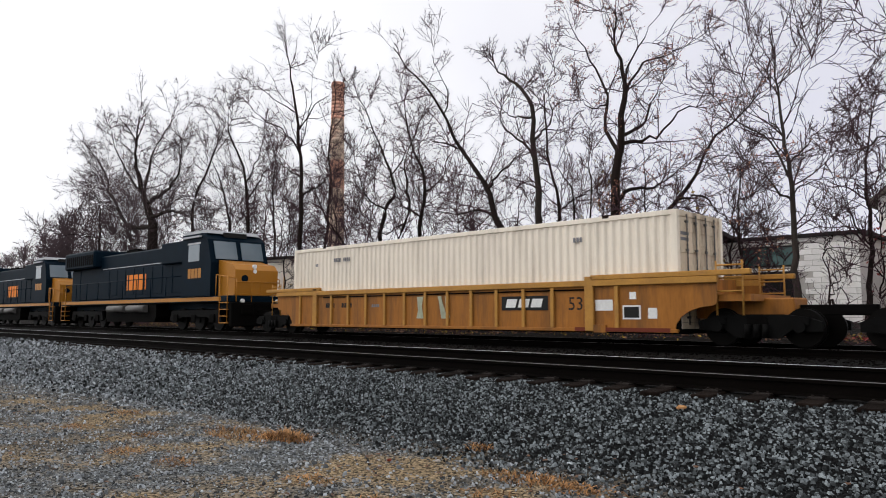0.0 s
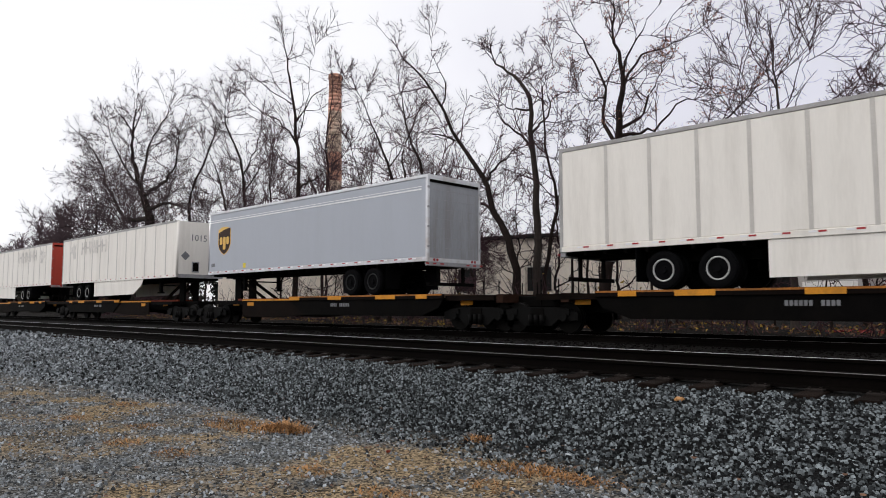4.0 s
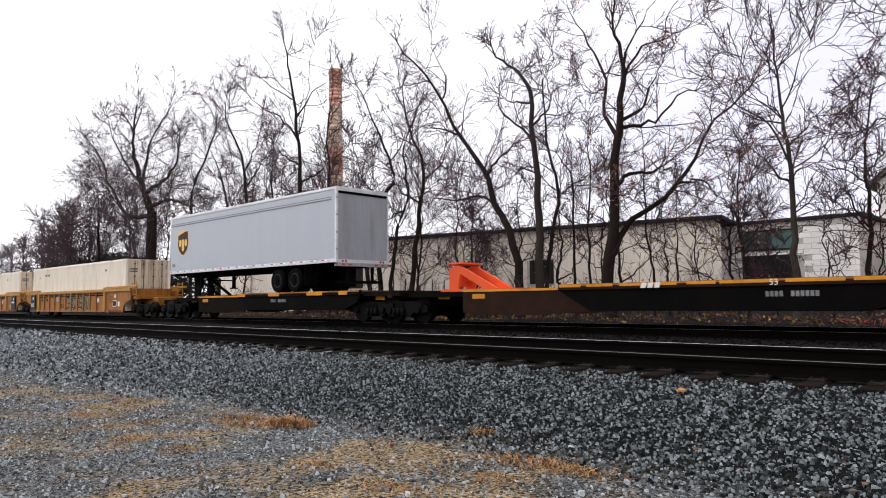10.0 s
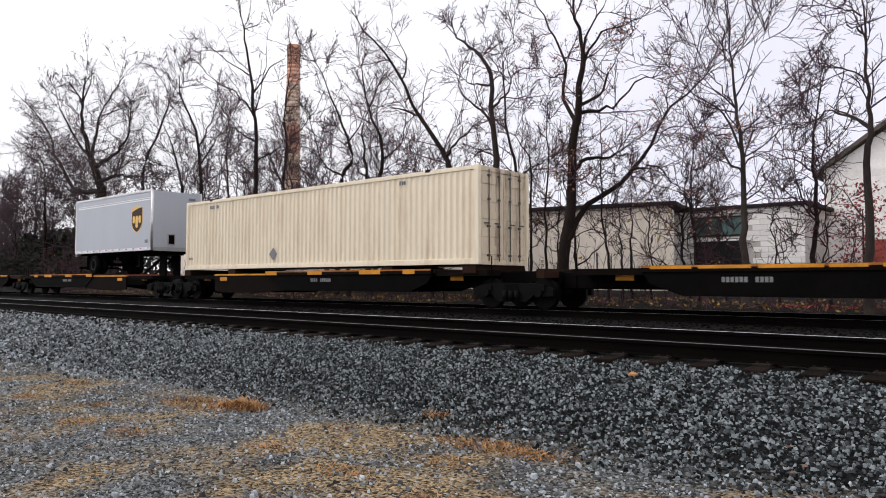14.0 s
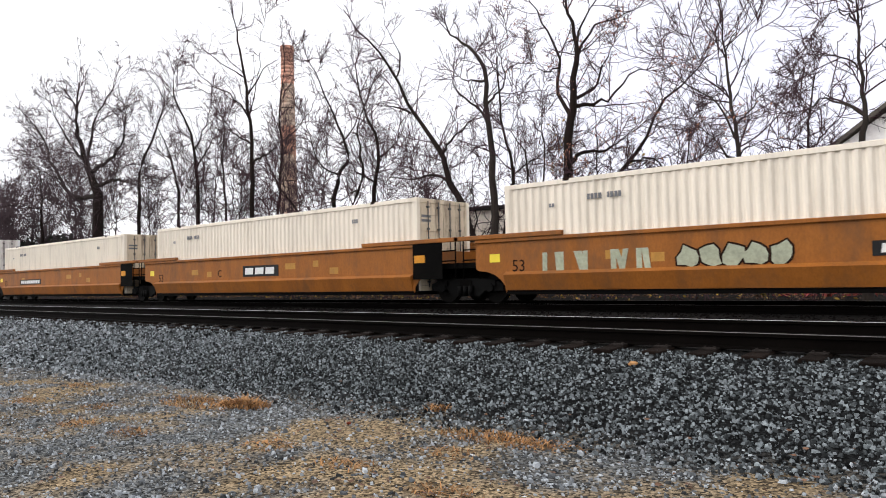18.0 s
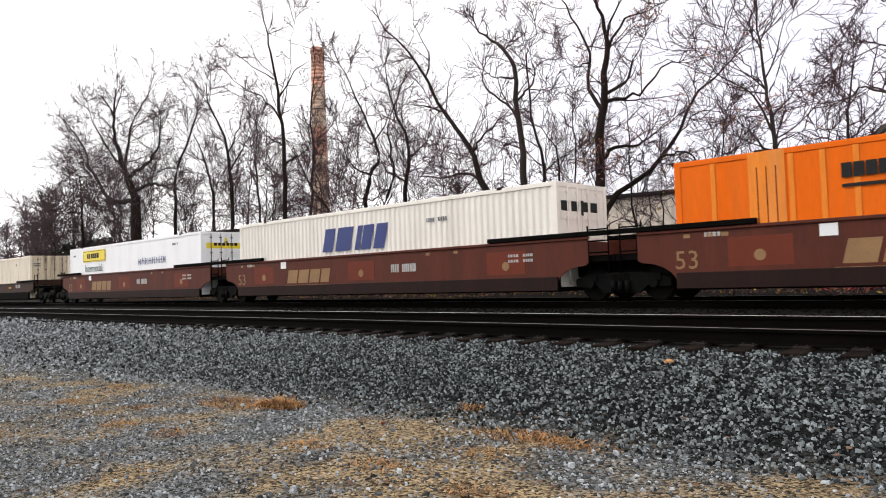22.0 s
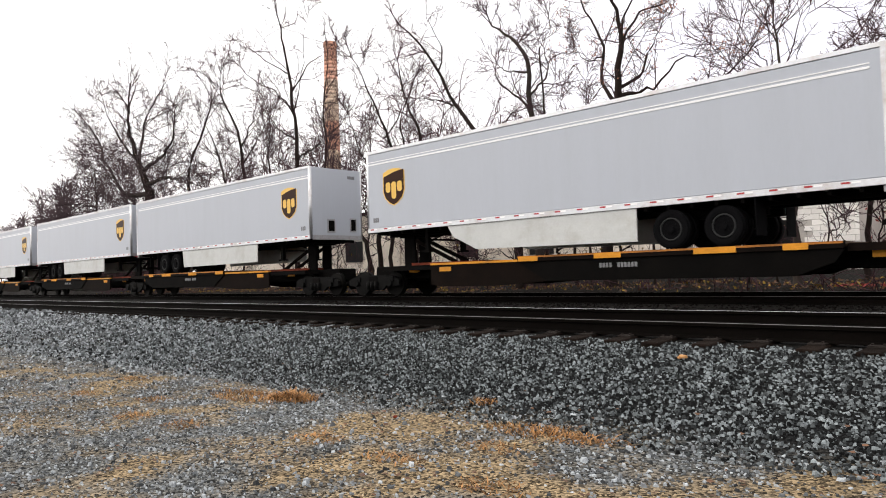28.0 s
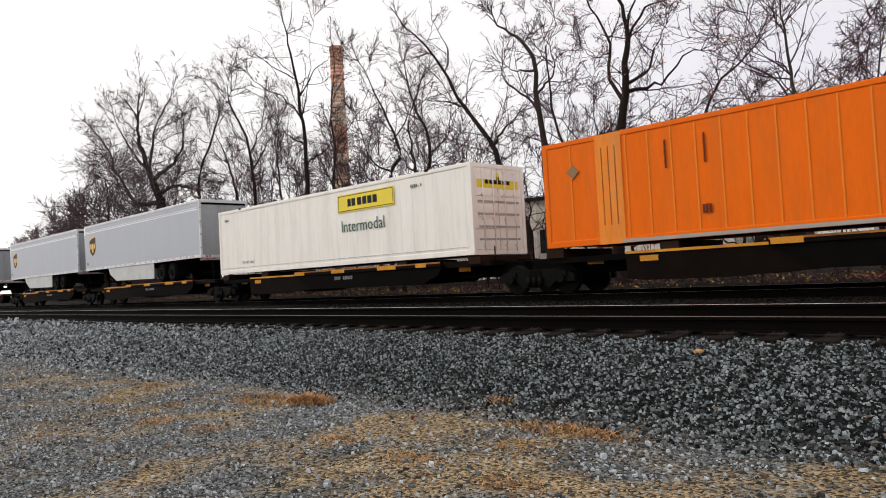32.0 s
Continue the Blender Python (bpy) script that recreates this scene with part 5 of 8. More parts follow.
def build_brush():
    """The tangle of bare shrubs, leaves and litter between the train and the hall."""
    rng = np.random.default_rng(77)
    for i in range(54):
        x = -2 - 60 * (i + rng.random()) / 40 if i < 40 else -60 - 4.5 * (i - 40)
        y = rng.uniform(22.5, 26.5) + max(0, i - 39) * 0.8
        n = 8
        grown = 1.0 if i < 40 else 2.1
        base = np.column_stack([x + rng.normal(0, 0.5 * grown ** 2, n), y + rng.normal(0, 0.3, n), np.zeros(n)])
        g = height_at(x, y) - 0.05
        d = rng.normal(size=(n, 3)) * 0.5 + (0, 0, 1)
        d /= np.linalg.norm(d, axis=1, keepdims=True)
        off = np.array((x, y, 0))
        p1 = run_paths(base - off, d, rng.uniform(1.2, 3.0, n) * grown, np.full(n, 0.018) * grown, np.full(n, 0.008) * grown, 6, 0.16, 0.0, rng)
        p2 = shoots(*p1, 5, 0.2, (25, 60), 0.5, rng, 4, 0.2, 0.0, 0.7, 0.007 * grown)
        p3 = shoots(*p2, 2, 0.2, (25, 60), 0.5, rng, 3, 0.2, 0.0, 0.7, 0.006 * grown)
        root = thing("bare_shrub", "tangled bare shrub beside the line", "shrub", "shrubs beside the line")
        root.location = (x, y, g)
        tagged(tube_mesh("thicket", [(*p1, 4), (*p2, 3), (*p3, 3)], M_TWIG, root), "tangle of thin bare stems", kind="stuff")
        if i % 4 == 1 or (-18 < x < -12):
            leaf_cloud("foliage", p3[0][:, -1][rng.random(len(p3[0])) < 0.28], 0.06, M_LEAFYEL if rng.random() < 0.6 else M_LEAFBROWN, root, rng)
    n = 4000
    p = np.column_stack([rng.uniform(-60, 2, n), rng.uniform(23.2, 27, n), np.zeros(n)])
    p[:, 2] = [height_at(x, y) + 0.03 for x, y in p[:, :2]]
    for mat, lo, hi, label in ((M_LEAFBROWN, 0, 2800, "brown leaf litter beyond the tracks"), (M_LEAFYEL, 2800, 3700, "yellow leaf litter beyond the tracks"), (M_LEAFRED, 3700, 4000, "red leaf litter beyond the tracks")):
        ob = leaf_cloud("leaf_litter", p[lo:hi] if mat is not M_LEAFRED else np.column_stack([rng.uniform(-7, -1, 300), rng.uniform(23.4, 25.4, 300), np.full(300, 0.0)]), 0.07, mat, None, rng)
        tagged(ob, label, "leaves", kind="stuff")
    # dark evergreen undergrowth low in the far wood
    for i, (x, y, h) in enumerate(((-80, 28, 3.4), (-92, 30, 3.6), (-72.5, 31, 3.4), (-104, 33, 4.5), (-86, 34, 6.5), (-95, 36, 7.2), (-101, 38, 6.6), (-112, 38, 7.0), (-122, 40, 6.4), (-140, 44, 7.5), (-160, 48, 7.0), (-185, 52, 8.0), (-64, 35, 4.0), (-77, 36, 5.2))):
        root = thing("evergreen_bush", "dark evergreen bush at the edge of the wood", "bush")
        root.location = (x, y, height_at(x, y))
        part("trunk", rod(B(), (0, 0, 0), (0, 0, h * 0.8), 0.12, 6, 0.02), M_BARK, root)
        k = int(10 + h * 3)
        mid = np.column_stack([rng.normal(0, h * 0.35, k), rng.normal(0, h * 0.3, k), rng.uniform(0.15, 0.9, k) ** 1.3 * h])
        leaf_cloud("crown", (mid[:, None] + rng.normal(0, h * 0.085, (k, 90, 3))).reshape(-1, 3), 0.045 * h, M_EVERGREEN, root, rng)
    # leafy red creeper by the house
    root = thing("red_bush", "red-leaved autumn bush by the house", "bush")
    root.location = (-5.6, 30, height_at(-5.6, 30))
    part("trunk", rod(B(), (0, 0, 0), (0, 0, 3.2), 0.06, 6, 0.02), M_BARK, root)
    m = 1000
    leaf_cloud("crown", np.column_stack([rng.normal(0, 0.6, m), rng.normal(0, 0.4, m), rng.uniform(0.4, 4.2, m)]), 0.07, M_LEAFRED, root, rng)


build_brush()

# ---- the train ----
YT = 17.55  # middle of its track
MOVING = []  # thing, place along the line at the start, height, turn


def moves(ob, s, z=0.0, turn=0):
    ob.matrix_basis = pose(s, YT, z, 0, 0, turn)
    MOVING.append((ob, s, z, turn))
    return ob


# -- wheels and trucks, shared by all wagons --
def wheel_mesh():
    bm = B()
    rod(bm, (0, -0.07, 0), (0, 0.06, 0), 0.42, 24)
    rod(bm, (0, 0.06, 0), (0, 0.09, 0), 0.45, 24)
    rod(bm, (0, -0.12, 0), (0, -0.07, 0), 0.13, 12)
    return bm


def frame_outline():
    return [(-1.35, 0.36), (-1.35, 0.56), (-1.05, 0.66), (-0.55, 0.72), (0.55, 0.72), (1.05, 0.66), (1.35, 0.56), (1.35, 0.36), (1.05, 0.34),
            (0.75, 0.40), (0.48, 0.19), (-0.48, 0.19), (-0.75, 0.40), (-1.05, 0.34)]


TEMPLATE = {}


def stock(key, build, material):
    if key not in TEMPLATE:
        me = bpy.data.meshes.new(key)
        bm = build()
        bm.to_mesh(me)
        bm.free()
        me.materials.append(material)
        TEMPLATE[key] = me
    return TEMPLATE[key]


def child(name, me, parent, m=None, label=""):
    ob = new(name, me)
    ob.parent = parent
    if m is not None:
        ob.matrix_basis = m
    return tagged(ob, label)


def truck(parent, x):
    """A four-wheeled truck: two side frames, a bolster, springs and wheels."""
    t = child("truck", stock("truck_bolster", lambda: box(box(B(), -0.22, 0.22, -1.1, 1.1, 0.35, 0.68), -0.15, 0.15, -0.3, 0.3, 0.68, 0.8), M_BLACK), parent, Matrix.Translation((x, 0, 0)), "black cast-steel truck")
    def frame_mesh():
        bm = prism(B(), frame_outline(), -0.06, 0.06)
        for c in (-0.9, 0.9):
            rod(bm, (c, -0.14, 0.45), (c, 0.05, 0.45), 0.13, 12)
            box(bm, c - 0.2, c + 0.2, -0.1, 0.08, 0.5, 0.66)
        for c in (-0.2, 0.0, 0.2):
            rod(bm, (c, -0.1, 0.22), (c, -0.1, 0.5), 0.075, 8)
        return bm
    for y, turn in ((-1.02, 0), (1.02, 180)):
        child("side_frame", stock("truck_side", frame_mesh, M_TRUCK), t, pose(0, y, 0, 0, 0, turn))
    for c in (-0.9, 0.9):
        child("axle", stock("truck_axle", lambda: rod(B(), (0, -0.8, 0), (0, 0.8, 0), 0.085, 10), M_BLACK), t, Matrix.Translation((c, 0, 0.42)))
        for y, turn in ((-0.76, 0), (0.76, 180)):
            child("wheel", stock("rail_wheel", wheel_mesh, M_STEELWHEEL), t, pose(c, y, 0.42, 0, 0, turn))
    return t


def coupler(parent, x0, x1, z=0.82):
    bm = box(B(), x0, x1, -0.1, 0.1, z - 0.12, z + 0.12, bevel=0.02)
    part("coupler", bm, M_BLACK, parent)


# -- containers --
def corrugated(x0, x1, z0, z1, y, out, period=0.235, depth=0.042):
    """A corrugated wall along x at y; out is -1 or 1, the side that it faces."""
    n = int(round((x1 - x0) / period))
    p = (x1 - x0) / n
    xs, ys = [x0], [y]
    for i in range(n):
        a = x0 + i * p
        for f, d in ((0.12, 0), (0.36, -depth), (0.64, -depth), (0.88, 0)):
            xs.append(a + f * p)
            ys.append(y + out * d)
    xs.append(x1)
    ys.append(y)
    bm = B()
    lo = [bm.verts.new((a, b, z0)) for a, b in zip(xs, ys)]
    hi = [bm.verts.new((a, b, z1)) for a, b in zip(xs, ys)]
    inner_lo = [bm.verts.new((a, y - out * 0.07, z0)) for a in (x0, x1)]
    for i in range(len(xs) - 1):
        f = (lo[i], lo[i + 1], hi[i + 1], hi[i])
        bm.faces.new(f if out < 0 else f[::-1])
    return bm


def corrugated_end(x, out, z0, z1, w, period=0.3, depth=0.036):
    bm = corrugated(-w, w, z0, z1, 0, -1, period, depth)
    bmesh.ops.transform(bm, matrix=Matrix.Translation((x, 0, 0)) @ Matrix.Rotation(radians(90 * out), 4, "Z"), verts=bm.verts)
    return bm


def container(name, label, paint, end_paint, group, ribs="corrugated", length=16.18, thin_ribs=False):
    H, W, L = 2.90, 1.295, length
    c = thing(name, label, "shipping container", group)
    for out in (-1, 1):
        side = part("side_wall", corrugated(0.16, L - 0.16, 0.17, H - 0.13, out * (W - 0.012), out) if ribs == "corrugated" else
                    box(B(), 0.16, L - 0.16, *sorted((out * (W - 0.07), out * (W - 0.022))), 0.17, H - 0.13), paint, c)
        if ribs == "posts":
            for x in [0.93, L - 0.93] + list(np.arange(2.63, L - 2.5, 0.624)):
                child("rib", stock("container_rib", lambda: box(B(), -0.055, 0.055, -0.009, 0.009, 0, 2.6), M_ORANGE_RIB) if not thin_ribs else stock("container_thin_rib", lambda: box(B(), -0.018, 0.018, -0.009, 0.009, 0, 2.6), M_ORANGE_RIB), side, Matrix.Translation((x, out * (W - 0.013), 0.17)))
            for x in (2.12, L - 2.12):
                post = boxpart("post", c, M_ORANGE_RIB, x - 0.39, x + 0.39, *sorted((out * (W - 0.06), out * (W + 0.006))), 0.0, H - 0.01, label="faded pale orange post")
                for dx in (-0.2, 0.0, 0.2):
                    boxpart("groove", post, M_HITCHOLD, x + dx - 0.012, x + dx + 0.012, *sorted((out * (W + 0.0062), out * (W + 0.0085))), 0.5, H - 0.35)
        if ribs == "smooth":
            for x in np.arange(0.62, L - 0.3, 0.61):
                child("seam", stock("container_seam", lambda: box(B(), -0.012, 0.012, -0.003, 0.003, 0, 2.6), M_COOLWHITE), side, Matrix.Translation((x, out * (W - 0.019), 0.17)))
        boxpart("top_rail", c, paint, 0.13, L - 0.13, *sorted((out * (W - 0.09), out * W)), H - 0.13, H, bevel=0.012)
        boxpart("bottom_rail", c, paint, 0.13, L - 0.13, *sorted((out * (W - 0.1), out * W)), 0.0, 0.17, bevel=0.012)
        for x in (0.0, L - 0.16):
            boxpart("corner_post", c, paint, x, x + 0.16, *sorted((out * (W - 0.14), out * (W + 0.002))), 0.0, H + 0.004, bevel=0.012)
        for x in (1.98, L - 1.98):
            boxpart("lifting_casting", c, M_BROWN, x - 0.1, x + 0.1, *sorted((out * (W - 0.16), out * (W + 0.004))), H - 0.06, H + 0.035, bevel=0.008)
    boxpart("roof", c, paint, 0.05, L - 0.05, -W + 0.09, W - 0.09, H - 0.06, H - 0.02)
    boxpart("floor", c, M_BLACK, 0.05, L - 0.05, -W + 0.1, W - 0.1, 0.04, 0.16)
    part("front_wall", corrugated_end(0.03, -1, 0.12, H - 0.1, W - 0.13), paint, c)
    x = L - 0.04
    for s in (-1, 1):
        y0, y1 = sorted((s * 0.012, s * (W - 0.14)))
        d = boxpart("door", c, end_paint, x - 0.05, x, y0, y1, 0.16, H - 0.14, bevel=0.01)
        bm = B()
        for k in range(5):
            z = 0.3 + k * 0.52
            box(bm, x, x + 0.016, y0 + 0.06, y1 - 0.06, z, z + 0.24, bevel=0.006)
        part("door_panel", bm, end_paint, d)
        for yy in (s * 0.28, s * 0.78):
            bm = rod(B(), (x + 0.045, yy, 0.1), (x + 0.045, yy, H - 0.08), 0.018, 8)
            for z in (0.25, 1.1, 1.9, 2.6):
                box(bm, x, x + 0.06, yy - 0.05, yy + 0.05, z, z + 0.06)
            box(bm, x + 0.03, x + 0.06, yy - 0.02, yy + s * 0.22, 1.2, 1.24) if s > 0 else box(bm, x + 0.03, x + 0.06, yy - 0.22, yy + 0.02, 1.2, 1.24)
            part("locking_rod", bm, end_paint if end_paint is M_WHITE else M_TANK, d)
    boxpart("door_header", c, end_paint, L - 0.14, L - 0.02, -W + 0.14, W - 0.14, H - 0.14, H - 0.005)
    boxpart("door_sill", c, end_paint, L - 0.14, L - 0.02, -W + 0.14, W - 0.14, 0.0, 0.155)
    return c


def code_marks(c, x, z, y, n=9, h=0.13, material=None):
    rng = random.Random(n + int(x * 10))
    part("code_marking", marks(x, z, [rng.uniform(0.05, 0.09) if i != 4 else -0.1 for i in range(n)], h, y, gap=0.35), material or M_INKGREY, c, "small dark code marking")


def cream_box(label, group):
    c = container("shipping_container", label, M_CREAM, M_CREAM_END, group)
    for y in (-1.299, 1.303):
        code_marks(c, 2.6, 2.30, y, 9, 0.14)
        code_marks(c, 1.45, 2.18, y, 2, 0.10)
        code_marks(c, 13.2, 2.28, y, 3, 0.13)
    bm = B()
    for i in range(4):
        box(bm, 16.141, 16.146, -1.05, -0.62, 2.30 - i * 0.14, 2.38 - i * 0.14)
    part("code_marking", bm, M_INKGREY, c)
    return c


def build_containers():
    grp = "cream containers on the train"
    first = cream_box("cream corrugated container with stained doors in a well wagon", grp)
    moves(first, -24.17, 0.37)
    for s in (112.35, 132.0, 151.65, 323.25, 342.68, 362.2, 385.85):
        moves(copy_thing(first, Matrix()), s, 0.37)
    k5 = container("shipping_container", "aged cream container with rusty doors on a flat platform", M_CREAMOLD, M_CREAM_END, grp)
    for y in (-1.299,):
        code_marks(k5, 1.9, 2.52, y, 7, 0.13)
        code_marks(k5, 0.3, 0.42, y, 3, 0.1)
        code_marks(k5, 13.0, 2.55, y, 3, 0.13)
        part("placard", prism(B(), [(6.35, 0.28), (6.6, 0.53), (6.35, 0.78), (6.1, 0.53)], y - 0.004, y), M_INKGREY, k5, "grey diamond placard")
    moves(k5, 262.4, 1.25)
    k6 = container("shipping_container", "dirty white smooth container riding on a flat platform", M_COOLWHITE, M_WHITESTAIN, "", ribs="smooth")
    code_marks(k6, 13.1, 2.45, -1.299, 3, 0.13)
    part("placard", prism(B(), [(6.7, 0.3), (6.93, 0.53), (6.7, 0.76), (6.47, 0.53)], -1.303, -1.299), M_INKGREY, k6, "grey diamond placard")
    moves(k6, 301.95, 1.25)

    def white_box(label, sign_x, sign_z, word_x, word_z, paint=M_WHITE, ribs="smooth"):
        c = container("shipping_container", label, paint, paint, "", ribs=ribs)
        for z0, dz in ((sign_z, 0.66),):
            s = boxpart("sign_panel", c, M_SIGNYEL, sign_x, sign_x + 3.25, -1.304, -1.298, z0, z0 + dz, label="yellow sign panel")
            part("border", box(box(box(box(B(), sign_x + 0.05, sign_x + 3.2, -1.307, -1.305, z0 + 0.04, z0 + 0.065), sign_x + 0.05, sign_x + 3.2, -1.307, -1.305, z0 + dz - 0.065, z0 + dz - 0.04),
                                   sign_x + 0.05, sign_x + 0.075, -1.307, -1.305, z0 + 0.066, z0 + dz - 0.066), sign_x + 3.175, sign_x + 3.2, -1.307, -1.305, z0 + 0.066, z0 + dz - 0.066), M_INK, s)
            part("wordmark", marks(sign_x + 0.62, z0 + 0.2, [0.2, 0.22, -0.06, 0.24, 0.24, 0.24, 0.24], 0.28, -1.305, gap=0.22), M_INK, s, "black bars")
        lettering("Intermodal", 0.62, M_GREENINK, c, on_side(word_x, word_z, -1.300) @ Matrix.Diagonal((0.93, 1.0, 1, 1)), "dark green word on the side")
        e = boxpart("sign_panel", c, M_SIGNYEL, 16.143, 16.149, -1.0, 1.0, 2.12, 2.62, label="yellow sign panel on the doors")
        bm = B()
        for k in range(6):
            box(bm, 16.150, 16.154, -0.62 + k * 0.21, -0.46 + k * 0.21, 2.25, 2.48)
        part("wordmark", bm, M_INK, e)
        code_marks(c, 13.4, 2.42, -1.299, 6, 0.1)
        code_marks(c, 0.6, 2.4, -1.299, 4, 0.1)
        return c

    k11 = white_box("clean white container with yellow sign and green word", 2.1, 2.02, 2.35, 1.45, M_CLEANWHITE, "plain")
    bm = B()
    for i, (w, h) in enumerate(((0.26, 0.3), (0.3, 0.34), (0.25, 0.3), (0.3, 0.3), (0.26, 0.34), (0.3, 0.3), (0.3, 0.34), (0.24, 0.3))):
        x = 9.6 + i * 0.40
        prism(bm, [(x, 1.62), (x + 0.05, 1.62), (x + 0.1, 1.62 + h), (x + 0.05, 1.62 + h)], -1.303, -1.299)
        prism(bm, [(x, 1.62 + h * 0.5), (x + w, 1.60 + h * 0.5), (x + w, 1.65 + h * 0.5), (x, 1.65 + h * 0.5)], -1.304, -1.300)
        prism(bm, [(x + w - 0.05, 1.60), (x + w, 1.60), (x + w, 1.62 + h), (x + w - 0.05, 1.62 + h)], -1.303, -1.299)
    part("graffiti", bm, M_BLUE, k11, "dark scrawled graffiti bars")
    moves(k11, 409.5, 0.37)
    k14 = white_box("white container with yellow sign and green word on a platform", 9.3, 1.95, 9.45, 1.22)
    bm = B()
    for z in (0.45, 0.85, 1.25, 1.65):
        box(bm, 16.142, 16.16, -1.0, 1.0, z, z + 0.07)
    part("door_panel", bm, M_INKPALE, k14)
    lettering("TOP LIFT ONLY", 0.155, M_INKGREY, k14, on_side(2.03, 0.42, -1.300), "small grey words low on the side")
    boxpart("rail_joint", k14, M_INKPALE, 0.2, 15.98, -1.3005, -1.296, 0.25, 0.265, label="dark joint above the bottom rail")
    moves(k14, 629.7, 1.27)

    k12 = container("shipping_container", "off-white corrugated container with dark blue slanted decal", M_WHITE, M_WHITE, "")
    part("wordmark", marks(5.75, 1.46, [0.58, 0.86, 0.26, 0.52, 0.56], 0.84, -1.299, slant=0.28, gap=0.28), M_BLUE, k12, "dark blue slanted bars")
    bm = B()
    for k in range(4):
        prism(bm, [(16.146, 0)] * 0 or [(16.146, 2.0), (16.152, 2.0), (16.152, 2.42), (16.146, 2.42)], -1.05 + k * 0.5, -0.68 + k * 0.5)
    part("wordmark", bm, M_INK, k12, "black bars on the doors")
    code_marks(k12, 11.2, 2.15, -1.299, 9, 0.13)
    moves(k12, 429.03, 0.37)

    k13 = container("shipping_container", "bright orange ribbed container with faded posts", M_ORANGE, M_ORANGE, "orange containers on the train", ribs="posts")
    part("wordmark", marks(3.6, 2.12, [0.2] * 9, 0.3, -1.306, gap=0.12), M_INK, k13, "black bars")
    boxpart("underline", k13, M_INK, 3.6, 5.5, -1.31, -1.306, 1.92, 1.99)
    code_marks(k13, 9.2, 2.0, -1.306, 4, 0.3)
    boxpart("sign_panel", k13, M_INK, 16.14, 16.15, -0.7, 0.85, 2.0, 2.35)
    moves(k13, 448.58, 0.37)
    k15 = container("shipping_container", "bright orange ribbed container riding on a flat platform", M_ORANGE, M_ORANGE, "orange containers on the train", ribs="posts", thin_ribs=True)
    part("placard", prism(B(), [(1.0, 1.83), (1.2, 2.03), (1.0, 2.23), (0.8, 2.03)], -1.312, -1.306), M_GOLDINK, k15, "grey diamond placard")
    code_marks(k15, 4.6, 0.55, -1.306, 3, 0.22, M_HITCHOLD)
    for x in (3.7, 4.7):
        part("code_marking", marks(x, 1.75, [0.05], 0.7, -1.3), M_HITCHOLD, k15, "faded upright marking")
    boxpart("bottom_strip", k15, M_TAN, 2.4, 14.0, -1.302, -1.296, 0.01, 0.10, label="pale worn bottom edge")
    moves(k15, 648.65, 1.27)


build_containers()


# -- well wagons --
def arch(x0, x1, z0, z1, r, left, right, n=5):
    """Outline of a well side, its lower corners cut by quarter arches over the wheels."""
    pts = []
    if left:
        pts += [(x0 - 1.05, z1), (x0 - 1.05, 0.98)]
        for i in range(n + 1):
            a = math.pi / 2 * i / n
            pts.append((x0 - 0.95 + 0.95 * math.sin(a), 0.30 + 0.62 * math.cos(a)))
    pts += [(x0, z0), (x1, z0)]
    for i in range(n + 1):
        a = math.pi / 2 * (1 - i / n)
        pts.append((x1 + 0.95 - 0.95 * math.sin(a), 0.30 + 0.62 * math.cos(a)))
    pts += [(x1 + 1.05, 0.98), (x1 + 1.05, z1)]
    return pts


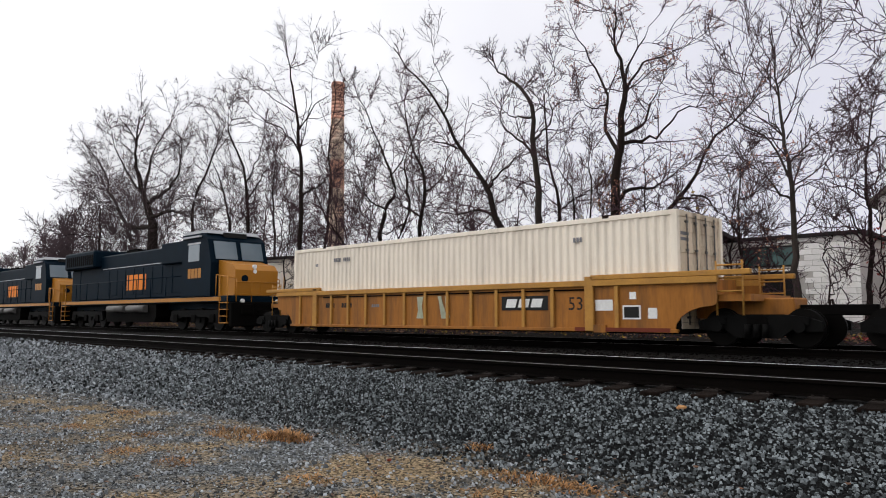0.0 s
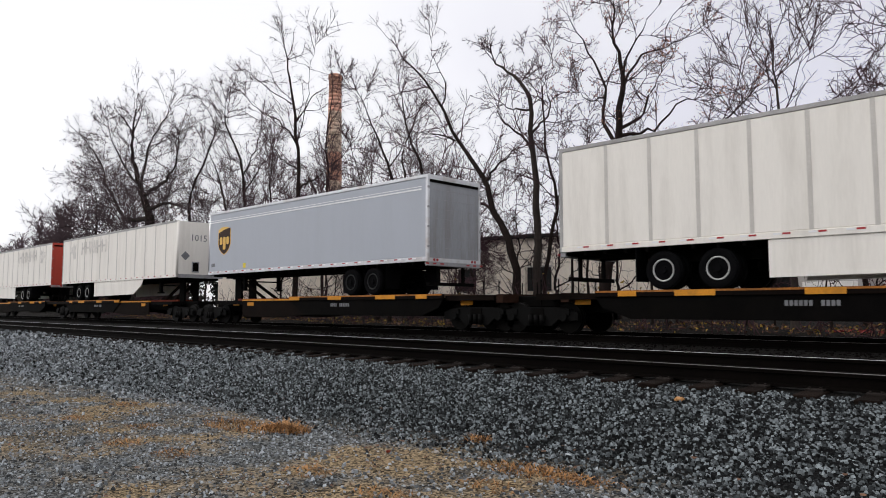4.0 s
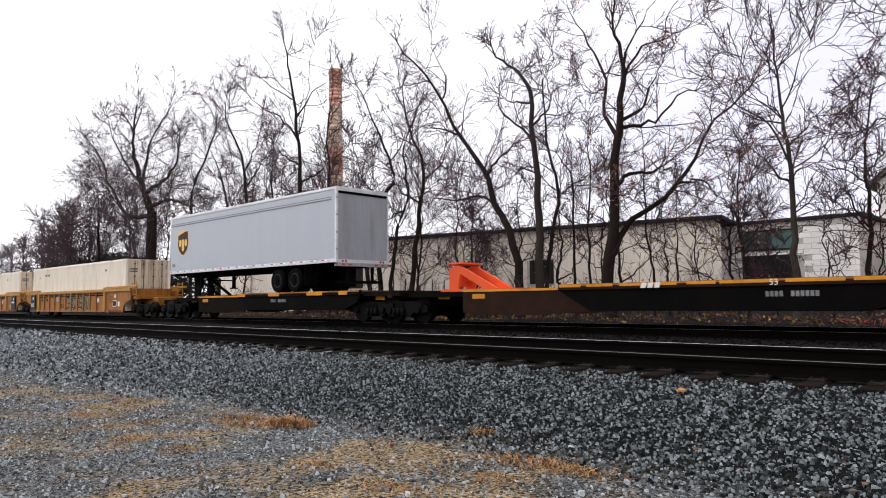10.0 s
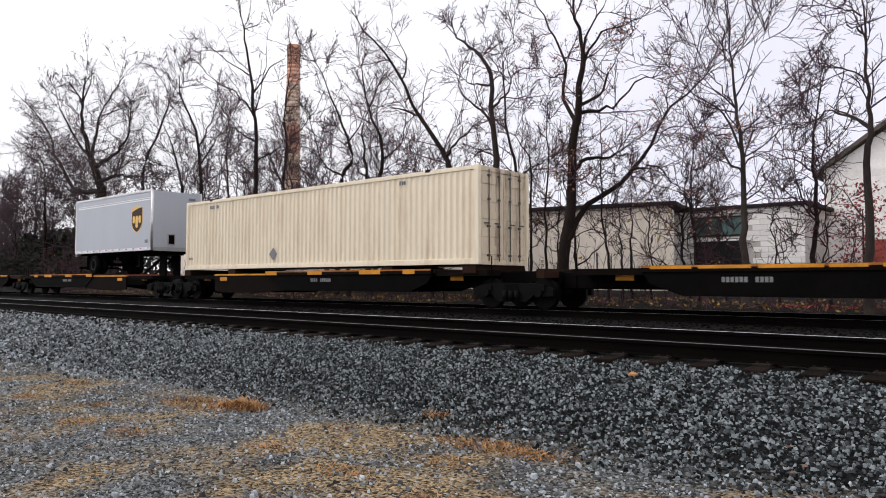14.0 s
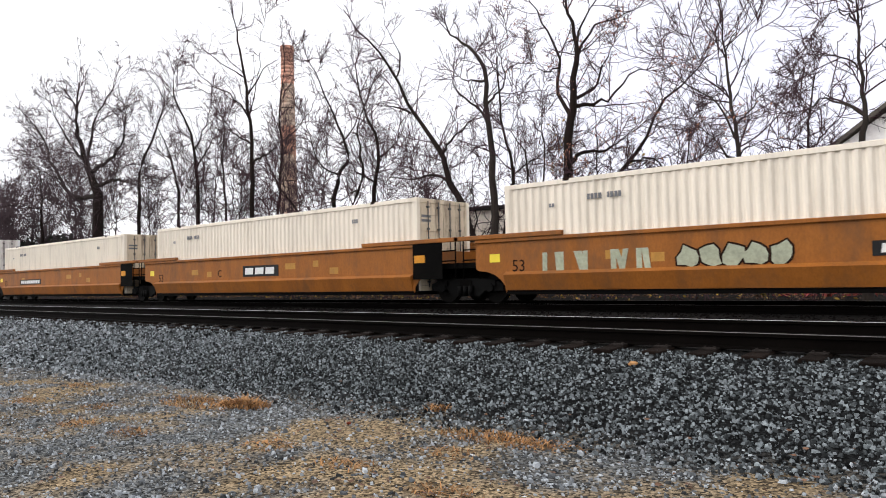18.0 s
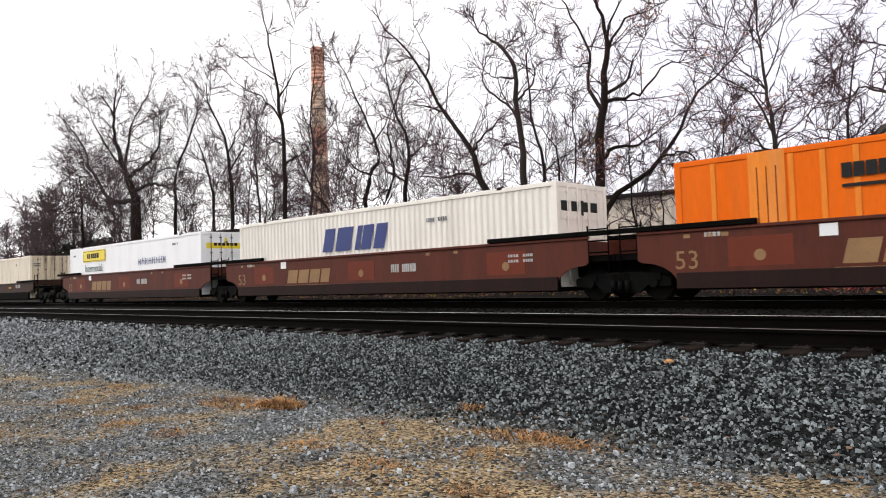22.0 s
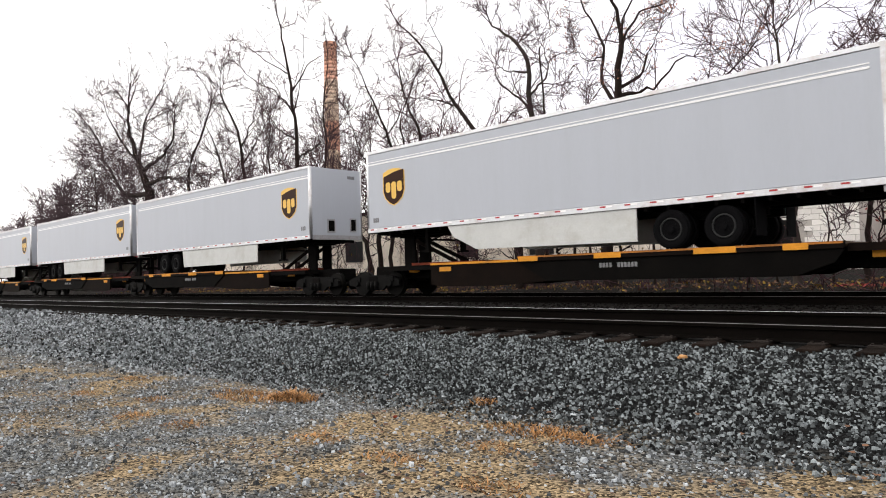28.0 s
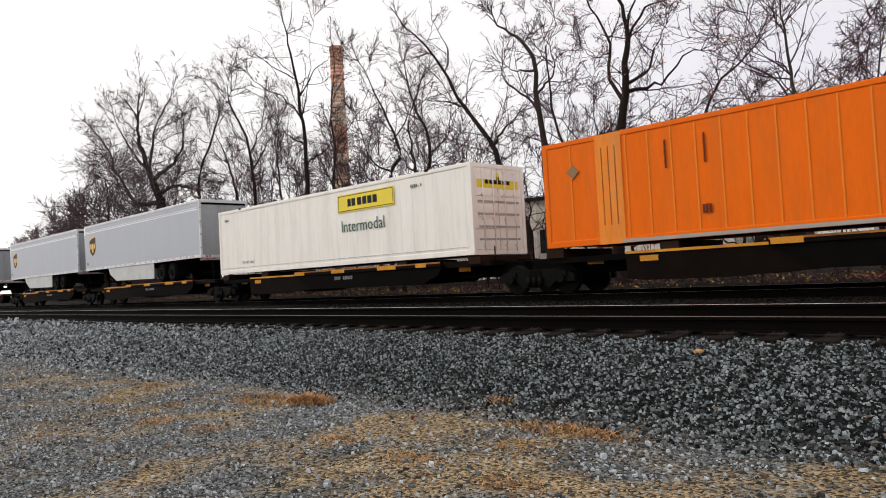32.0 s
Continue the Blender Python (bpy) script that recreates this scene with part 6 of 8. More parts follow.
def well_unit(name, label, group, kind, first=True, last=True, number="", extra=None):
    w = thing(name, label, "well wagon", group)
    paint, rib = {"yellow": (M_YELLOW, M_YELLOW_RIB), "orange": (M_WELLORANGE, M_WELLORANGE), "maroon": (M_MAROON, M_MAROON), "dark": (M_DARKWELL, M_BLACK)}[kind]
    top = {"yellow": 1.61, "orange": 1.80, "maroon": 1.68, "dark": 1.45}[kind]
    low = {"yellow": 0.32, "orange": 0.37, "maroon": 0.30, "dark": 0.34}[kind]
    L = 16.18
    for out in (-1, 1):
        y0, y1 = sorted((out * 1.345, out * 1.375))
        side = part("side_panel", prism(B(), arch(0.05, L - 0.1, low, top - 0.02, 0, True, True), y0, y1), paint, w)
        if kind == "yellow":
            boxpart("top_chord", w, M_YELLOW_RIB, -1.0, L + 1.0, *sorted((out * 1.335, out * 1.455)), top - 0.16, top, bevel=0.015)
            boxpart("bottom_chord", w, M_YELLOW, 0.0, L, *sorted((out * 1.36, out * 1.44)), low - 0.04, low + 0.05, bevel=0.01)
            joint = not (first and last)
            pitch, wide = (1.05, 0.08) if joint else (0.995, 0.055)
            for i in range(16):
                x = (0.72 if joint else 0.62) + i * pitch
                if i in (1, 13, 15) or (joint and i in (12, 14)):
                    continue
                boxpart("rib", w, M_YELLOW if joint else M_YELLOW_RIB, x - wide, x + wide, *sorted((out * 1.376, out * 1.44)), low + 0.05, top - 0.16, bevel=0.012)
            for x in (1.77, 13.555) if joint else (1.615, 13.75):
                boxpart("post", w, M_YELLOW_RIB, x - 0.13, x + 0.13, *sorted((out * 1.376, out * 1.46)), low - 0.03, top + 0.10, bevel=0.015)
            boxpart("jacking_pad", w, M_YELLOW, L - 2.3, L - 1.95, *sorted((out * 1.376, out * 1.45)), low - 0.06, low + 0.14)
            # thin black bars that draw the shadow lines below the top chord
            rail = rod(B(), (2.1, out * 1.40, top - 0.24), (13.6, out * 1.40, top - 0.24), 0.02, 6)
            part("pipe", rail, M_BLACK, w)
            if joint:
                part("pipe", rod(B(), (1.9, out * 1.395, top - 0.34), (13.5, out * 1.395, top - 0.34), 0.026, 6), M_BLACK, w)
        elif kind == "orange":
            boxpart("top_chord", w, paint, -1.0, L + 1.0, *sorted((out * 1.335, out * 1.43)), top - 0.10, top, bevel=0.015)
            part("skirt_panel", extrude_x(B(), [(out * 1.376, 0.88), (out * 1.52, 0.80), (out * 1.385, low + 0.02), (out * 1.376, low + 0.02)], 0.05, L - 0.15), paint, w, "folded lower panel")
        else:
            boxpart("top_chord", w, paint, -1.0, L + 1.0, *sorted((out * 1.335, out * 1.42)), top - 0.08, top, bevel=0.015)
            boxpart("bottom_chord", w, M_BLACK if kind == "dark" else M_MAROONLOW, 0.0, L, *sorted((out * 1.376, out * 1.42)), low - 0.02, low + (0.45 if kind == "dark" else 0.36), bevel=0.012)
        for a, b in ((-1.75, 1.9), (13.8, L + 1.75)):
            boxpart("end_ledge", w, M_YELLOW_RIB if kind == "yellow" else paint if kind == "orange" else M_BLACK, a, b, *sorted((out * 1.33, out * 1.46)), top + 0.002, top + 0.13, bevel=0.015)
    # black sheets added to stand for the darkness behind the wheel arches
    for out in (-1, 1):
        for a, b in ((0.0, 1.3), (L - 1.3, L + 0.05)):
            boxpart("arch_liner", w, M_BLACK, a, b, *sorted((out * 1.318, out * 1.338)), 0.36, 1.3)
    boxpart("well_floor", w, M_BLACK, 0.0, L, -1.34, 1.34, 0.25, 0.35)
    for x0, x1, do in ((-3.0, -0.02, True), (L + 0.02, L + 3.0, True)):
        inner, outer = (x1, x0) if x0 < 0 else (x0, x1)
        sgn = -1 if x0 < 0 else 1
        endp = part("end_platform", box(box(B(), *sorted((inner, inner + sgn * 1.65)), -1.25, 1.25, 1.02, 1.18), *sorted((inner, inner + sgn * 2.3)), -0.45, 0.45, 0.62, 1.1, bevel=0.03), M_YELLOW if kind == "yellow" else M_BLACK, w)
        iron = M_YELLOW_RIB if kind == "yellow" else M_BLACK
        for y in (-1.30, 1.30):
            stile = None
            for x in (0.9, 1.5):
                stile = child("ladder_stile", stock("ladder_stile_" + iron.name, lambda: rod(B(), (0, 0, 0.7), (0, 0, 1.95), 0.022, 6), iron), w, Matrix.Translation((inner + sgn * x, y, 0)))
            for z in (1.25, 1.55, 1.85):
                child("rung", stock("ladder_rung_" + iron.name, lambda: rod(B(), (-0.3, 0, 0), (0.3, 0, 0), 0.02, 6), iron), stile, Matrix.Translation((-sgn * 0.3, 0, z)))
        bm = box(B(), *sorted((inner + sgn * 0.3, inner + sgn * 0.36)), -1.15, 1.15, 1.2, 1.6)
        part("end_sheet", bm, paint if kind != "yellow" else M_YELLOW, w)
    if first:
        truck(w, -1.72)
        coupler(w, -3.9, -1.9)
        part("brake_wheel", rod(rod(B(), (-2.3, 0.5, 1.75), (-2.25, 0.5, 1.75), 0.26, 14), (-2.6, 0.5, 1.75), (-2.2, 0.5, 1.75), 0.04, 6), M_BLACK, w)
    truck(w, L + 1.72)
    if last:
        coupler(w, L + 1.9, L + 3.9)
    if kind == "yellow":
        lettering("53", 0.50, M_INK, w, on_side(13.05 if first and last else 14.15, 0.84, -1.377), "black number on the side")
        for a, b, c, d in ((13.9, 14.42, 0.82, 1.10) if first and last else (12.3, 12.62, 0.86, 1.12), (14.70, 15.20, 0.60, 0.95), (15.40, 15.64, 0.62, 0.88), (14.9, 15.08, 1.1, 1.28)):
            boxpart("placard", w, M_WHITEINK, a, b, -1.382, -1.376, c, d, label="white stencilled panel")
        boxpart("placard_ink", w, M_INK, 14.74, 15.16, -1.386, -1.383, 0.64, 0.91)
        code_marks(w, 2.25, 0.98, -1.378, 6, 0.17, M_INK)
        code_marks(w, 3.2, 0.98, -1.378, 6, 0.17, M_INK)
        code_marks(w, 4.9, 0.98, -1.378, 4, 0.1, M_INKGREY)
        boxpart("dark_red_strip", w, M_REDPATCH, 13.3, 16.0, -1.446, -1.441, low - 0.03, low + 0.07)
    elif kind == "maroon":
        for x in (1.23, 7.3, 13.7):
            boxpart("repaint_patch", w, M_REDPATCH, x, x + 1.4, -1.380, -1.376, 0.76, 1.42, label="brighter red repaint patch")
            part("round_mark", rod(B(), (x + 0.7, -1.384, 1.0), (x + 0.7, -1.380, 1.0), 0.13, 12), M_GOLDINK, w)
        lettering("53", 0.62, M_GOLDINK, w, on_side(-0.05, 0.74, -1.377), "dull gold number on the side")
        part("wordmark", marks(3.55, 0.74, [0.62, 0.62, 0.6, 0.5], 0.5, -1.377, slant=0.25, gap=0.15), M_GOLDINK, w, "dull gold slanted bars")
        boxpart("underline", w, M_GOLDINK, 3.4, 6.2, -1.381, -1.377, 0.62, 0.67)
        code_marks(w, 9.55, 0.98, -1.377, 12, 0.26, M_INKPALE)
        code_marks(w, 14.5, 1.25, -1.377, 9, 0.08, M_INKPALE)
        code_marks(w, 14.5, 1.1, -1.377, 9, 0.08, M_INKPALE)
        code_marks(w, 0.7, 1.47, -1.377, 4, 0.1, M_INKPALE)
        for x in (0.2, 0.75, 1.1, 11.2, 12.4):
            boxpart("reflector", w, M_GOLDINK, x, x + 0.16, -1.381, -1.3765, 1.46, 1.55)
        boxpart("placard", w, M_TAPEWHITE, 3.15, 3.5, -1.384, -1.378, 1.32, 1.58, label="white square sticker")
    elif kind == "dark":
        for x in (2.2, 6.5, 8.6, 12.0):
            boxpart("reflector", w, M_DECKYEL, x, x + 0.55, -1.425, -1.421, 1.08, 1.2, label="orange-yellow reflector patch")
        code_marks(w, 13.4, 1.1, -1.38, 10, 0.22, M_INKPALE)
    else:
        boxpart("reflector", w, M_SIGNYEL, -0.5, -0.15, -1.382, -1.376, 1.15, 1.38)
        boxpart("end_panel", w, M_BLACK, L - 0.08, L + 1.12, -1.438, -1.432, 0.72, top + 0.001, label="black end panel")
        boxpart("reflector", w, M_DECKYEL, L - 0.02, L + 0.42, -1.444, -1.439, 1.22, 1.45)
        lettering("53", 0.46, M_BROWN, w, on_side(0.25, 0.88, -1.378), "faded dark number on the side")
        for x, z, a in ((3.1, 1.12, 0.5), (4.3, 1.02, 0.34), (9.6, 1.2, 0.6), (12.1, 0.98, 0.45), (11.2, 1.25, 0.3)):
            boxpart("repaint_patch", w, M_YELLOW_RIB, x, x + a, -1.379, -1.3755, z, z + 0.22, label="pale repaint patch")
    if extra:
        extra(w)
    return w


def name_panel(x, z, w, h, n, ink, slant=0.2):
    def add(ob):
        p = boxpart("name_panel", ob, M_INK, x, x + w, -1.384, -1.378, z, z + h, label="black name panel")
        k = (w - 0.3) / n / 1.25
        part("wordmark", marks(x + 0.15, z + h * 0.2, [k] * n, h * 0.6, -1.385, slant=slant, gap=0.25), ink, p, "pale bars")
    return add


def both(*fs):
    def add(ob):
        for f in fs:
            f(ob)
    return add


def scrawl(x, z, n, size, material, seed, edge=None):
    """Bulging spray-painted shapes in a row."""
    def add(ob):
        rng = random.Random(seed)
        for pad, mat, y in ((0.05, edge or M_INK, -1.379), (0.0, material, -1.383)):
            bm = B()
            rng = random.Random(seed)
            for i in range(n):
                cx = x + i * size * 0.85
                pts = []
                for k in range(10):
                    a = k / 10 * 2 * math.pi
                    r = size * 0.5 * rng.uniform(0.65, 1.1) + pad
                    pts.append((cx + r * math.cos(a), z + r * 0.95 * math.sin(a)))
                prism(bm, pts, y - 0.004 - 0.0004 * i, y - 0.0004 * i)
            part("graffiti", bm, mat, ob, "spray-painted graffiti shapes")
    return add


def band(path, half, y0, y1, bm=None):
    """A flat painted stroke of even width along a line in x and z."""
    bm = bm or B()
    n = len(path)
    sides = []
    for i, (px, pz) in enumerate(path):
        ax, az = path[max(i - 1, 0)]
        bx, bz = path[min(i + 1, n - 1)]
        d = math.hypot(bx - ax, bz - az) or 1.0
        sides.append((-(bz - az) / d * half, (bx - ax) / d * half))
    outline = [(p[0] + q[0], p[1] + q[1]) for p, q in zip(path, sides)]
    outline += [(p[0] - q[0], p[1] - q[1]) for p, q in zip(path[::-1], sides[::-1])]
    return prism(bm, outline, y0, y1)


def block_tags(x, z, pitch, size):
    """Four blackletter graffiti shapes, one in each bay: pale edge, dark green fill, pale inner lines."""
    def arc(r, a, b, k=1.0):
        return [(r * k * math.cos(radians(a + (b - a) * i / 10)), r * math.sin(radians(a + (b - a) * i / 10))) for i in range(11)]

    shapes = [
        [[(-0.45, 0.42), (-0.1, 0.46), (0.3, 0.36), (0.36, 0.0), (0.3, -0.3), (-0.05, -0.36), (-0.5, -0.5)], [(0.0, 0.34), (-0.05, 0.0), (0.25, -0.02)]],
        [arc(0.46, 80, 275), arc(0.46, -80, 75), [(0.0, 0.34), (0.0, -0.34)]],
        [[(-0.45, 0.4), (-0.1, 0.3), (0.4, 0.44)], [(-0.3, 0.25), (-0.1, 0.02), (-0.35, -0.36), (0.1, -0.32), (0.45, -0.45)], [(-0.1, 0.02), (0.3, 0.04)]],
        [[(-0.55, 0.48), (-0.3, 0.36), (-0.3, -0.3), (0.0, -0.42), (0.5, -0.4)], [(0.0, 0.4), (0.0, -0.3)], [(0.3, 0.42), (0.3, -0.34)]],
    ]

    def add(ob):
        for i, lines in enumerate(shapes):
            cx = x + i * pitch
            edge, fill, line = B(), B(), B()
            for j, path in enumerate(lines):
                run = [(cx + a * size, z + b * size) for a, b in path]
                e = 0.0006 * j
                band(run, 0.115, -1.380 - e, -1.377 - e, edge)
                band(run, 0.092, -1.3835 - e, -1.3822 - e, fill)
                band([(a + 0.03, b + 0.02) for a, b in run], 0.012, -1.3875 - e, -1.3860 - e, line)
            shape = part("graffiti", edge, M_SPRAY, ob, "spray-painted blackletter shape with pale green edge")
            part("fill", fill, M_SPRAYGREEN, shape, "dark green sprayed fill")
            part("inner_line", line, M_SPRAY, shape)
    return add


def placard_at(x, z, w, h):
    def add(ob):
        boxpart("placard", ob, M_INKPALE, x, x + w, -1.382, -1.376, z, z + h, label="faded pale panel")
    return add


def strokes(x, z, n, size, material, seed):
    """Angular spray-painted strokes."""
    def add(ob):
        rng = random.Random(seed)
        bm = B()
        for i in range(n):
            cx = x + i * size * 1.25
            for k in range(3):
                a, b = rng.uniform(-0.4, 0.4), rng.uniform(-0.4, 0.4)
                w = 0.2 * size
                prism(bm, [(cx + a * size, z - size * 0.5), (cx + a * size + w, z - size * 0.5), (cx + b * size + w, z + size * 0.5), (cx + b * size, z + size * 0.5)], -1.383 - 0.002 * k - 0.0002 * i, -1.379 - 0.002 * k - 0.0002 * i)
        part("graffiti", bm, material, ob, "spray-painted graffiti strokes")
    return add


def black_plate(x, text=""):
    def add(ob):
        boxpart("black_panel", ob, M_INK, x, x + 0.95, -1.452, -1.441, 0.36, 1.42, label="black data panel")
        boxpart("stencil", ob, M_WHITEINK, x + 0.4, x + 0.58, -1.456, -1.453, 1.12, 1.28)
        if text:
            lettering(text, 0.34, M_WHITEINK, ob, on_side(x + 0.08, 0.62, -1.453) @ Matrix.Diagonal((0.9, 1, 1, 1)), "white number on a black panel")
        else:
            part("stencil", marks(x + 0.2, 0.9, [0.1] * 4, 0.12, -1.453), M_WHITEINK, ob)
    return add


def build_wells():
    g1 = "yellow ribbed well wagons"
    lab = "weathered yellow ribbed well wagon"
    moves(well_unit("well_wagon", lab + " with graffiti, behind the locomotives", g1, "yellow", extra=both(name_panel(10.75, 0.84, 1.65, 0.40, 3, M_WHITEINK, 0.3), strokes(7.4, 0.95, 2, 0.7, M_SPRAY, 4))), -24.17)
    moves(well_unit("well_wagon", lab + " with black data panel", g1, "yellow", last=False, extra=both(name_panel(2.2, 0.86, 2.0, 0.24, 8, M_WHITEINK, 0), black_plate(15.05))), 112.35)
    def red_letters(ob):
        part("wordmark", marks(8.75, 0.66, [0.62, 0.62, 0.7], 0.56, -1.378, gap=0.35), M_REDINK, ob, "faded red bars")
    moves(well_unit("well_wagon", lab + " with faded red bars", g1, "yellow", first=False, last=False, extra=both(red_letters, black_plate(15.05), black_plate(0.12, "125T"), scrawl(5.6, 0.95, 1, 0.6, M_YELLOW_RIB, 8))), 132.0)
    moves(well_unit("well_wagon", lab + " with green graffiti letters", g1, "yellow", first=False, extra=both(black_plate(0.12, "125T"), block_tags(7.52, 0.86, 1.05, 0.82), placard_at(5.2, 0.95, 0.42, 0.36), strokes(6.4, 1.0, 1, 0.28, M_REDINK, 5), strokes(6.2, 0.66, 2, 0.26, M_INK, 9))), 151.65)
    g2 = "orange smooth-sided well wagons"
    moves(well_unit("well_wagon", "orange-brown smooth-sided well wagon", g2, "orange", last=False, extra=name_panel(2.85, 0.95, 3.2, 0.3, 10, M_WHITEINK, 0.15)), 323.25)
    moves(well_unit("well_wagon", "orange-brown smooth-sided well wagon with black name panel", g2, "orange", first=False, last=False, extra=both(name_panel(6.9, 0.98, 2.3, 0.42, 3, M_WHITEINK, 0.1), lambda ob: lettering("C", 0.42, M_BROWN, ob, on_side(5.1, 1.0, -1.379), "dark letter on the side"))), 342.68)
    moves(well_unit("well_wagon", "orange-brown smooth-sided well wagon with silver graffiti", g2, "orange", first=False,
                    extra=both(strokes(1.5, 1.0, 4, 0.72, M_SPRAY, 2), scrawl(5.2, 1.1, 5, 0.6, M_SPRAY, 9, M_BROWN), name_panel(8.9, 0.98, 3.1, 0.3, 10, M_WHITEINK, 0.15), strokes(12.6, 1.08, 5, 0.62, M_GOLDINK, 21))), 362.2)
    moves(well_unit("well_wagon", "dark maroon and black well wagon with yellow reflectors", "", "dark"), 385.85)
    g3 = "maroon well wagons"
    for i, s in enumerate((409.5, 429.03, 448.58)):
        moves(well_unit("well_wagon", "dirty maroon well wagon with red repaint patches", g3, "maroon", first=i == 0, last=i == 2), s)


build_wells()


# -- platforms of the spine wagons --
def platform(loaded=True, empty_hitch=False, container_load=False, deck_end=15.2, bare=False):
    w = thing("spine_wagon", "black spine wagon platform with yellow deck edge" if loaded else "empty spine wagon platform with a worn yellow deck edge" if bare else "empty rusty spine wagon platform with raised orange hitch", "flat wagon", "spine wagons")
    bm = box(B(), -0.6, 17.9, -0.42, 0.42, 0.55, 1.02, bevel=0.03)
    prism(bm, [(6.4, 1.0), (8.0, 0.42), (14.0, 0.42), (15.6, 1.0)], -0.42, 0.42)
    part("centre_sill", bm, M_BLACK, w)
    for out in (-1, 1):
        part("side_plate", prism(B(), [(3.1, 0.98), (3.1, 0.36), (3.6, 0.30), (5.9, 0.30), (7.7, 0.42), (7.7, 0.98)], *sorted((out * 1.20, out * 1.26))), M_DARKRUST if loaded or bare else M_BROWN, w, "" if loaded else "rust-brown side plate")
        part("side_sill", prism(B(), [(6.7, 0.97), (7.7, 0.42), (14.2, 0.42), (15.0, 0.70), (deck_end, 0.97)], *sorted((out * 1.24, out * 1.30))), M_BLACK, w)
        edge = boxpart("deck_edge", w, M_DARKRUST if loaded or bare else M_BROWN, 6.7, deck_end, *sorted((out * 1.22, out * 1.34)), 0.975, 1.135, bevel=0.012)
        boxpart("edge_line", edge, M_DECKRUST, 6.72, deck_end - 0.02, *sorted((out * 1.3405, out * 1.3435)), 1.085, 1.132, label="worn orange line along the deck edge")
        rng = random.Random(3)
        x = 6.75
        while x < deck_end - 1.0:
            d = rng.uniform(0.5, 1.3)
            boxpart("yellow_patch", edge, M_DECKYEL, x, x + d, *sorted((out * 1.344, out * 1.349)), 0.985 if loaded else 1.05, 1.125, label="chipped yellow edge paint")
            x += d + (rng.uniform(0.9, 2.6) if loaded else rng.uniform(0.02, 0.3))
        for x0 in (3.5, 1.7, 15.6):
            boxpart("reflector", w, M_DECKYEL, x0, x0 + 0.5, *sorted((out * 1.262, out * 1.268)) if x0 > 3 and x0 < 7 else sorted((out * 0.9, out * 0.91)), 0.78, 0.92)
        code = marks(9.4 if loaded else 12.2, 0.74, [0.07] * 4 + [-0.1] + [0.07] * 6, 0.12, 0, gap=0.4)
        bmesh.ops.translate(code, vec=(0, out * 1.302 + (0.002 if out > 0 else -0.002), 0), verts=code.verts)
        part("code_marking", code, M_INKGREY, w, "small dull code marking")
        boxpart("top_flange", w, M_DECKYEL, 3.1, 6.68, *sorted((out * 1.15, out * 1.28)), 0.985, 1.05)
        boxpart("end_arm", w, M_BLACK, 0.6, 3.08, *sorted((out * 0.5, out * 1.2)), 0.85, 1.0)
        boxpart("end_arm", w, M_DARKRUST if loaded or bare else M_BROWN, deck_end + 0.02, 17.2, *sorted((out * 0.5, out * 1.2)), 0.92, 1.08)
    boxpart("deck", w, M_DECK, 6.72, deck_end - 0.02, -1.21, 1.21, 1.03, 1.13, label="worn steel wheel deck")
    if not loaded:
        lettering("53", 0.2, M_WHITEINK, w, on_side(12.3, 0.99, -1.351), "white number on the deck edge")
        part("wordmark", marks(9.2, 0.99, [0.14] * 3, 0.13, -1.351, slant=0.3, gap=0.3), M_WHITEINK, w, "small white bars")
    if bare:
        part("hitch_base", box(B(), 1.4, 4.6, -0.5, 0.5, 1.02, 1.10), M_DARKRUST, w, "folded dark hitch")
    elif not container_load:
        paint = M_HITCH if empty_hitch else M_HITCHOLD
        bm = B()
        if empty_hitch:
            prism(bm, [(1.75, 1.0), (1.75, 1.78), (2.1, 1.90), (2.35, 1.80), (3.75, 1.12), (3.75, 1.02), (3.35, 1.04), (2.25, 1.60), (2.1, 1.0)], -0.45, -0.33)
            prism(bm, [(1.75, 1.0), (1.75, 1.78), (2.1, 1.90), (2.35, 1.80), (3.75, 1.12), (3.75, 1.02), (3.35, 1.04), (2.25, 1.60), (2.1, 1.0)], 0.33, 0.45)
            box(bm, 1.7, 2.35, -0.5, 0.5, 1.90, 1.97, bevel=0.02)
            box(bm, 1.76, 1.86, -0.33, 0.33, 1.2, 1.75)
            part("hitch", bm, paint, w, "raised red-orange trailer hitch")
        else:
            prism(bm, [(0.95, 1.0), (0.95, 2.0), (1.45, 2.0), (1.5, 1.0)], -0.4, -0.3)
            prism(bm, [(0.95, 1.0), (0.95, 2.0), (1.45, 2.0), (1.5, 1.0)], 0.3, 0.4)
            box(bm, 0.75, 1.75, -0.45, 0.45, 2.0, 2.07, bevel=0.02)
            h = part("hitch", bm, M_BLACK, w, "dark trailer hitch post")
            bm = B()
            for y in (-0.3, 0.3):
                rod(bm, (1.4, y, 1.9), (3.3, y, 1.1), 0.07, 8)
            part("strut", bm, M_DARKRUST, h, "dark diagonal strut")
        part("hitch_base", box(B(), 1.4, 4.6, -0.5, 0.5, 1.02, 1.10), paint, w, "red-orange hitch base")
    else:
        for x in (4.3, 13.2, 0.9, 16.6):
            boxpart("pedestal", w, M_BROWN, x - 0.25, x + 0.25, -1.25, 1.25, 1.0, 1.24)
    for y in (-0.95, 0.95):
        part("grab_iron", rod(rod(B(), (16.6, y, 0.5), (16.6, y, 1.5), 0.02, 6), (17.2, y, 0.5), (17.2, y, 1.5), 0.02, 6), M_BLACK, w)
    truck(w, 0.0)
    return w


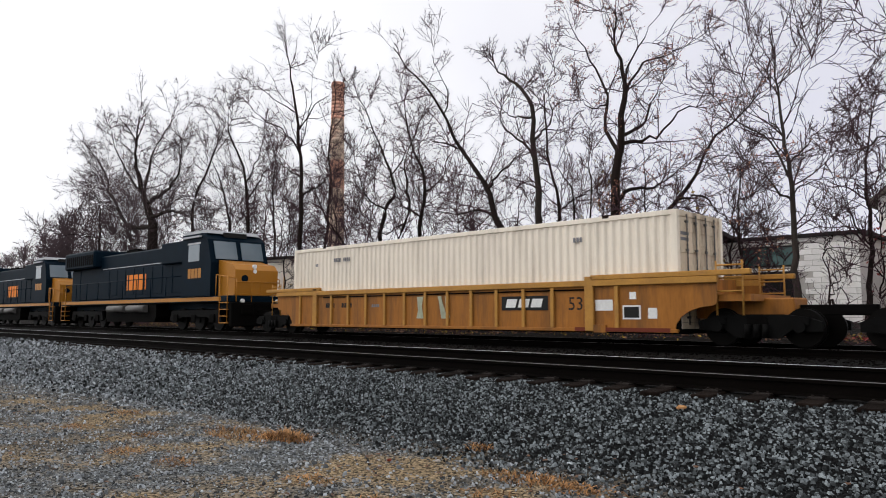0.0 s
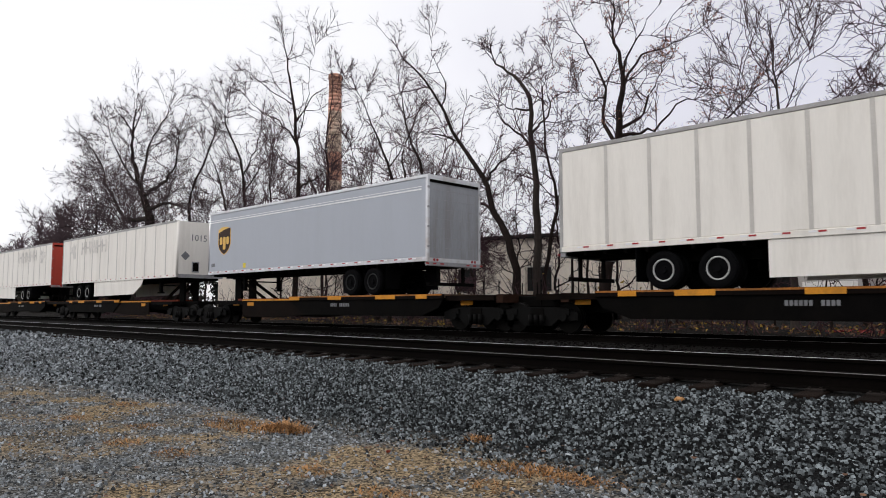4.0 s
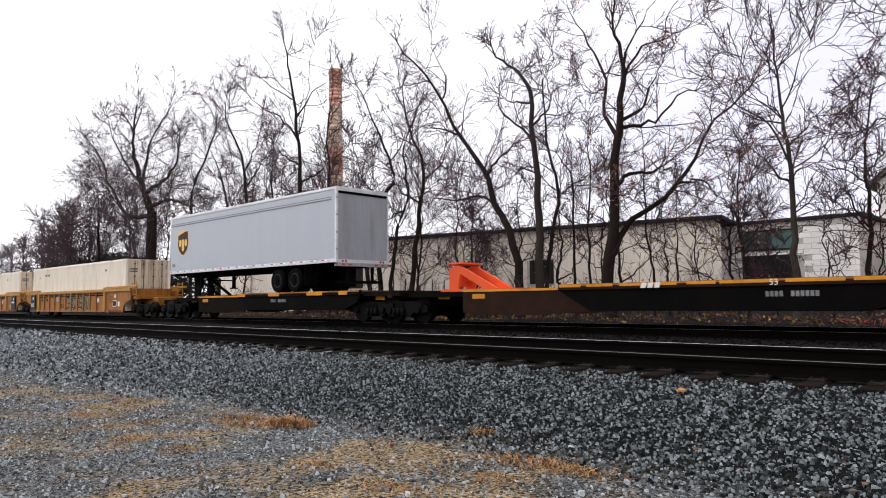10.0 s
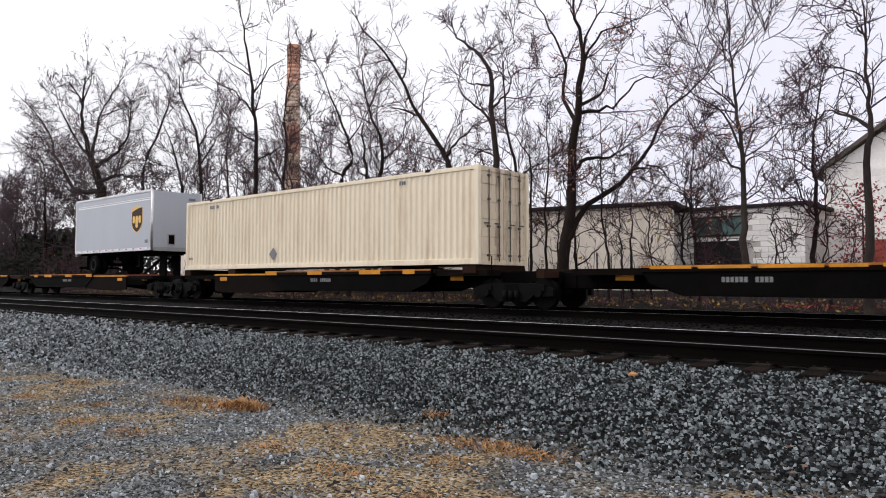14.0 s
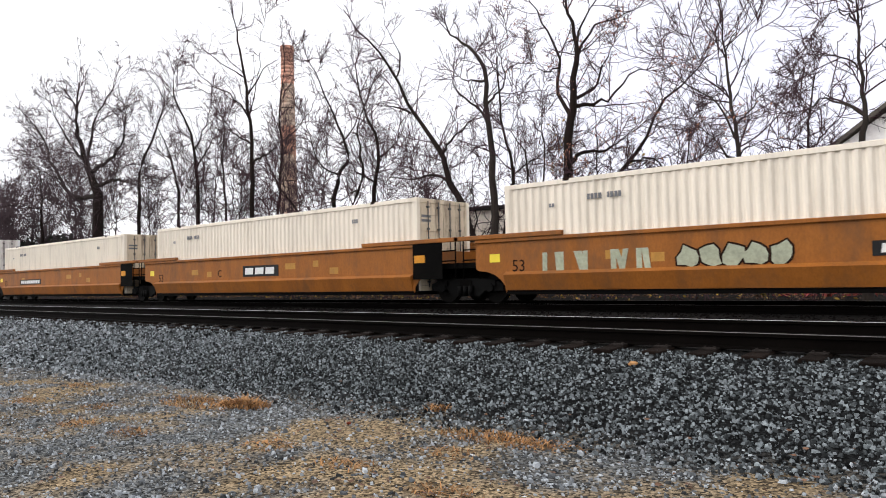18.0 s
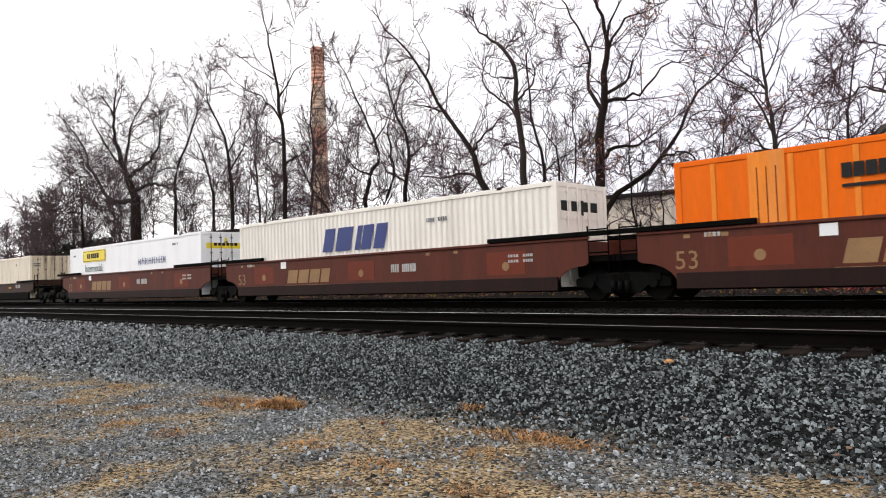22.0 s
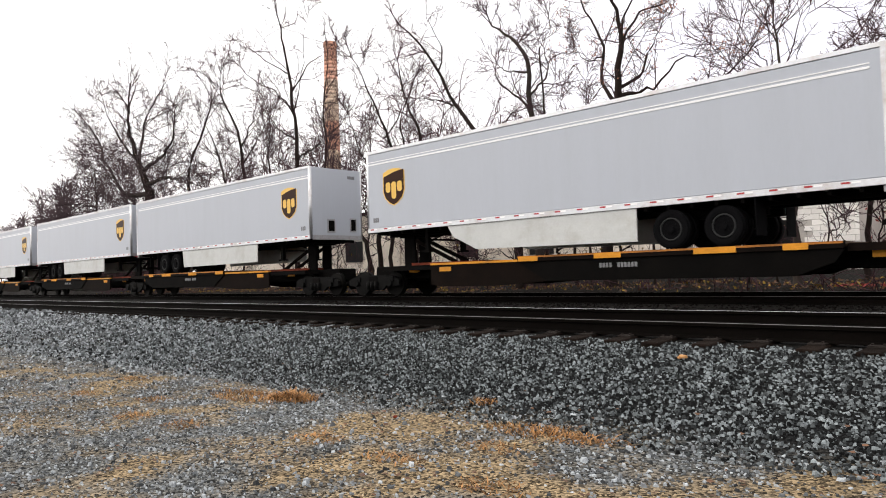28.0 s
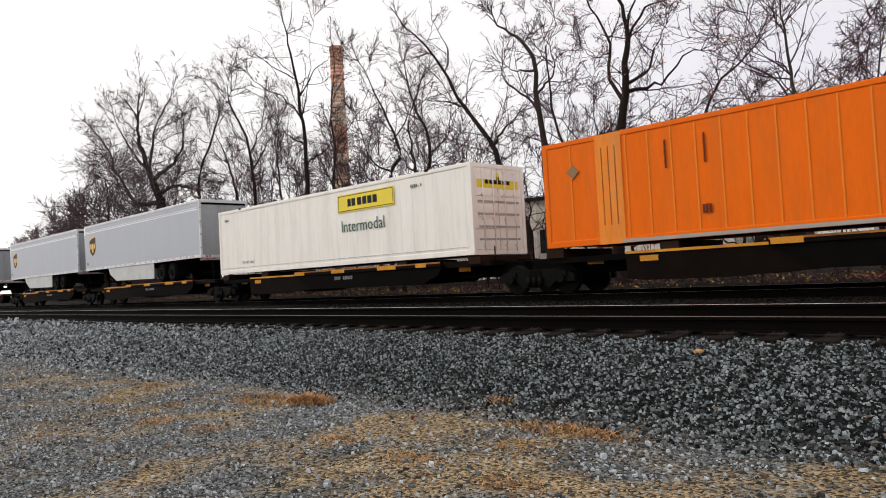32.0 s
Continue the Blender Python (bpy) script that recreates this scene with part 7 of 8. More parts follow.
def build_platforms():
    loaded = platform()
    empty = platform(False, True)
    flat = platform(container_load=True)
    moves(loaded, -2.86)
    for s in (14.95, 52.5, 173.25, 208.04, 470.2, 559.5, 576.8, 594.3, 611.7):
        moves(copy_thing(loaded, Matrix()), s)
    for s in (49.35, 88.45, 107.2, 259.9, 504.6, 521.8, 539.2, 556.1):
        moves(copy_thing(loaded, Matrix()), s, 0.0, 180)
    moves(empty, 190.3)
    moves(copy_thing(empty, Matrix()), 225.8)
    moves(platform(False, bare=True), 298.8, 0.0, 180)
    moves(flat, 261.6)
    for s in (301.2, 629.2, 648.0):
        moves(copy_thing(flat, Matrix()), s)
    # the trucks that end a string of platforms
    for s, turn in ((33.0, 0), (68.9, 0), (71.2, 0), (318.9, 0), (188.9, 0), (242.3, 0), (279.6, 0), (486.6, 0)):
        t = thing("wagon_end", "black wagon end on its truck", "flat wagon", "wagon ends")
        truck(t, 0.0)
        part("end_sill", box(B(), -1.2, 1.2, -0.45, 0.45, 0.72, 1.05, bevel=0.03), M_BLACK, t)
        boxpart("end_beam", t, M_BROWN, 0.9, 1.15, -1.2, 1.2, 0.85, 1.1)
        moves(t, s)


build_platforms()


# -- road trailers --
def ring(bm, r0, r1, y0, y1, n=28):
    """A flat ring round the y axis with a raised inner lip."""
    rows = []
    for r, y in ((r1, y1), (r1, y0), ((r0 + r1) / 2, y0 - 0.008), (r0, y0), (r0, y1)):
        rows.append([bm.verts.new((r * math.cos(i * 2 * math.pi / n), y, r * math.sin(i * 2 * math.pi / n))) for i in range(n)])
    for p, q in zip(rows, rows[1:]):
        for i in range(n):
            bm.faces.new((p[i], p[(i + 1) % n], q[(i + 1) % n], q[i]))
    bmesh.ops.recalc_face_normals(bm, faces=bm.faces)
    return bm


def road_wheel(outer):
    bm = ring(B(), 0.30, 0.44, -0.14, 0.14)
    rod(bm, (0, -0.11, 0), (0, 0.11, 0), 0.475, 28)
    return bm


def rim_mesh():
    return ring(B(), 0.245, 0.282, -0.135, -0.112)


def hub_mesh():
    bm = rod(B(), (0, -0.115, 0), (0, -0.111, 0), 0.236, 20)
    rod(bm, (0, -0.17, 0), (0, -0.116, 0), 0.085, 12)
    for i in range(8):
        a = i * math.pi / 4
        rod(bm, (0.155 * math.cos(a), -0.135, 0.155 * math.sin(a)), (0.155 * math.cos(a), -0.116, 0.155 * math.sin(a)), 0.02, 6)
    return bm


def shield(x, z, w, h):
    """A plain shield outline."""
    top = [(x - w / 2, z + h * 0.40), (x - w * 0.25, z + h * 0.48), (x, z + h * 0.5), (x + w * 0.25, z + h * 0.48), (x + w / 2, z + h * 0.40)]
    low = [(x + w / 2, z - h * 0.12), (x + w * 0.40, z - h * 0.30), (x + w * 0.2, z - h * 0.43), (x, z - h * 0.5), (x - w * 0.2, z - h * 0.43), (x - w * 0.40, z - h * 0.30), (x - w / 2, z - h * 0.12)]
    return top + low


def swept_field(x, z, w, h, mirrored):
    """The lower part of a shield, its top cut by a rising curve."""
    top = [(x - w / 2 + w * k / 6, z + h * (0.31 + 0.155 * math.sin(math.pi / 2 * k / 6))) for k in range(7)]
    line = top + shield(x, z, w, h)[5:]
    return [(2 * x - a, b) for a, b in line] if mirrored else line


def rounded(x0, x1, z0, z1, r):
    """A bar with round corners."""
    out = []
    for cx, cz, a0 in ((x1 - r, z1 - r, 0), (x0 + r, z1 - r, 90), (x0 + r, z0 + r, 180), (x1 - r, z0 + r, 270)):
        for k in range(4):
            a = radians(a0 + 30 * k)
            out.append((cx + r * math.cos(a), cz + r * math.sin(a)))
    return out


def trailer(label, kind, L, wheels, skirt=None, legs=2.6, rim=None, group="", stripe="white", logo=True, tag=False, seams=True, taper=True):
    """A box trailer, nose at x = 0. wheels: distances of the axles from the rear end."""
    t = thing("semi_trailer", label, "trailer", group)
    W, z0, z1 = 1.295, 2.20, 5.05
    paint = M_GREYPAINT if kind == "grey" else M_WHITE
    body = part("body", box(B(), 0.03, L - 0.03, -W + 0.012, W - 0.012, z0 + 0.14, z1 - 0.09, bevel=0.03), paint, t)
    for out in (-1, 1):
        boxpart("bottom_rail", t, M_SILVER if kind == "grey" else paint, 0.05, L - 0.05, *sorted((out * (W - 0.05), out * (W + 0.004))), z0, z0 + 0.15, bevel=0.01)
        boxpart("top_rail", t, M_SILVER if kind == "grey" else M_INKPALE, 0.05, L - 0.05, *sorted((out * (W - 0.06), out * W)), z1 - 0.10, z1 + 0.01, bevel=0.012)
        y0, y1 = sorted((out * (W + 0.005), out * (W + 0.009)))
        n = int(L / 0.72)
        for i in range(n):
            x = 0.2 + i * (L - 0.4) / n
            for dx, key, paint_, lab in ((0.0, "tape_red", M_RED, "red reflective mark"), (0.19, "tape_white", M_TAPEWHITE, "white reflective mark")):
                child("reflector", stock(key, lambda: box(B(), 0, 0.17, -0.002, 0.002, 0, 0.04), paint_), t, Matrix.Translation((x + dx, out * (W + 0.007), z0 + 0.085)))
        if kind == "grey":
            for z, h in ((4.56, 0.05), (4.66, 0.025)):
                boxpart("stripe", t, M_TAPEWHITE if stripe == "white" else M_INKGREY, 0.1, L - 0.3, *sorted((out * (W - 0.011), out * (W - 0.003))), z, z + h)
            if logo:
                plate = part("emblem", prism(B(), shield(1.45, 3.70, 1.10, 1.28), *sorted((out * (W - 0.011), out * (W - 0.005)))), M_GOLD, t, "gold-edged shield emblem")
                part("emblem_field", prism(B(), swept_field(1.45, 3.70, 1.02, 1.20, out > 0), *sorted((out * (W - 0.0045), out * (W - 0.001)))), M_BROWNLOGO, plate, "dark brown shield field under a gold sweep")
                bm = B()
                for dx, a, b in ((-0.40, -0.13, 0.22), (-0.11, -0.36, 0.22), (0.18, -0.13, 0.22)):
                    prism(bm, rounded(1.45 + dx, 1.45 + dx + 0.235, 3.66 + a, 3.66 + b, 0.09), *sorted((out * (W - 0.0005), out * (W + 0.003))))
                part("emblem_device", bm, M_GOLD, plate, "gold bars on the shield")
                if tag:
                    boxpart("yellow_tag", t, M_SIGNYEL, 3.1, 3.32, *sorted((out * (W - 0.011), out * (W - 0.004))), 2.42, 2.62)
            code = marks(0.35, 2.55, [0.08] * 3, 0.16, 0)
            bmesh.ops.translate(code, vec=(0, out * (W - 0.006) + (0.004 if out > 0 else 0), 0), verts=code.verts)
            part("code_marking", code, M_INKGREY, t)
        elif seams:
            for x in np.arange(1.25, L - 0.4, 1.235):
                child("panel_seam", stock("panel_seam", lambda: box(B(), -0.045, 0.045, -0.004, 0.004, 0, 2.60), M_SEAM), t, Matrix.Translation((x, out * (W - 0.008), z0 + 0.15)))
    boxpart("roof", t, M_ROOFGREY, 0.05, L - 0.05, -W + 0.06, W - 0.06, z1 - 0.085, z1 - 0.03)
    bm = B()
    for x in np.arange(0.5, L - 0.2, 0.6):
        box(bm, x, x + 0.08, -W + 0.06, W - 0.06, z0 - 0.10, z0 + 0.135)
    box(bm, 0.3, L - 0.2, -0.5, -0.4, z0 - 0.16, z0 - 0.005)
    box(bm, 0.3, L - 0.2, 0.4, 0.5, z0 - 0.16, z0 - 0.005)
    part("floor_frame", bm, M_BLACK, t)
    part("king_pin_plate", rod(box(B(), 0.5, 1.9, -0.6, 0.6, z0 - 0.13, z0 - 0.10), (1.2, 0, z0 - 0.2), (1.2, 0, z0 - 0.1), 0.06, 10), M_BLACK, t)
    # nose
    boxpart("nose_panel", t, paint, 0.0, 0.03, -W + 0.1, W - 0.1, z0 + 0.05, z1 - 0.04)
    for out in (-1, 1):
        part("nose_corner", rod(B(), (0.075, out * (W - 0.075), z0 + 0.02), (0.075, out * (W - 0.075), z1 - 0.02), 0.078, 12), M_SILVER if kind == "grey" else paint, t)
    for y0, y1, a, b in ((-0.95, -0.62, 0.30, 0.86), (0.12, 0.50, 0.26, 0.80)):
        case = boxpart("service_box", t, M_REARGREY, -0.03, 0.0, y0, y1, z0 + a, z0 + b, bevel=0.008, label="dark service box on the nose")
        boxpart("cover", case, M_BLACK, -0.036, -0.031, y0 + 0.05, y1 - 0.05, z0 + a + 0.06, z0 + b - 0.06)
    boxpart("bottom_bolster", t, M_REARGREY, -0.012, 0.0, -W + 0.1, W - 0.1, z0 - 0.02, z0 + 0.16)
    boxpart("vent", t, M_INKGREY, -0.015, 0.0, -0.9, -0.55, z1 - 0.4, z1 - 0.28)
    # rear
    frame_paint = M_SILVER if kind == "grey" else M_INKPALE
    door_paint = {"grey": M_DOORGREY, "red": M_DOORRED, "cream": M_CREAM_END}.get(kind, M_WHITE)
    bm = B()
    for out in (-1, 1):
        box(bm, L - 0.1, L, *sorted((out * (W - 0.09), out * W)), z0, z1 + 0.01)
    box(bm, L - 0.1, L, -W + 0.09, W - 0.09, z1 - 0.14, z1 + 0.01)
    box(bm, L - 0.1, L, -W + 0.09, W - 0.09, z0, z0 + 0.12)
    part("rear_frame", bm, M_DOORRED if kind == "red" else frame_paint, t)
    boxpart("rear_sill", t, M_REARGREY, L - 0.16, L + 0.012, -W + 0.03, W - 0.03, z0 - 0.14, z0 - 0.004, bevel=0.012, label="dull grey rear sill")
    boxpart("header_gap", t, M_BLACK, L - 0.012, L + 0.004, -W + 0.1, W - 0.1, z1 - 0.24, z1 - 0.145)
    for y in (-W + 0.02, W - 0.02):
        for z in (2.65, 3.3, 3.95, 4.6):
            child("hinge", stock("door_hinge", lambda: box(B(), 0, 0.025, -0.04, 0.04, 0, 0.07), M_REARGREY), t, Matrix.Translation((L + 0.001, y, z)))
    for y in (-1.1, 1.1):
        for k in range(3):
            child("reflector", stock("rear_tape_red", lambda: box(B(), 0, 0.003, 0, 0.15, 0, 0.05), M_RED), t, Matrix.Translation((L + 0.013, (y - 0.12 if y < 0 else y - 0.03) + (k - 0.5) * (0.34 if y < 0 else -0.34), z0 - 0.09)))
    if kind == "grey":
        d = boxpart("roll_door", t, door_paint, L - 0.05, L - 0.02, -W + 0.09, W - 0.09, z0 + 0.12, z1 - 0.14)
        bm = B()
        for k in range(8):
            box(bm, L - 0.02, L - 0.014, -W + 0.1, W - 0.1, z0 + 0.14 + k * 0.32, z0 + 0.15 + k * 0.32)
        part("door_joint", bm, M_REARGREY, d)
    else:
        for s in (-1, 1):
            d = boxpart("door", t, door_paint, L - 0.05, L - 0.01, *sorted((s * 0.01, s * (W - 0.09))), z0 + 0.12, z1 - 0.14)
            part("locking_rod", rod(B(), (L + 0.02, s * 0.4, z0 + 0.1), (L + 0.02, s * 0.4, z1 - 0.1), 0.02, 6), M_TANK, d)
    for y in (-1.0, -0.85, 0.85, 1.0):
        part("tail_lamp", rod(B(), (L - 0.002, y, z0 + 0.06), (L + 0.02, y, z0 + 0.06), 0.045, 10), M_RED, t)
    bm = box(B(), L - 0.25, L - 0.13, -1.1, 1.1, 1.42, 1.53)
    for y in (-0.6, 0.6):
        box(bm, L - 0.23, L - 0.15, y - 0.05, y + 0.05, 1.53, z0 - 0.005)
    part("rear_bumper", bm, M_BLACK, t, "rear under-run bar")
    # running gear
    xs = [L - d for d in wheels]
    bm = box(B(), min(xs) - 0.75, max(xs) + 0.75, -0.55, -0.42, z0 - 0.36, z0 - 0.165)
    box(bm, min(xs) - 0.75, max(xs) + 0.75, 0.42, 0.55, z0 - 0.36, z0 - 0.165)
    for x in xs:
        box(bm, x - 0.3, x + 0.3, -0.62, -0.36, z0 - 0.6, z0 - 0.36)
        box(bm, x - 0.3, x + 0.3, 0.36, 0.62, z0 - 0.6, z0 - 0.36)
    part("suspension", bm, M_BLACK, t)
    rimm = rim or M_RIMDARK
    for x in xs:
        part("axle", rod(B(), (x, -0.9, 1.64), (x, 0.9, 1.64), 0.07, 10), M_BLACK, t)
        for y in (-1.12, -0.8, 0.8, 1.12):
            wv = child("wheel", stock("road_tyre", lambda: road_wheel(True), M_TYRE), t, pose(x, y, 1.612, 0, 0, 0 if y < 0 else 180), "black rubber tyre")
            if abs(y) > 1:
                child("rim", stock("road_rim_" + rimm.name, rim_mesh, rimm), wv)
                child("hub", stock("road_hub", hub_mesh, M_TYRE), wv)
    for x in (max(xs) + 0.72,):
        for out in (-1, 1):
            boxpart("mud_flap", t, M_TYRE, x, x + 0.02, *sorted((out * 0.65, out * 1.27)), 1.35, z0 - 0.02)
    # landing legs
    if legs:
        for out in (-1, 1):
            lg = part("landing_leg", box(box(B(), legs - 0.07, legs + 0.07, out * 0.85 - 0.07, out * 0.85 + 0.07, 1.50, z0 - 0.02), legs - 0.16, legs + 0.16, out * 0.85 - 0.13, out * 0.85 + 0.13, 1.44, 1.50), M_BLACK, t)
            part("brace", rod(B(), (legs, out * 0.85, 1.75), (legs + 0.9, out * 0.6, z0 - 0.05), 0.03, 6), M_BLACK, lg)
        part("cross_shaft", rod(B(), (legs, -0.85, 1.85), (legs, 0.85, 1.85), 0.03, 6), M_BLACK, t)
    if skirt:
        a, b = L - skirt[1], L - skirt[0]
        for out in (-1, 1):
            part("side_skirt", prism(B(), [(a, z0 - 0.005), (b, z0 - 0.005), (b - 0.12, 1.40), (a + 0.05, 1.44)] if not taper else [(a, z0 - 0.005), (b, z0 - 0.005), (b, 1.36), (a + 1.2, 1.42), (a + 0.25, 1.85)], *sorted((out * (W - 0.06), out * (W - 0.03)))), M_SKIRT if kind == "grey" else M_WHITE, t, "aerodynamic side skirt")
    return t


def helmet(x, z, s, y0, y1):
    return prism(B(), [(x - 0.5 * s, z - 0.5 * s), (x - 0.1 * s, z - 0.55 * s), (x + 0.1 * s, z - 0.2 * s), (x + 0.5 * s, z - 0.1 * s), (x + 0.55 * s, z + 0.25 * s), (x + 0.1 * s, z + 0.3 * s), (x + 0.0 * s, z + 0.55 * s),
                       (x - 0.25 * s, z + 0.3 * s), (x - 0.5 * s, z + 0.45 * s), (x - 0.4 * s, z)], y0, y1)


def decal(t, L, material, left_from_rear=True):
    """The row of grey shapes on a white trailer's flank."""
    for out in (-1, 1):
        # counted from the rear, read left to right on each flank
        y0, y1 = (out * 1.2955, out * 1.2955 + 0.004) if out > 0 else (-1.2995, -1.2955)
        bm = B()
        x = L - 7.2
        widths = [0.78, 0.74, 0.28, 0.76, 0.78, 0.66]
        for w in widths:
            prism(bm, [(x, 3.95), (x + 0.14, 3.95), (x + 0.14, 4.72), (x, 4.72)], y0, y1)
            if w > 0.4:
                prism(bm, [(x + w - 0.24, 3.95), (x + w - 0.1, 3.95), (x + w - 0.1, 4.72), (x + w - 0.24, 4.72)], y0, y1)
                prism(bm, [(x + 0.14, 4.28), (x + w - 0.24, 4.28), (x + w - 0.24, 4.40), (x + 0.14, 4.40)], y0, y1)
            x += w
        part("wordmark", bm, material, t, "grey letter-shaped bars")
        part("emblem", helmet(L - 1.9 if out > 0 else L - 1.9, 4.25, 0.95, y0, y1), material, t, "grey emblem shape")


def build_trailers():
    g, gw = "silver-grey parcel trailers", "white box trailers"
    t1 = trailer("white box trailer with a tan stripe and cream rear doors", "cream", 16.15, (3.55, 2.35), rim=M_RIM, group=gw, seams=False)
    for out in (-1, 1):
        boxpart("tan_stripe", t1, M_TAN, 0.1, 15.4, *sorted((out * 1.2965, out * 1.3)), 4.34, 4.62, label="tan stripe along the top")
        part("placard", prism(B(), [(7.3, 2.55), (7.55, 2.8), (7.3, 3.05), (7.05, 2.8)], *sorted((out * 1.2965, out * 1.301))), M_INKGREY, t1, "dark diamond mark")
        if out < 0:
            lettering("53", 0.26, M_INKGREY, t1, on_side(0.3, 2.55, -1.297), "small number on the flank")
    moves(t1, -2.86)
    t2 = trailer("white panelled trailer with red rear doors and a worn grey decal", "red", 16.15, (6.2, 4.9), skirt=(8.0, 13.1), rim=M_RIM, group=gw)
    decal(t2, 16.15, M_FADED)
    moves(t2, 14.95)
    def nose_number(t, text, x=0.0):
        lettering(text, 0.46, M_INKGREY, t, Matrix.Translation((-0.004, 0.62, 4.05)) @ Matrix.Rotation(radians(-90), 4, "Z") @ Matrix.Rotation(radians(90), 4, "X"), "grey number on the nose")
        part("placard", extrude_x(B(), [(0.85, 3.05), (1.08, 3.28), (0.85, 3.51), (0.62, 3.28)], -0.006, -0.001), M_INKGREY, t, "diamond placard on the nose")
        boxpart("hose_box", t, M_TANK, -0.08, -0.001, -1.0, -0.7, 2.5, 2.75)
    t3 = trailer("white panelled trailer with worn grey decal and side skirt", "white", 16.2, (3.0, 4.35), skirt=(5.5, 12.3), rim=M_RIM, group=gw)
    decal(t3, 16.2, M_FADED)
    nose_number(t3, "1015")
    moves(t3, 49.34, 0.0, 180)
    t7 = trailer("white panelled trailer with grey emblem, letter bars and side skirt", "white", 16.3, (3.0, 4.35), skirt=(5.5, 12.3), rim=M_RIM, group=gw)
    decal(t7, 16.3, M_INKGREY)
    nose_number(t7, "1035")
    for out in (-1, 1):
        part("placard", prism(B(), [(6.0, 2.72), (6.2, 3.0), (6.0, 3.28), (5.8, 3.0)], *sorted((out * 1.2965, out * 1.301))), M_INKGREY, t7, "dark diamond mark")
    moves(t7, 107.15, 0.0, 180)
    t6 = trailer("plain white panelled trailer with side skirt", "white", 16.3, (3.0, 4.35), skirt=(5.5, 12.3), rim=M_RIM, group=gw)
    nose_number(t6, "1024")
    moves(t6, 88.45, 0.0, 180)
    short = "silver-grey trailer with brown and gold shield emblem"
    t4 = trailer(short + " and dark stripe", "grey", 13.8, (4.0, 2.78), rim=M_RIMDARK, group=g, stripe="dark")
    moves(t4, 173.25)
    for s in (208.04, 470.2, 576.8):
        moves(copy_thing(t4, Matrix()), s)
    moves(trailer(short + " and white stripe", "grey", 14.5, (4.0, 2.78), rim=M_RIMDARK, group=g, tag=True), 52.5)
    pup = trailer("short silver-grey trailer with brown and gold shield emblem", "grey", 8.4, (2.2,), legs=1.9, group=g)
    moves(pup, 259.3, 0.0, 180)
    long_ = trailer("long silver-grey trailer with shield emblem, white stripe and side skirt", "grey", 16.1, (4.7, 3.4), skirt=(5.6, 12.2), group=g)
    moves(long_, 559.5)
    boxpart("yellow_tag", long_, M_DECKYEL, 16.078, 16.084, 0.60, 0.90, 2.62, 2.98, label="yellow tag on the roll door")
    for s in (594.3, 611.7):
        moves(copy_thing(long_, Matrix()), s)
    turned = trailer("long silver-grey trailer with shield emblem and square dusty side skirt", "grey", 16.1, (4.5, 3.22), skirt=(5.3, 12.2), group=g, taper=False)
    moves(turned, 504.3, 0.0, 180)
    for s in (521.55, 539.2, 556.1):
        moves(copy_thing(turned, Matrix()), s, 0.0, 180)


build_trailers()


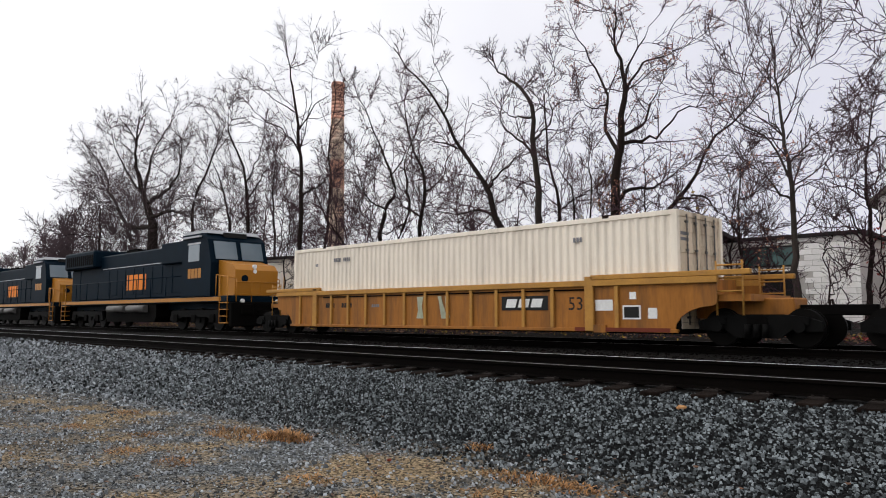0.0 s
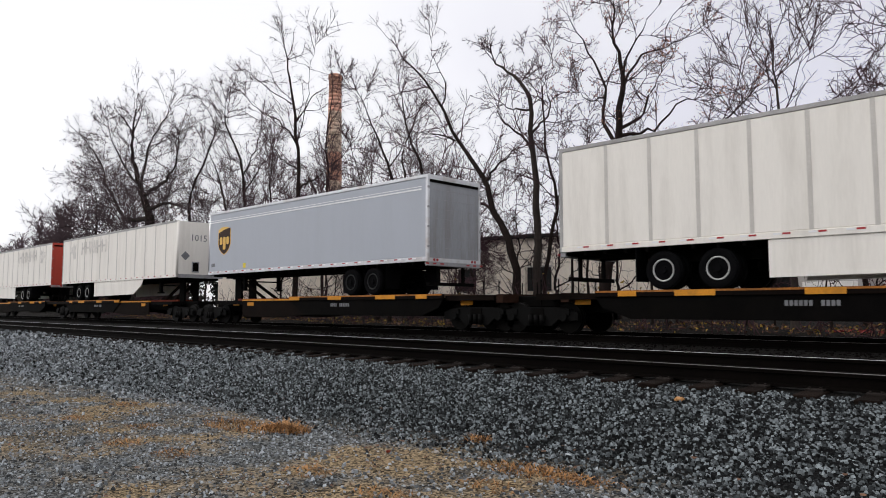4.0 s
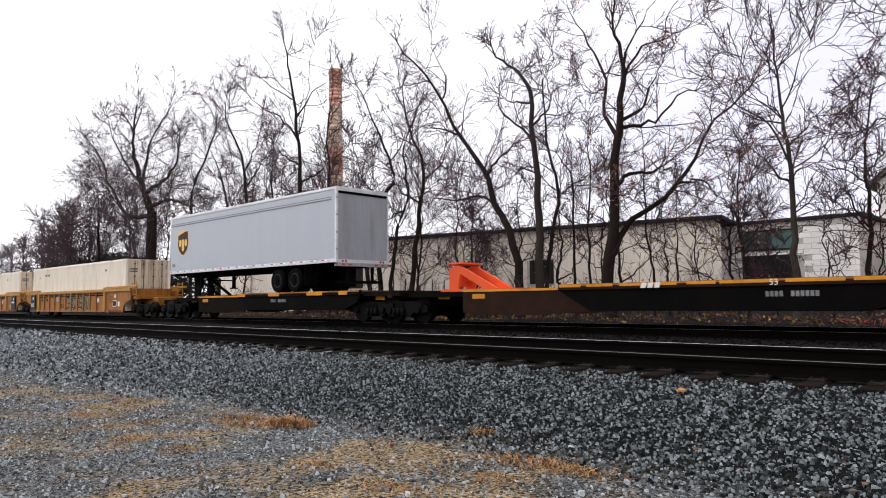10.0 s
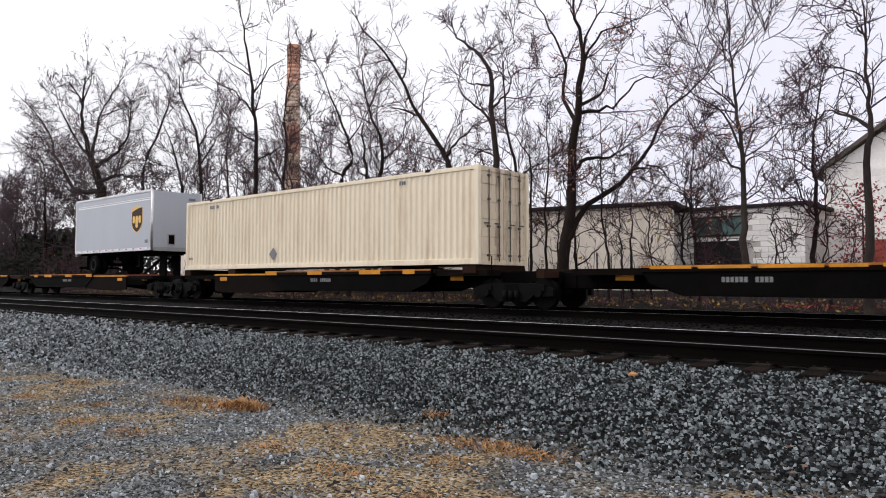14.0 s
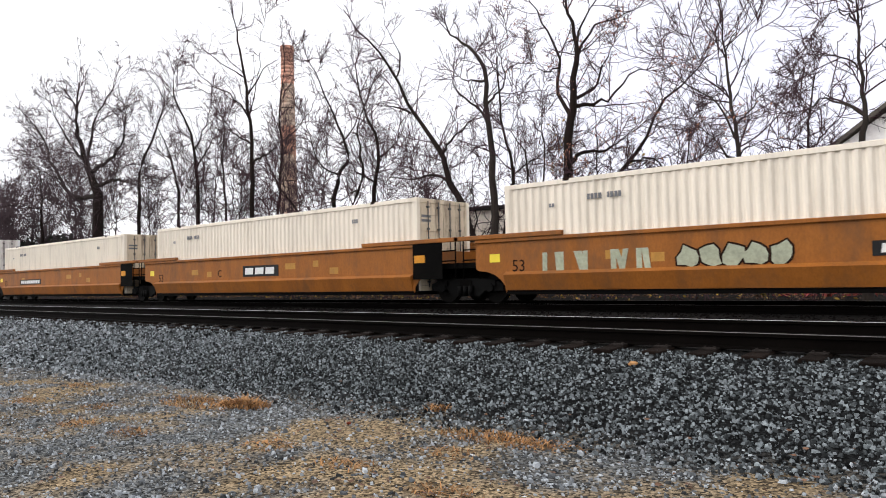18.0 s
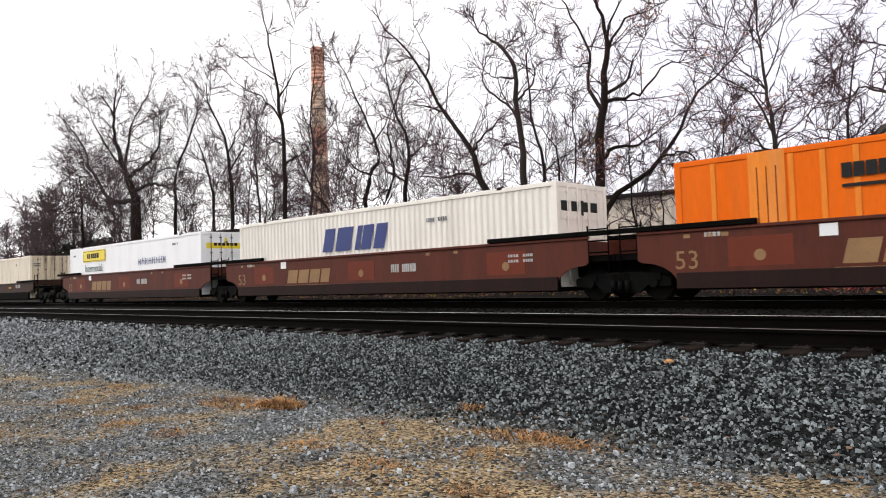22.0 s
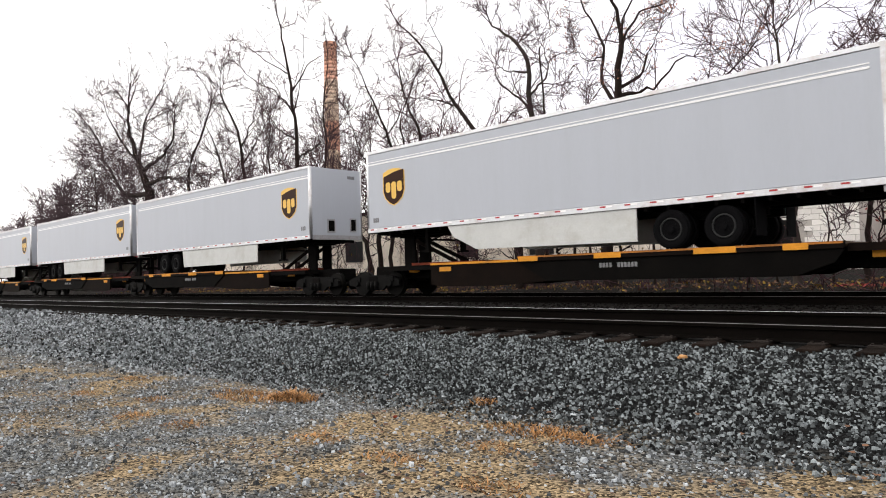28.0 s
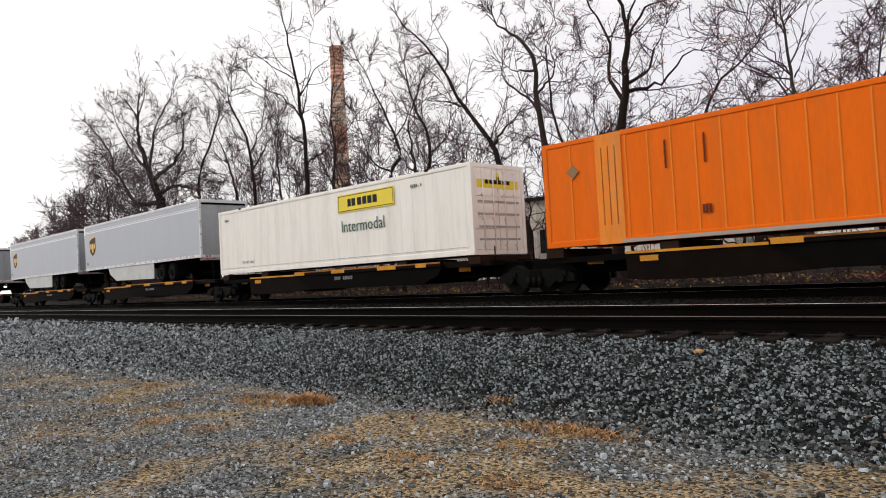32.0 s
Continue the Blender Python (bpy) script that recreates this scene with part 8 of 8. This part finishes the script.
# -- locomotives --
def locomotive(label):
    """Nose at x = 22.2, tail at 0; near side y < 0."""
    c = thing("locomotive", label, "locomotive", "locomotives")
    part("underframe", box(box(B(), 0.3, 21.6, -1.42, 1.42, 1.30, 1.58, bevel=0.03), 1.0, 21.0, -0.7, 0.7, 1.0, 1.3), M_NAVY, c)
    for out in (-1, 1):
        boxpart("sill_stripe", c, M_LOCOYEL, 0.4, 21.0, *sorted((out * 1.421, out * 1.43)), 1.36, 1.54, label="yellow stripe along the sill")
    boxpart("hood", c, M_NAVY, 2.2, 17.2, -0.98, 0.98, 1.59, 4.25, bevel=0.08, label="dark blue engine hood")
    boxpart("radiator", c, M_NAVY, 0.6, 5.6, -1.45, 1.45, 3.55, 4.62, bevel=0.1, label="winged radiator housing")
    boxpart("radiator_core", c, M_NAVY, 0.7, 2.2, -0.98, 0.98, 1.59, 3.54, bevel=0.04)
    for out in (-1, 1):
        for x in np.arange(1.0, 5.4, 0.35):
            child("grille_slat", stock("grille_slat", lambda: box(B(), 0, 0.25, -0.011, 0.011, 0, 0.6), M_BLACK), c, Matrix.Translation((x, out * 1.451, 3.75)))
        for x in np.arange(5.9, 16.6, 1.18):
            child("engine_door", stock("engine_door", lambda: box(B(), 0, 1.0, -0.015, 0.015, 0, 1.45, bevel=0.01), M_NAVY), c, Matrix.Translation((x, out * 0.985, 1.85)))
        bm = B()
        for x in np.arange(0.9, 17, 1.8):
            rod(bm, (x, out * 1.38, 1.58), (x, out * 1.38, 2.62), 0.022, 6)
        rod(bm, (0.9, out * 1.38, 2.62), (17.1, out * 1.38, 2.62), 0.022, 6)
        part("handrail", bm, M_NAVY, c)
        part("wordmark", marks(9.5, 2.1, [0.14, -0.1, 0.5, 0.5, 0.5, -0.1, 0.14], 0.85, -1.003 if out < 0 else 1.007, gap=0.3), M_ORANGE_RIB, c, "yellow block bars on the hood")
        boxpart("light_line", c, M_ROOFGREY, 5.9, 16.8, *sorted((out * 1.001, out * 1.008)), 3.42, 3.46)
    boxpart("exhaust", c, M_BLACK, 8.0, 9.6, -0.5, 0.5, 4.25, 4.5)
    boxpart("dynamic_brake", c, M_NAVY, 14.2, 17.2, -1.2, 1.2, 3.3, 4.4, bevel=0.06)
    cab = part("cab", prism(B(), [(17.25, 1.59), (20.1, 1.59), (20.1, 3.15), (19.75, 4.25), (19.3, 4.55), (17.25, 4.55)], -1.5, 1.5), M_NAVY, c, "dark blue wide cab")
    part("cab_roof", prism(B(), [(17.1, 4.551), (19.5, 4.551), (19.3, 4.72), (17.1, 4.72)], -1.35, 1.35), M_ROOFGREY, cab, "pale cab roof")
    for out in (-1, 1):
        boxpart("side_window", cab, M_GLASS, 17.9, 19.0, *sorted((out * 1.502, out * 1.512)), 3.25, 4.05)
        boxpart("window_frame", cab, M_ROOFGREY, 17.8, 19.1, *sorted((out * 1.501, out * 1.508)), 4.06, 4.14)
        part("number_block", marks(17.9, 2.45, [0.28] * 4, 0.45, -1.506 if out < 0 else 1.51, gap=0.2), M_LOCOYEL, cab, "yellow bars on the cab side")
    for y0, y1 in ((-1.25, -0.12), (0.12, 1.25)):
        bm = B()
        v = [bm.verts.new(p) for p in ((20.08, y0, 3.30), (20.08, y1, 3.30), (19.80, y1, 4.15), (19.80, y0, 4.15))]
        bm.faces.new(v)
        g = bmesh.ops.extrude_face_region(bm, geom=bm.faces[:])
        bmesh.ops.translate(bm, vec=(0.035, 0, 0.012), verts=[e for e in g["geom"] if isinstance(e, bmesh.types.BMVert)])
        bmesh.ops.recalc_face_normals(bm, faces=bm.faces)
        part("windshield", bm, M_GLASS, cab)
    boxpart("number_board", cab, M_INK, 19.5, 19.6, -0.6, 0.6, 4.4, 4.62)
    part("nose", prism(B(), [(20.11, 1.6), (21.6, 1.6), (21.62, 2.75), (21.35, 3.0), (20.11, 3.25)], -1.1, 1.1), M_LOCOYEL, c, "yellow wide nose")
    part("nose_door", box(B(), 21.56, 21.62, 0.2, 0.8, 1.62, 2.75), M_LOCOYEL, c)
    for z in (2.7, 2.92):
        part("headlight", rod(B(), (21.5, -0.1, z), (21.62, -0.1, z), 0.1, 12), M_TAPEWHITE, c)
    for y in (-0.9, 0.9):
        part("ditch_light", rod(B(), (21.9, y, 1.35), (22.0, y, 1.35), 0.09, 10), M_TAPEWHITE, c)
    for y in (-1.05, 1.05):
        bm = rod(B(), (20.4, y * 1.3, 1.6), (20.4, y * 1.3, 2.55), 0.025, 6)
        rod(bm, (20.4, y * 1.3, 2.55), (21.75, y * 1.05, 2.35), 0.025, 6)
        rod(bm, (21.75, y * 1.05, 2.35), (21.75, y * 1.05, 1.3), 0.025, 6)
        part("nose_handrail", bm, M_LOCOYEL, c, "yellow handrail round the nose")
    bm = rod(B(), (21.78, -1.1, 2.2), (21.78, 1.1, 2.2), 0.025, 6)
    rod(bm, (21.78, -0.35, 1.3), (21.78, -0.35, 2.2), 0.022, 6)
    part("nose_handrail", bm, M_LOCOYEL, c)
    part("nose_emblem", rod(B(), (21.61, -0.62, 2.35), (21.635, -0.62, 2.35), 0.17, 14), M_NAVY, c, "round dark badge on the nose")
    boxpart("mu_hoses", c, M_BLACK, 21.9, 21.98, -0.95, -0.35, 0.75, 1.2, bevel=0.03)
    boxpart("sun_shade", cab, M_ROOFGREY, 17.5, 19.2, -1.62, -1.5, 4.36, 4.44, label="pale shade over the cab window")
    boxpart("pilot", c, M_BLACK, 21.6, 21.9, -1.4, 1.4, 0.2, 1.3, bevel=0.05)
    boxpart("pilot", c, M_BLACK, 0.0, 0.3, -1.4, 1.4, 0.2, 1.3, bevel=0.05)
    for x0 in (20.9, 0.35):
        for out in (-1, 1):
            bm = B()
            for k in range(4):
                box(bm, x0, x0 + 0.7, *sorted((out * 1.15, out * 1.46)), 0.35 + k * 0.3, 0.39 + k * 0.3)
            part("step", bm, M_LOCOYEL, c)
            bm = rod(B(), (x0, out * 1.45, 0.4), (x0, out * 1.45, 2.5), 0.022, 6)
            rod(bm, (x0 + 0.7, out * 1.45, 0.4), (x0 + 0.7, out * 1.45, 2.5), 0.022, 6)
            part("grab_rail", bm, M_LOCOYEL, c)
    coupler(c, 21.9, 22.7)
    coupler(c, -0.5, 0.0)
    part("fuel_tank", prism(B(), [(7.8, 0.35), (14.0, 0.35), (14.2, 0.6), (14.2, 1.28), (7.6, 1.28), (7.6, 0.6)], -1.35, 1.35), M_BLACK, c)
    for x in (8.2, 10.9):
        part("air_tank", rod(B(), (x, -1.42, 1.05), (x + 2.3, -1.42, 1.05), 0.2, 14), M_TANK, c, "grey air reservoir")
    for x in (3.9, 17.9):
        tr = boxpart("truck", c, M_BLACK, x - 2.3, x + 2.3, -0.9, 0.9, 0.6, 0.98, bevel=0.03, label="black six-wheel truck")
        for out in (-1, 1):
            part("side_frame", prism(B(), [(x - 2.6, 0.45), (x - 2.4, 0.95), (x + 2.4, 0.95), (x + 2.6, 0.45), (x + 2.2, 0.35), (x + 1.2, 0.62), (x - 1.2, 0.62), (x - 2.2, 0.35)], *sorted((out * 1.0, out * 1.12))), M_TRUCK, tr)
        for dx in (-1.85, 0, 1.85):
            part("axle_box", box(B(), x + dx - 0.22, x + dx + 0.22, -1.2, -1.13, 0.35, 0.75, bevel=0.03), M_BLACK, tr)
            for y in (-0.76, 0.76):
                child("wheel", stock("loco_wheel", lambda: rod(rod(B(), (0, -0.07, 0), (0, 0.07, 0), 0.53, 24), (0, -0.12, 0), (0, 0.12, 0), 0.16, 12), M_STEELWHEEL), tr, pose(x + dx, y, 0.53))
    return c


def build_locomotives():
    a = locomotive("dark blue and yellow diesel locomotive coupled to the wagons")
    moves(a, -50.7)
    moves(copy_thing(a, Matrix()), -73.6)


build_locomotives()

# seconds and the way run by then: the train passes at a steady 20 m/s
RUN = [(0.0, 0.0), (4.0, -83.49), (8.0, -166.92), (12.0, -249.94), (16.0, -332.68), (20.0, -415.11), (24.0, -497.30), (28.0, -579.09), (32.0, -660.88)]


def motions():
    for ob, s, z, turn in MOVING:
        walk(ob, [(t, pose(s + d, YT, z, 0, 0, turn)) for t, d in RUN])


motions()
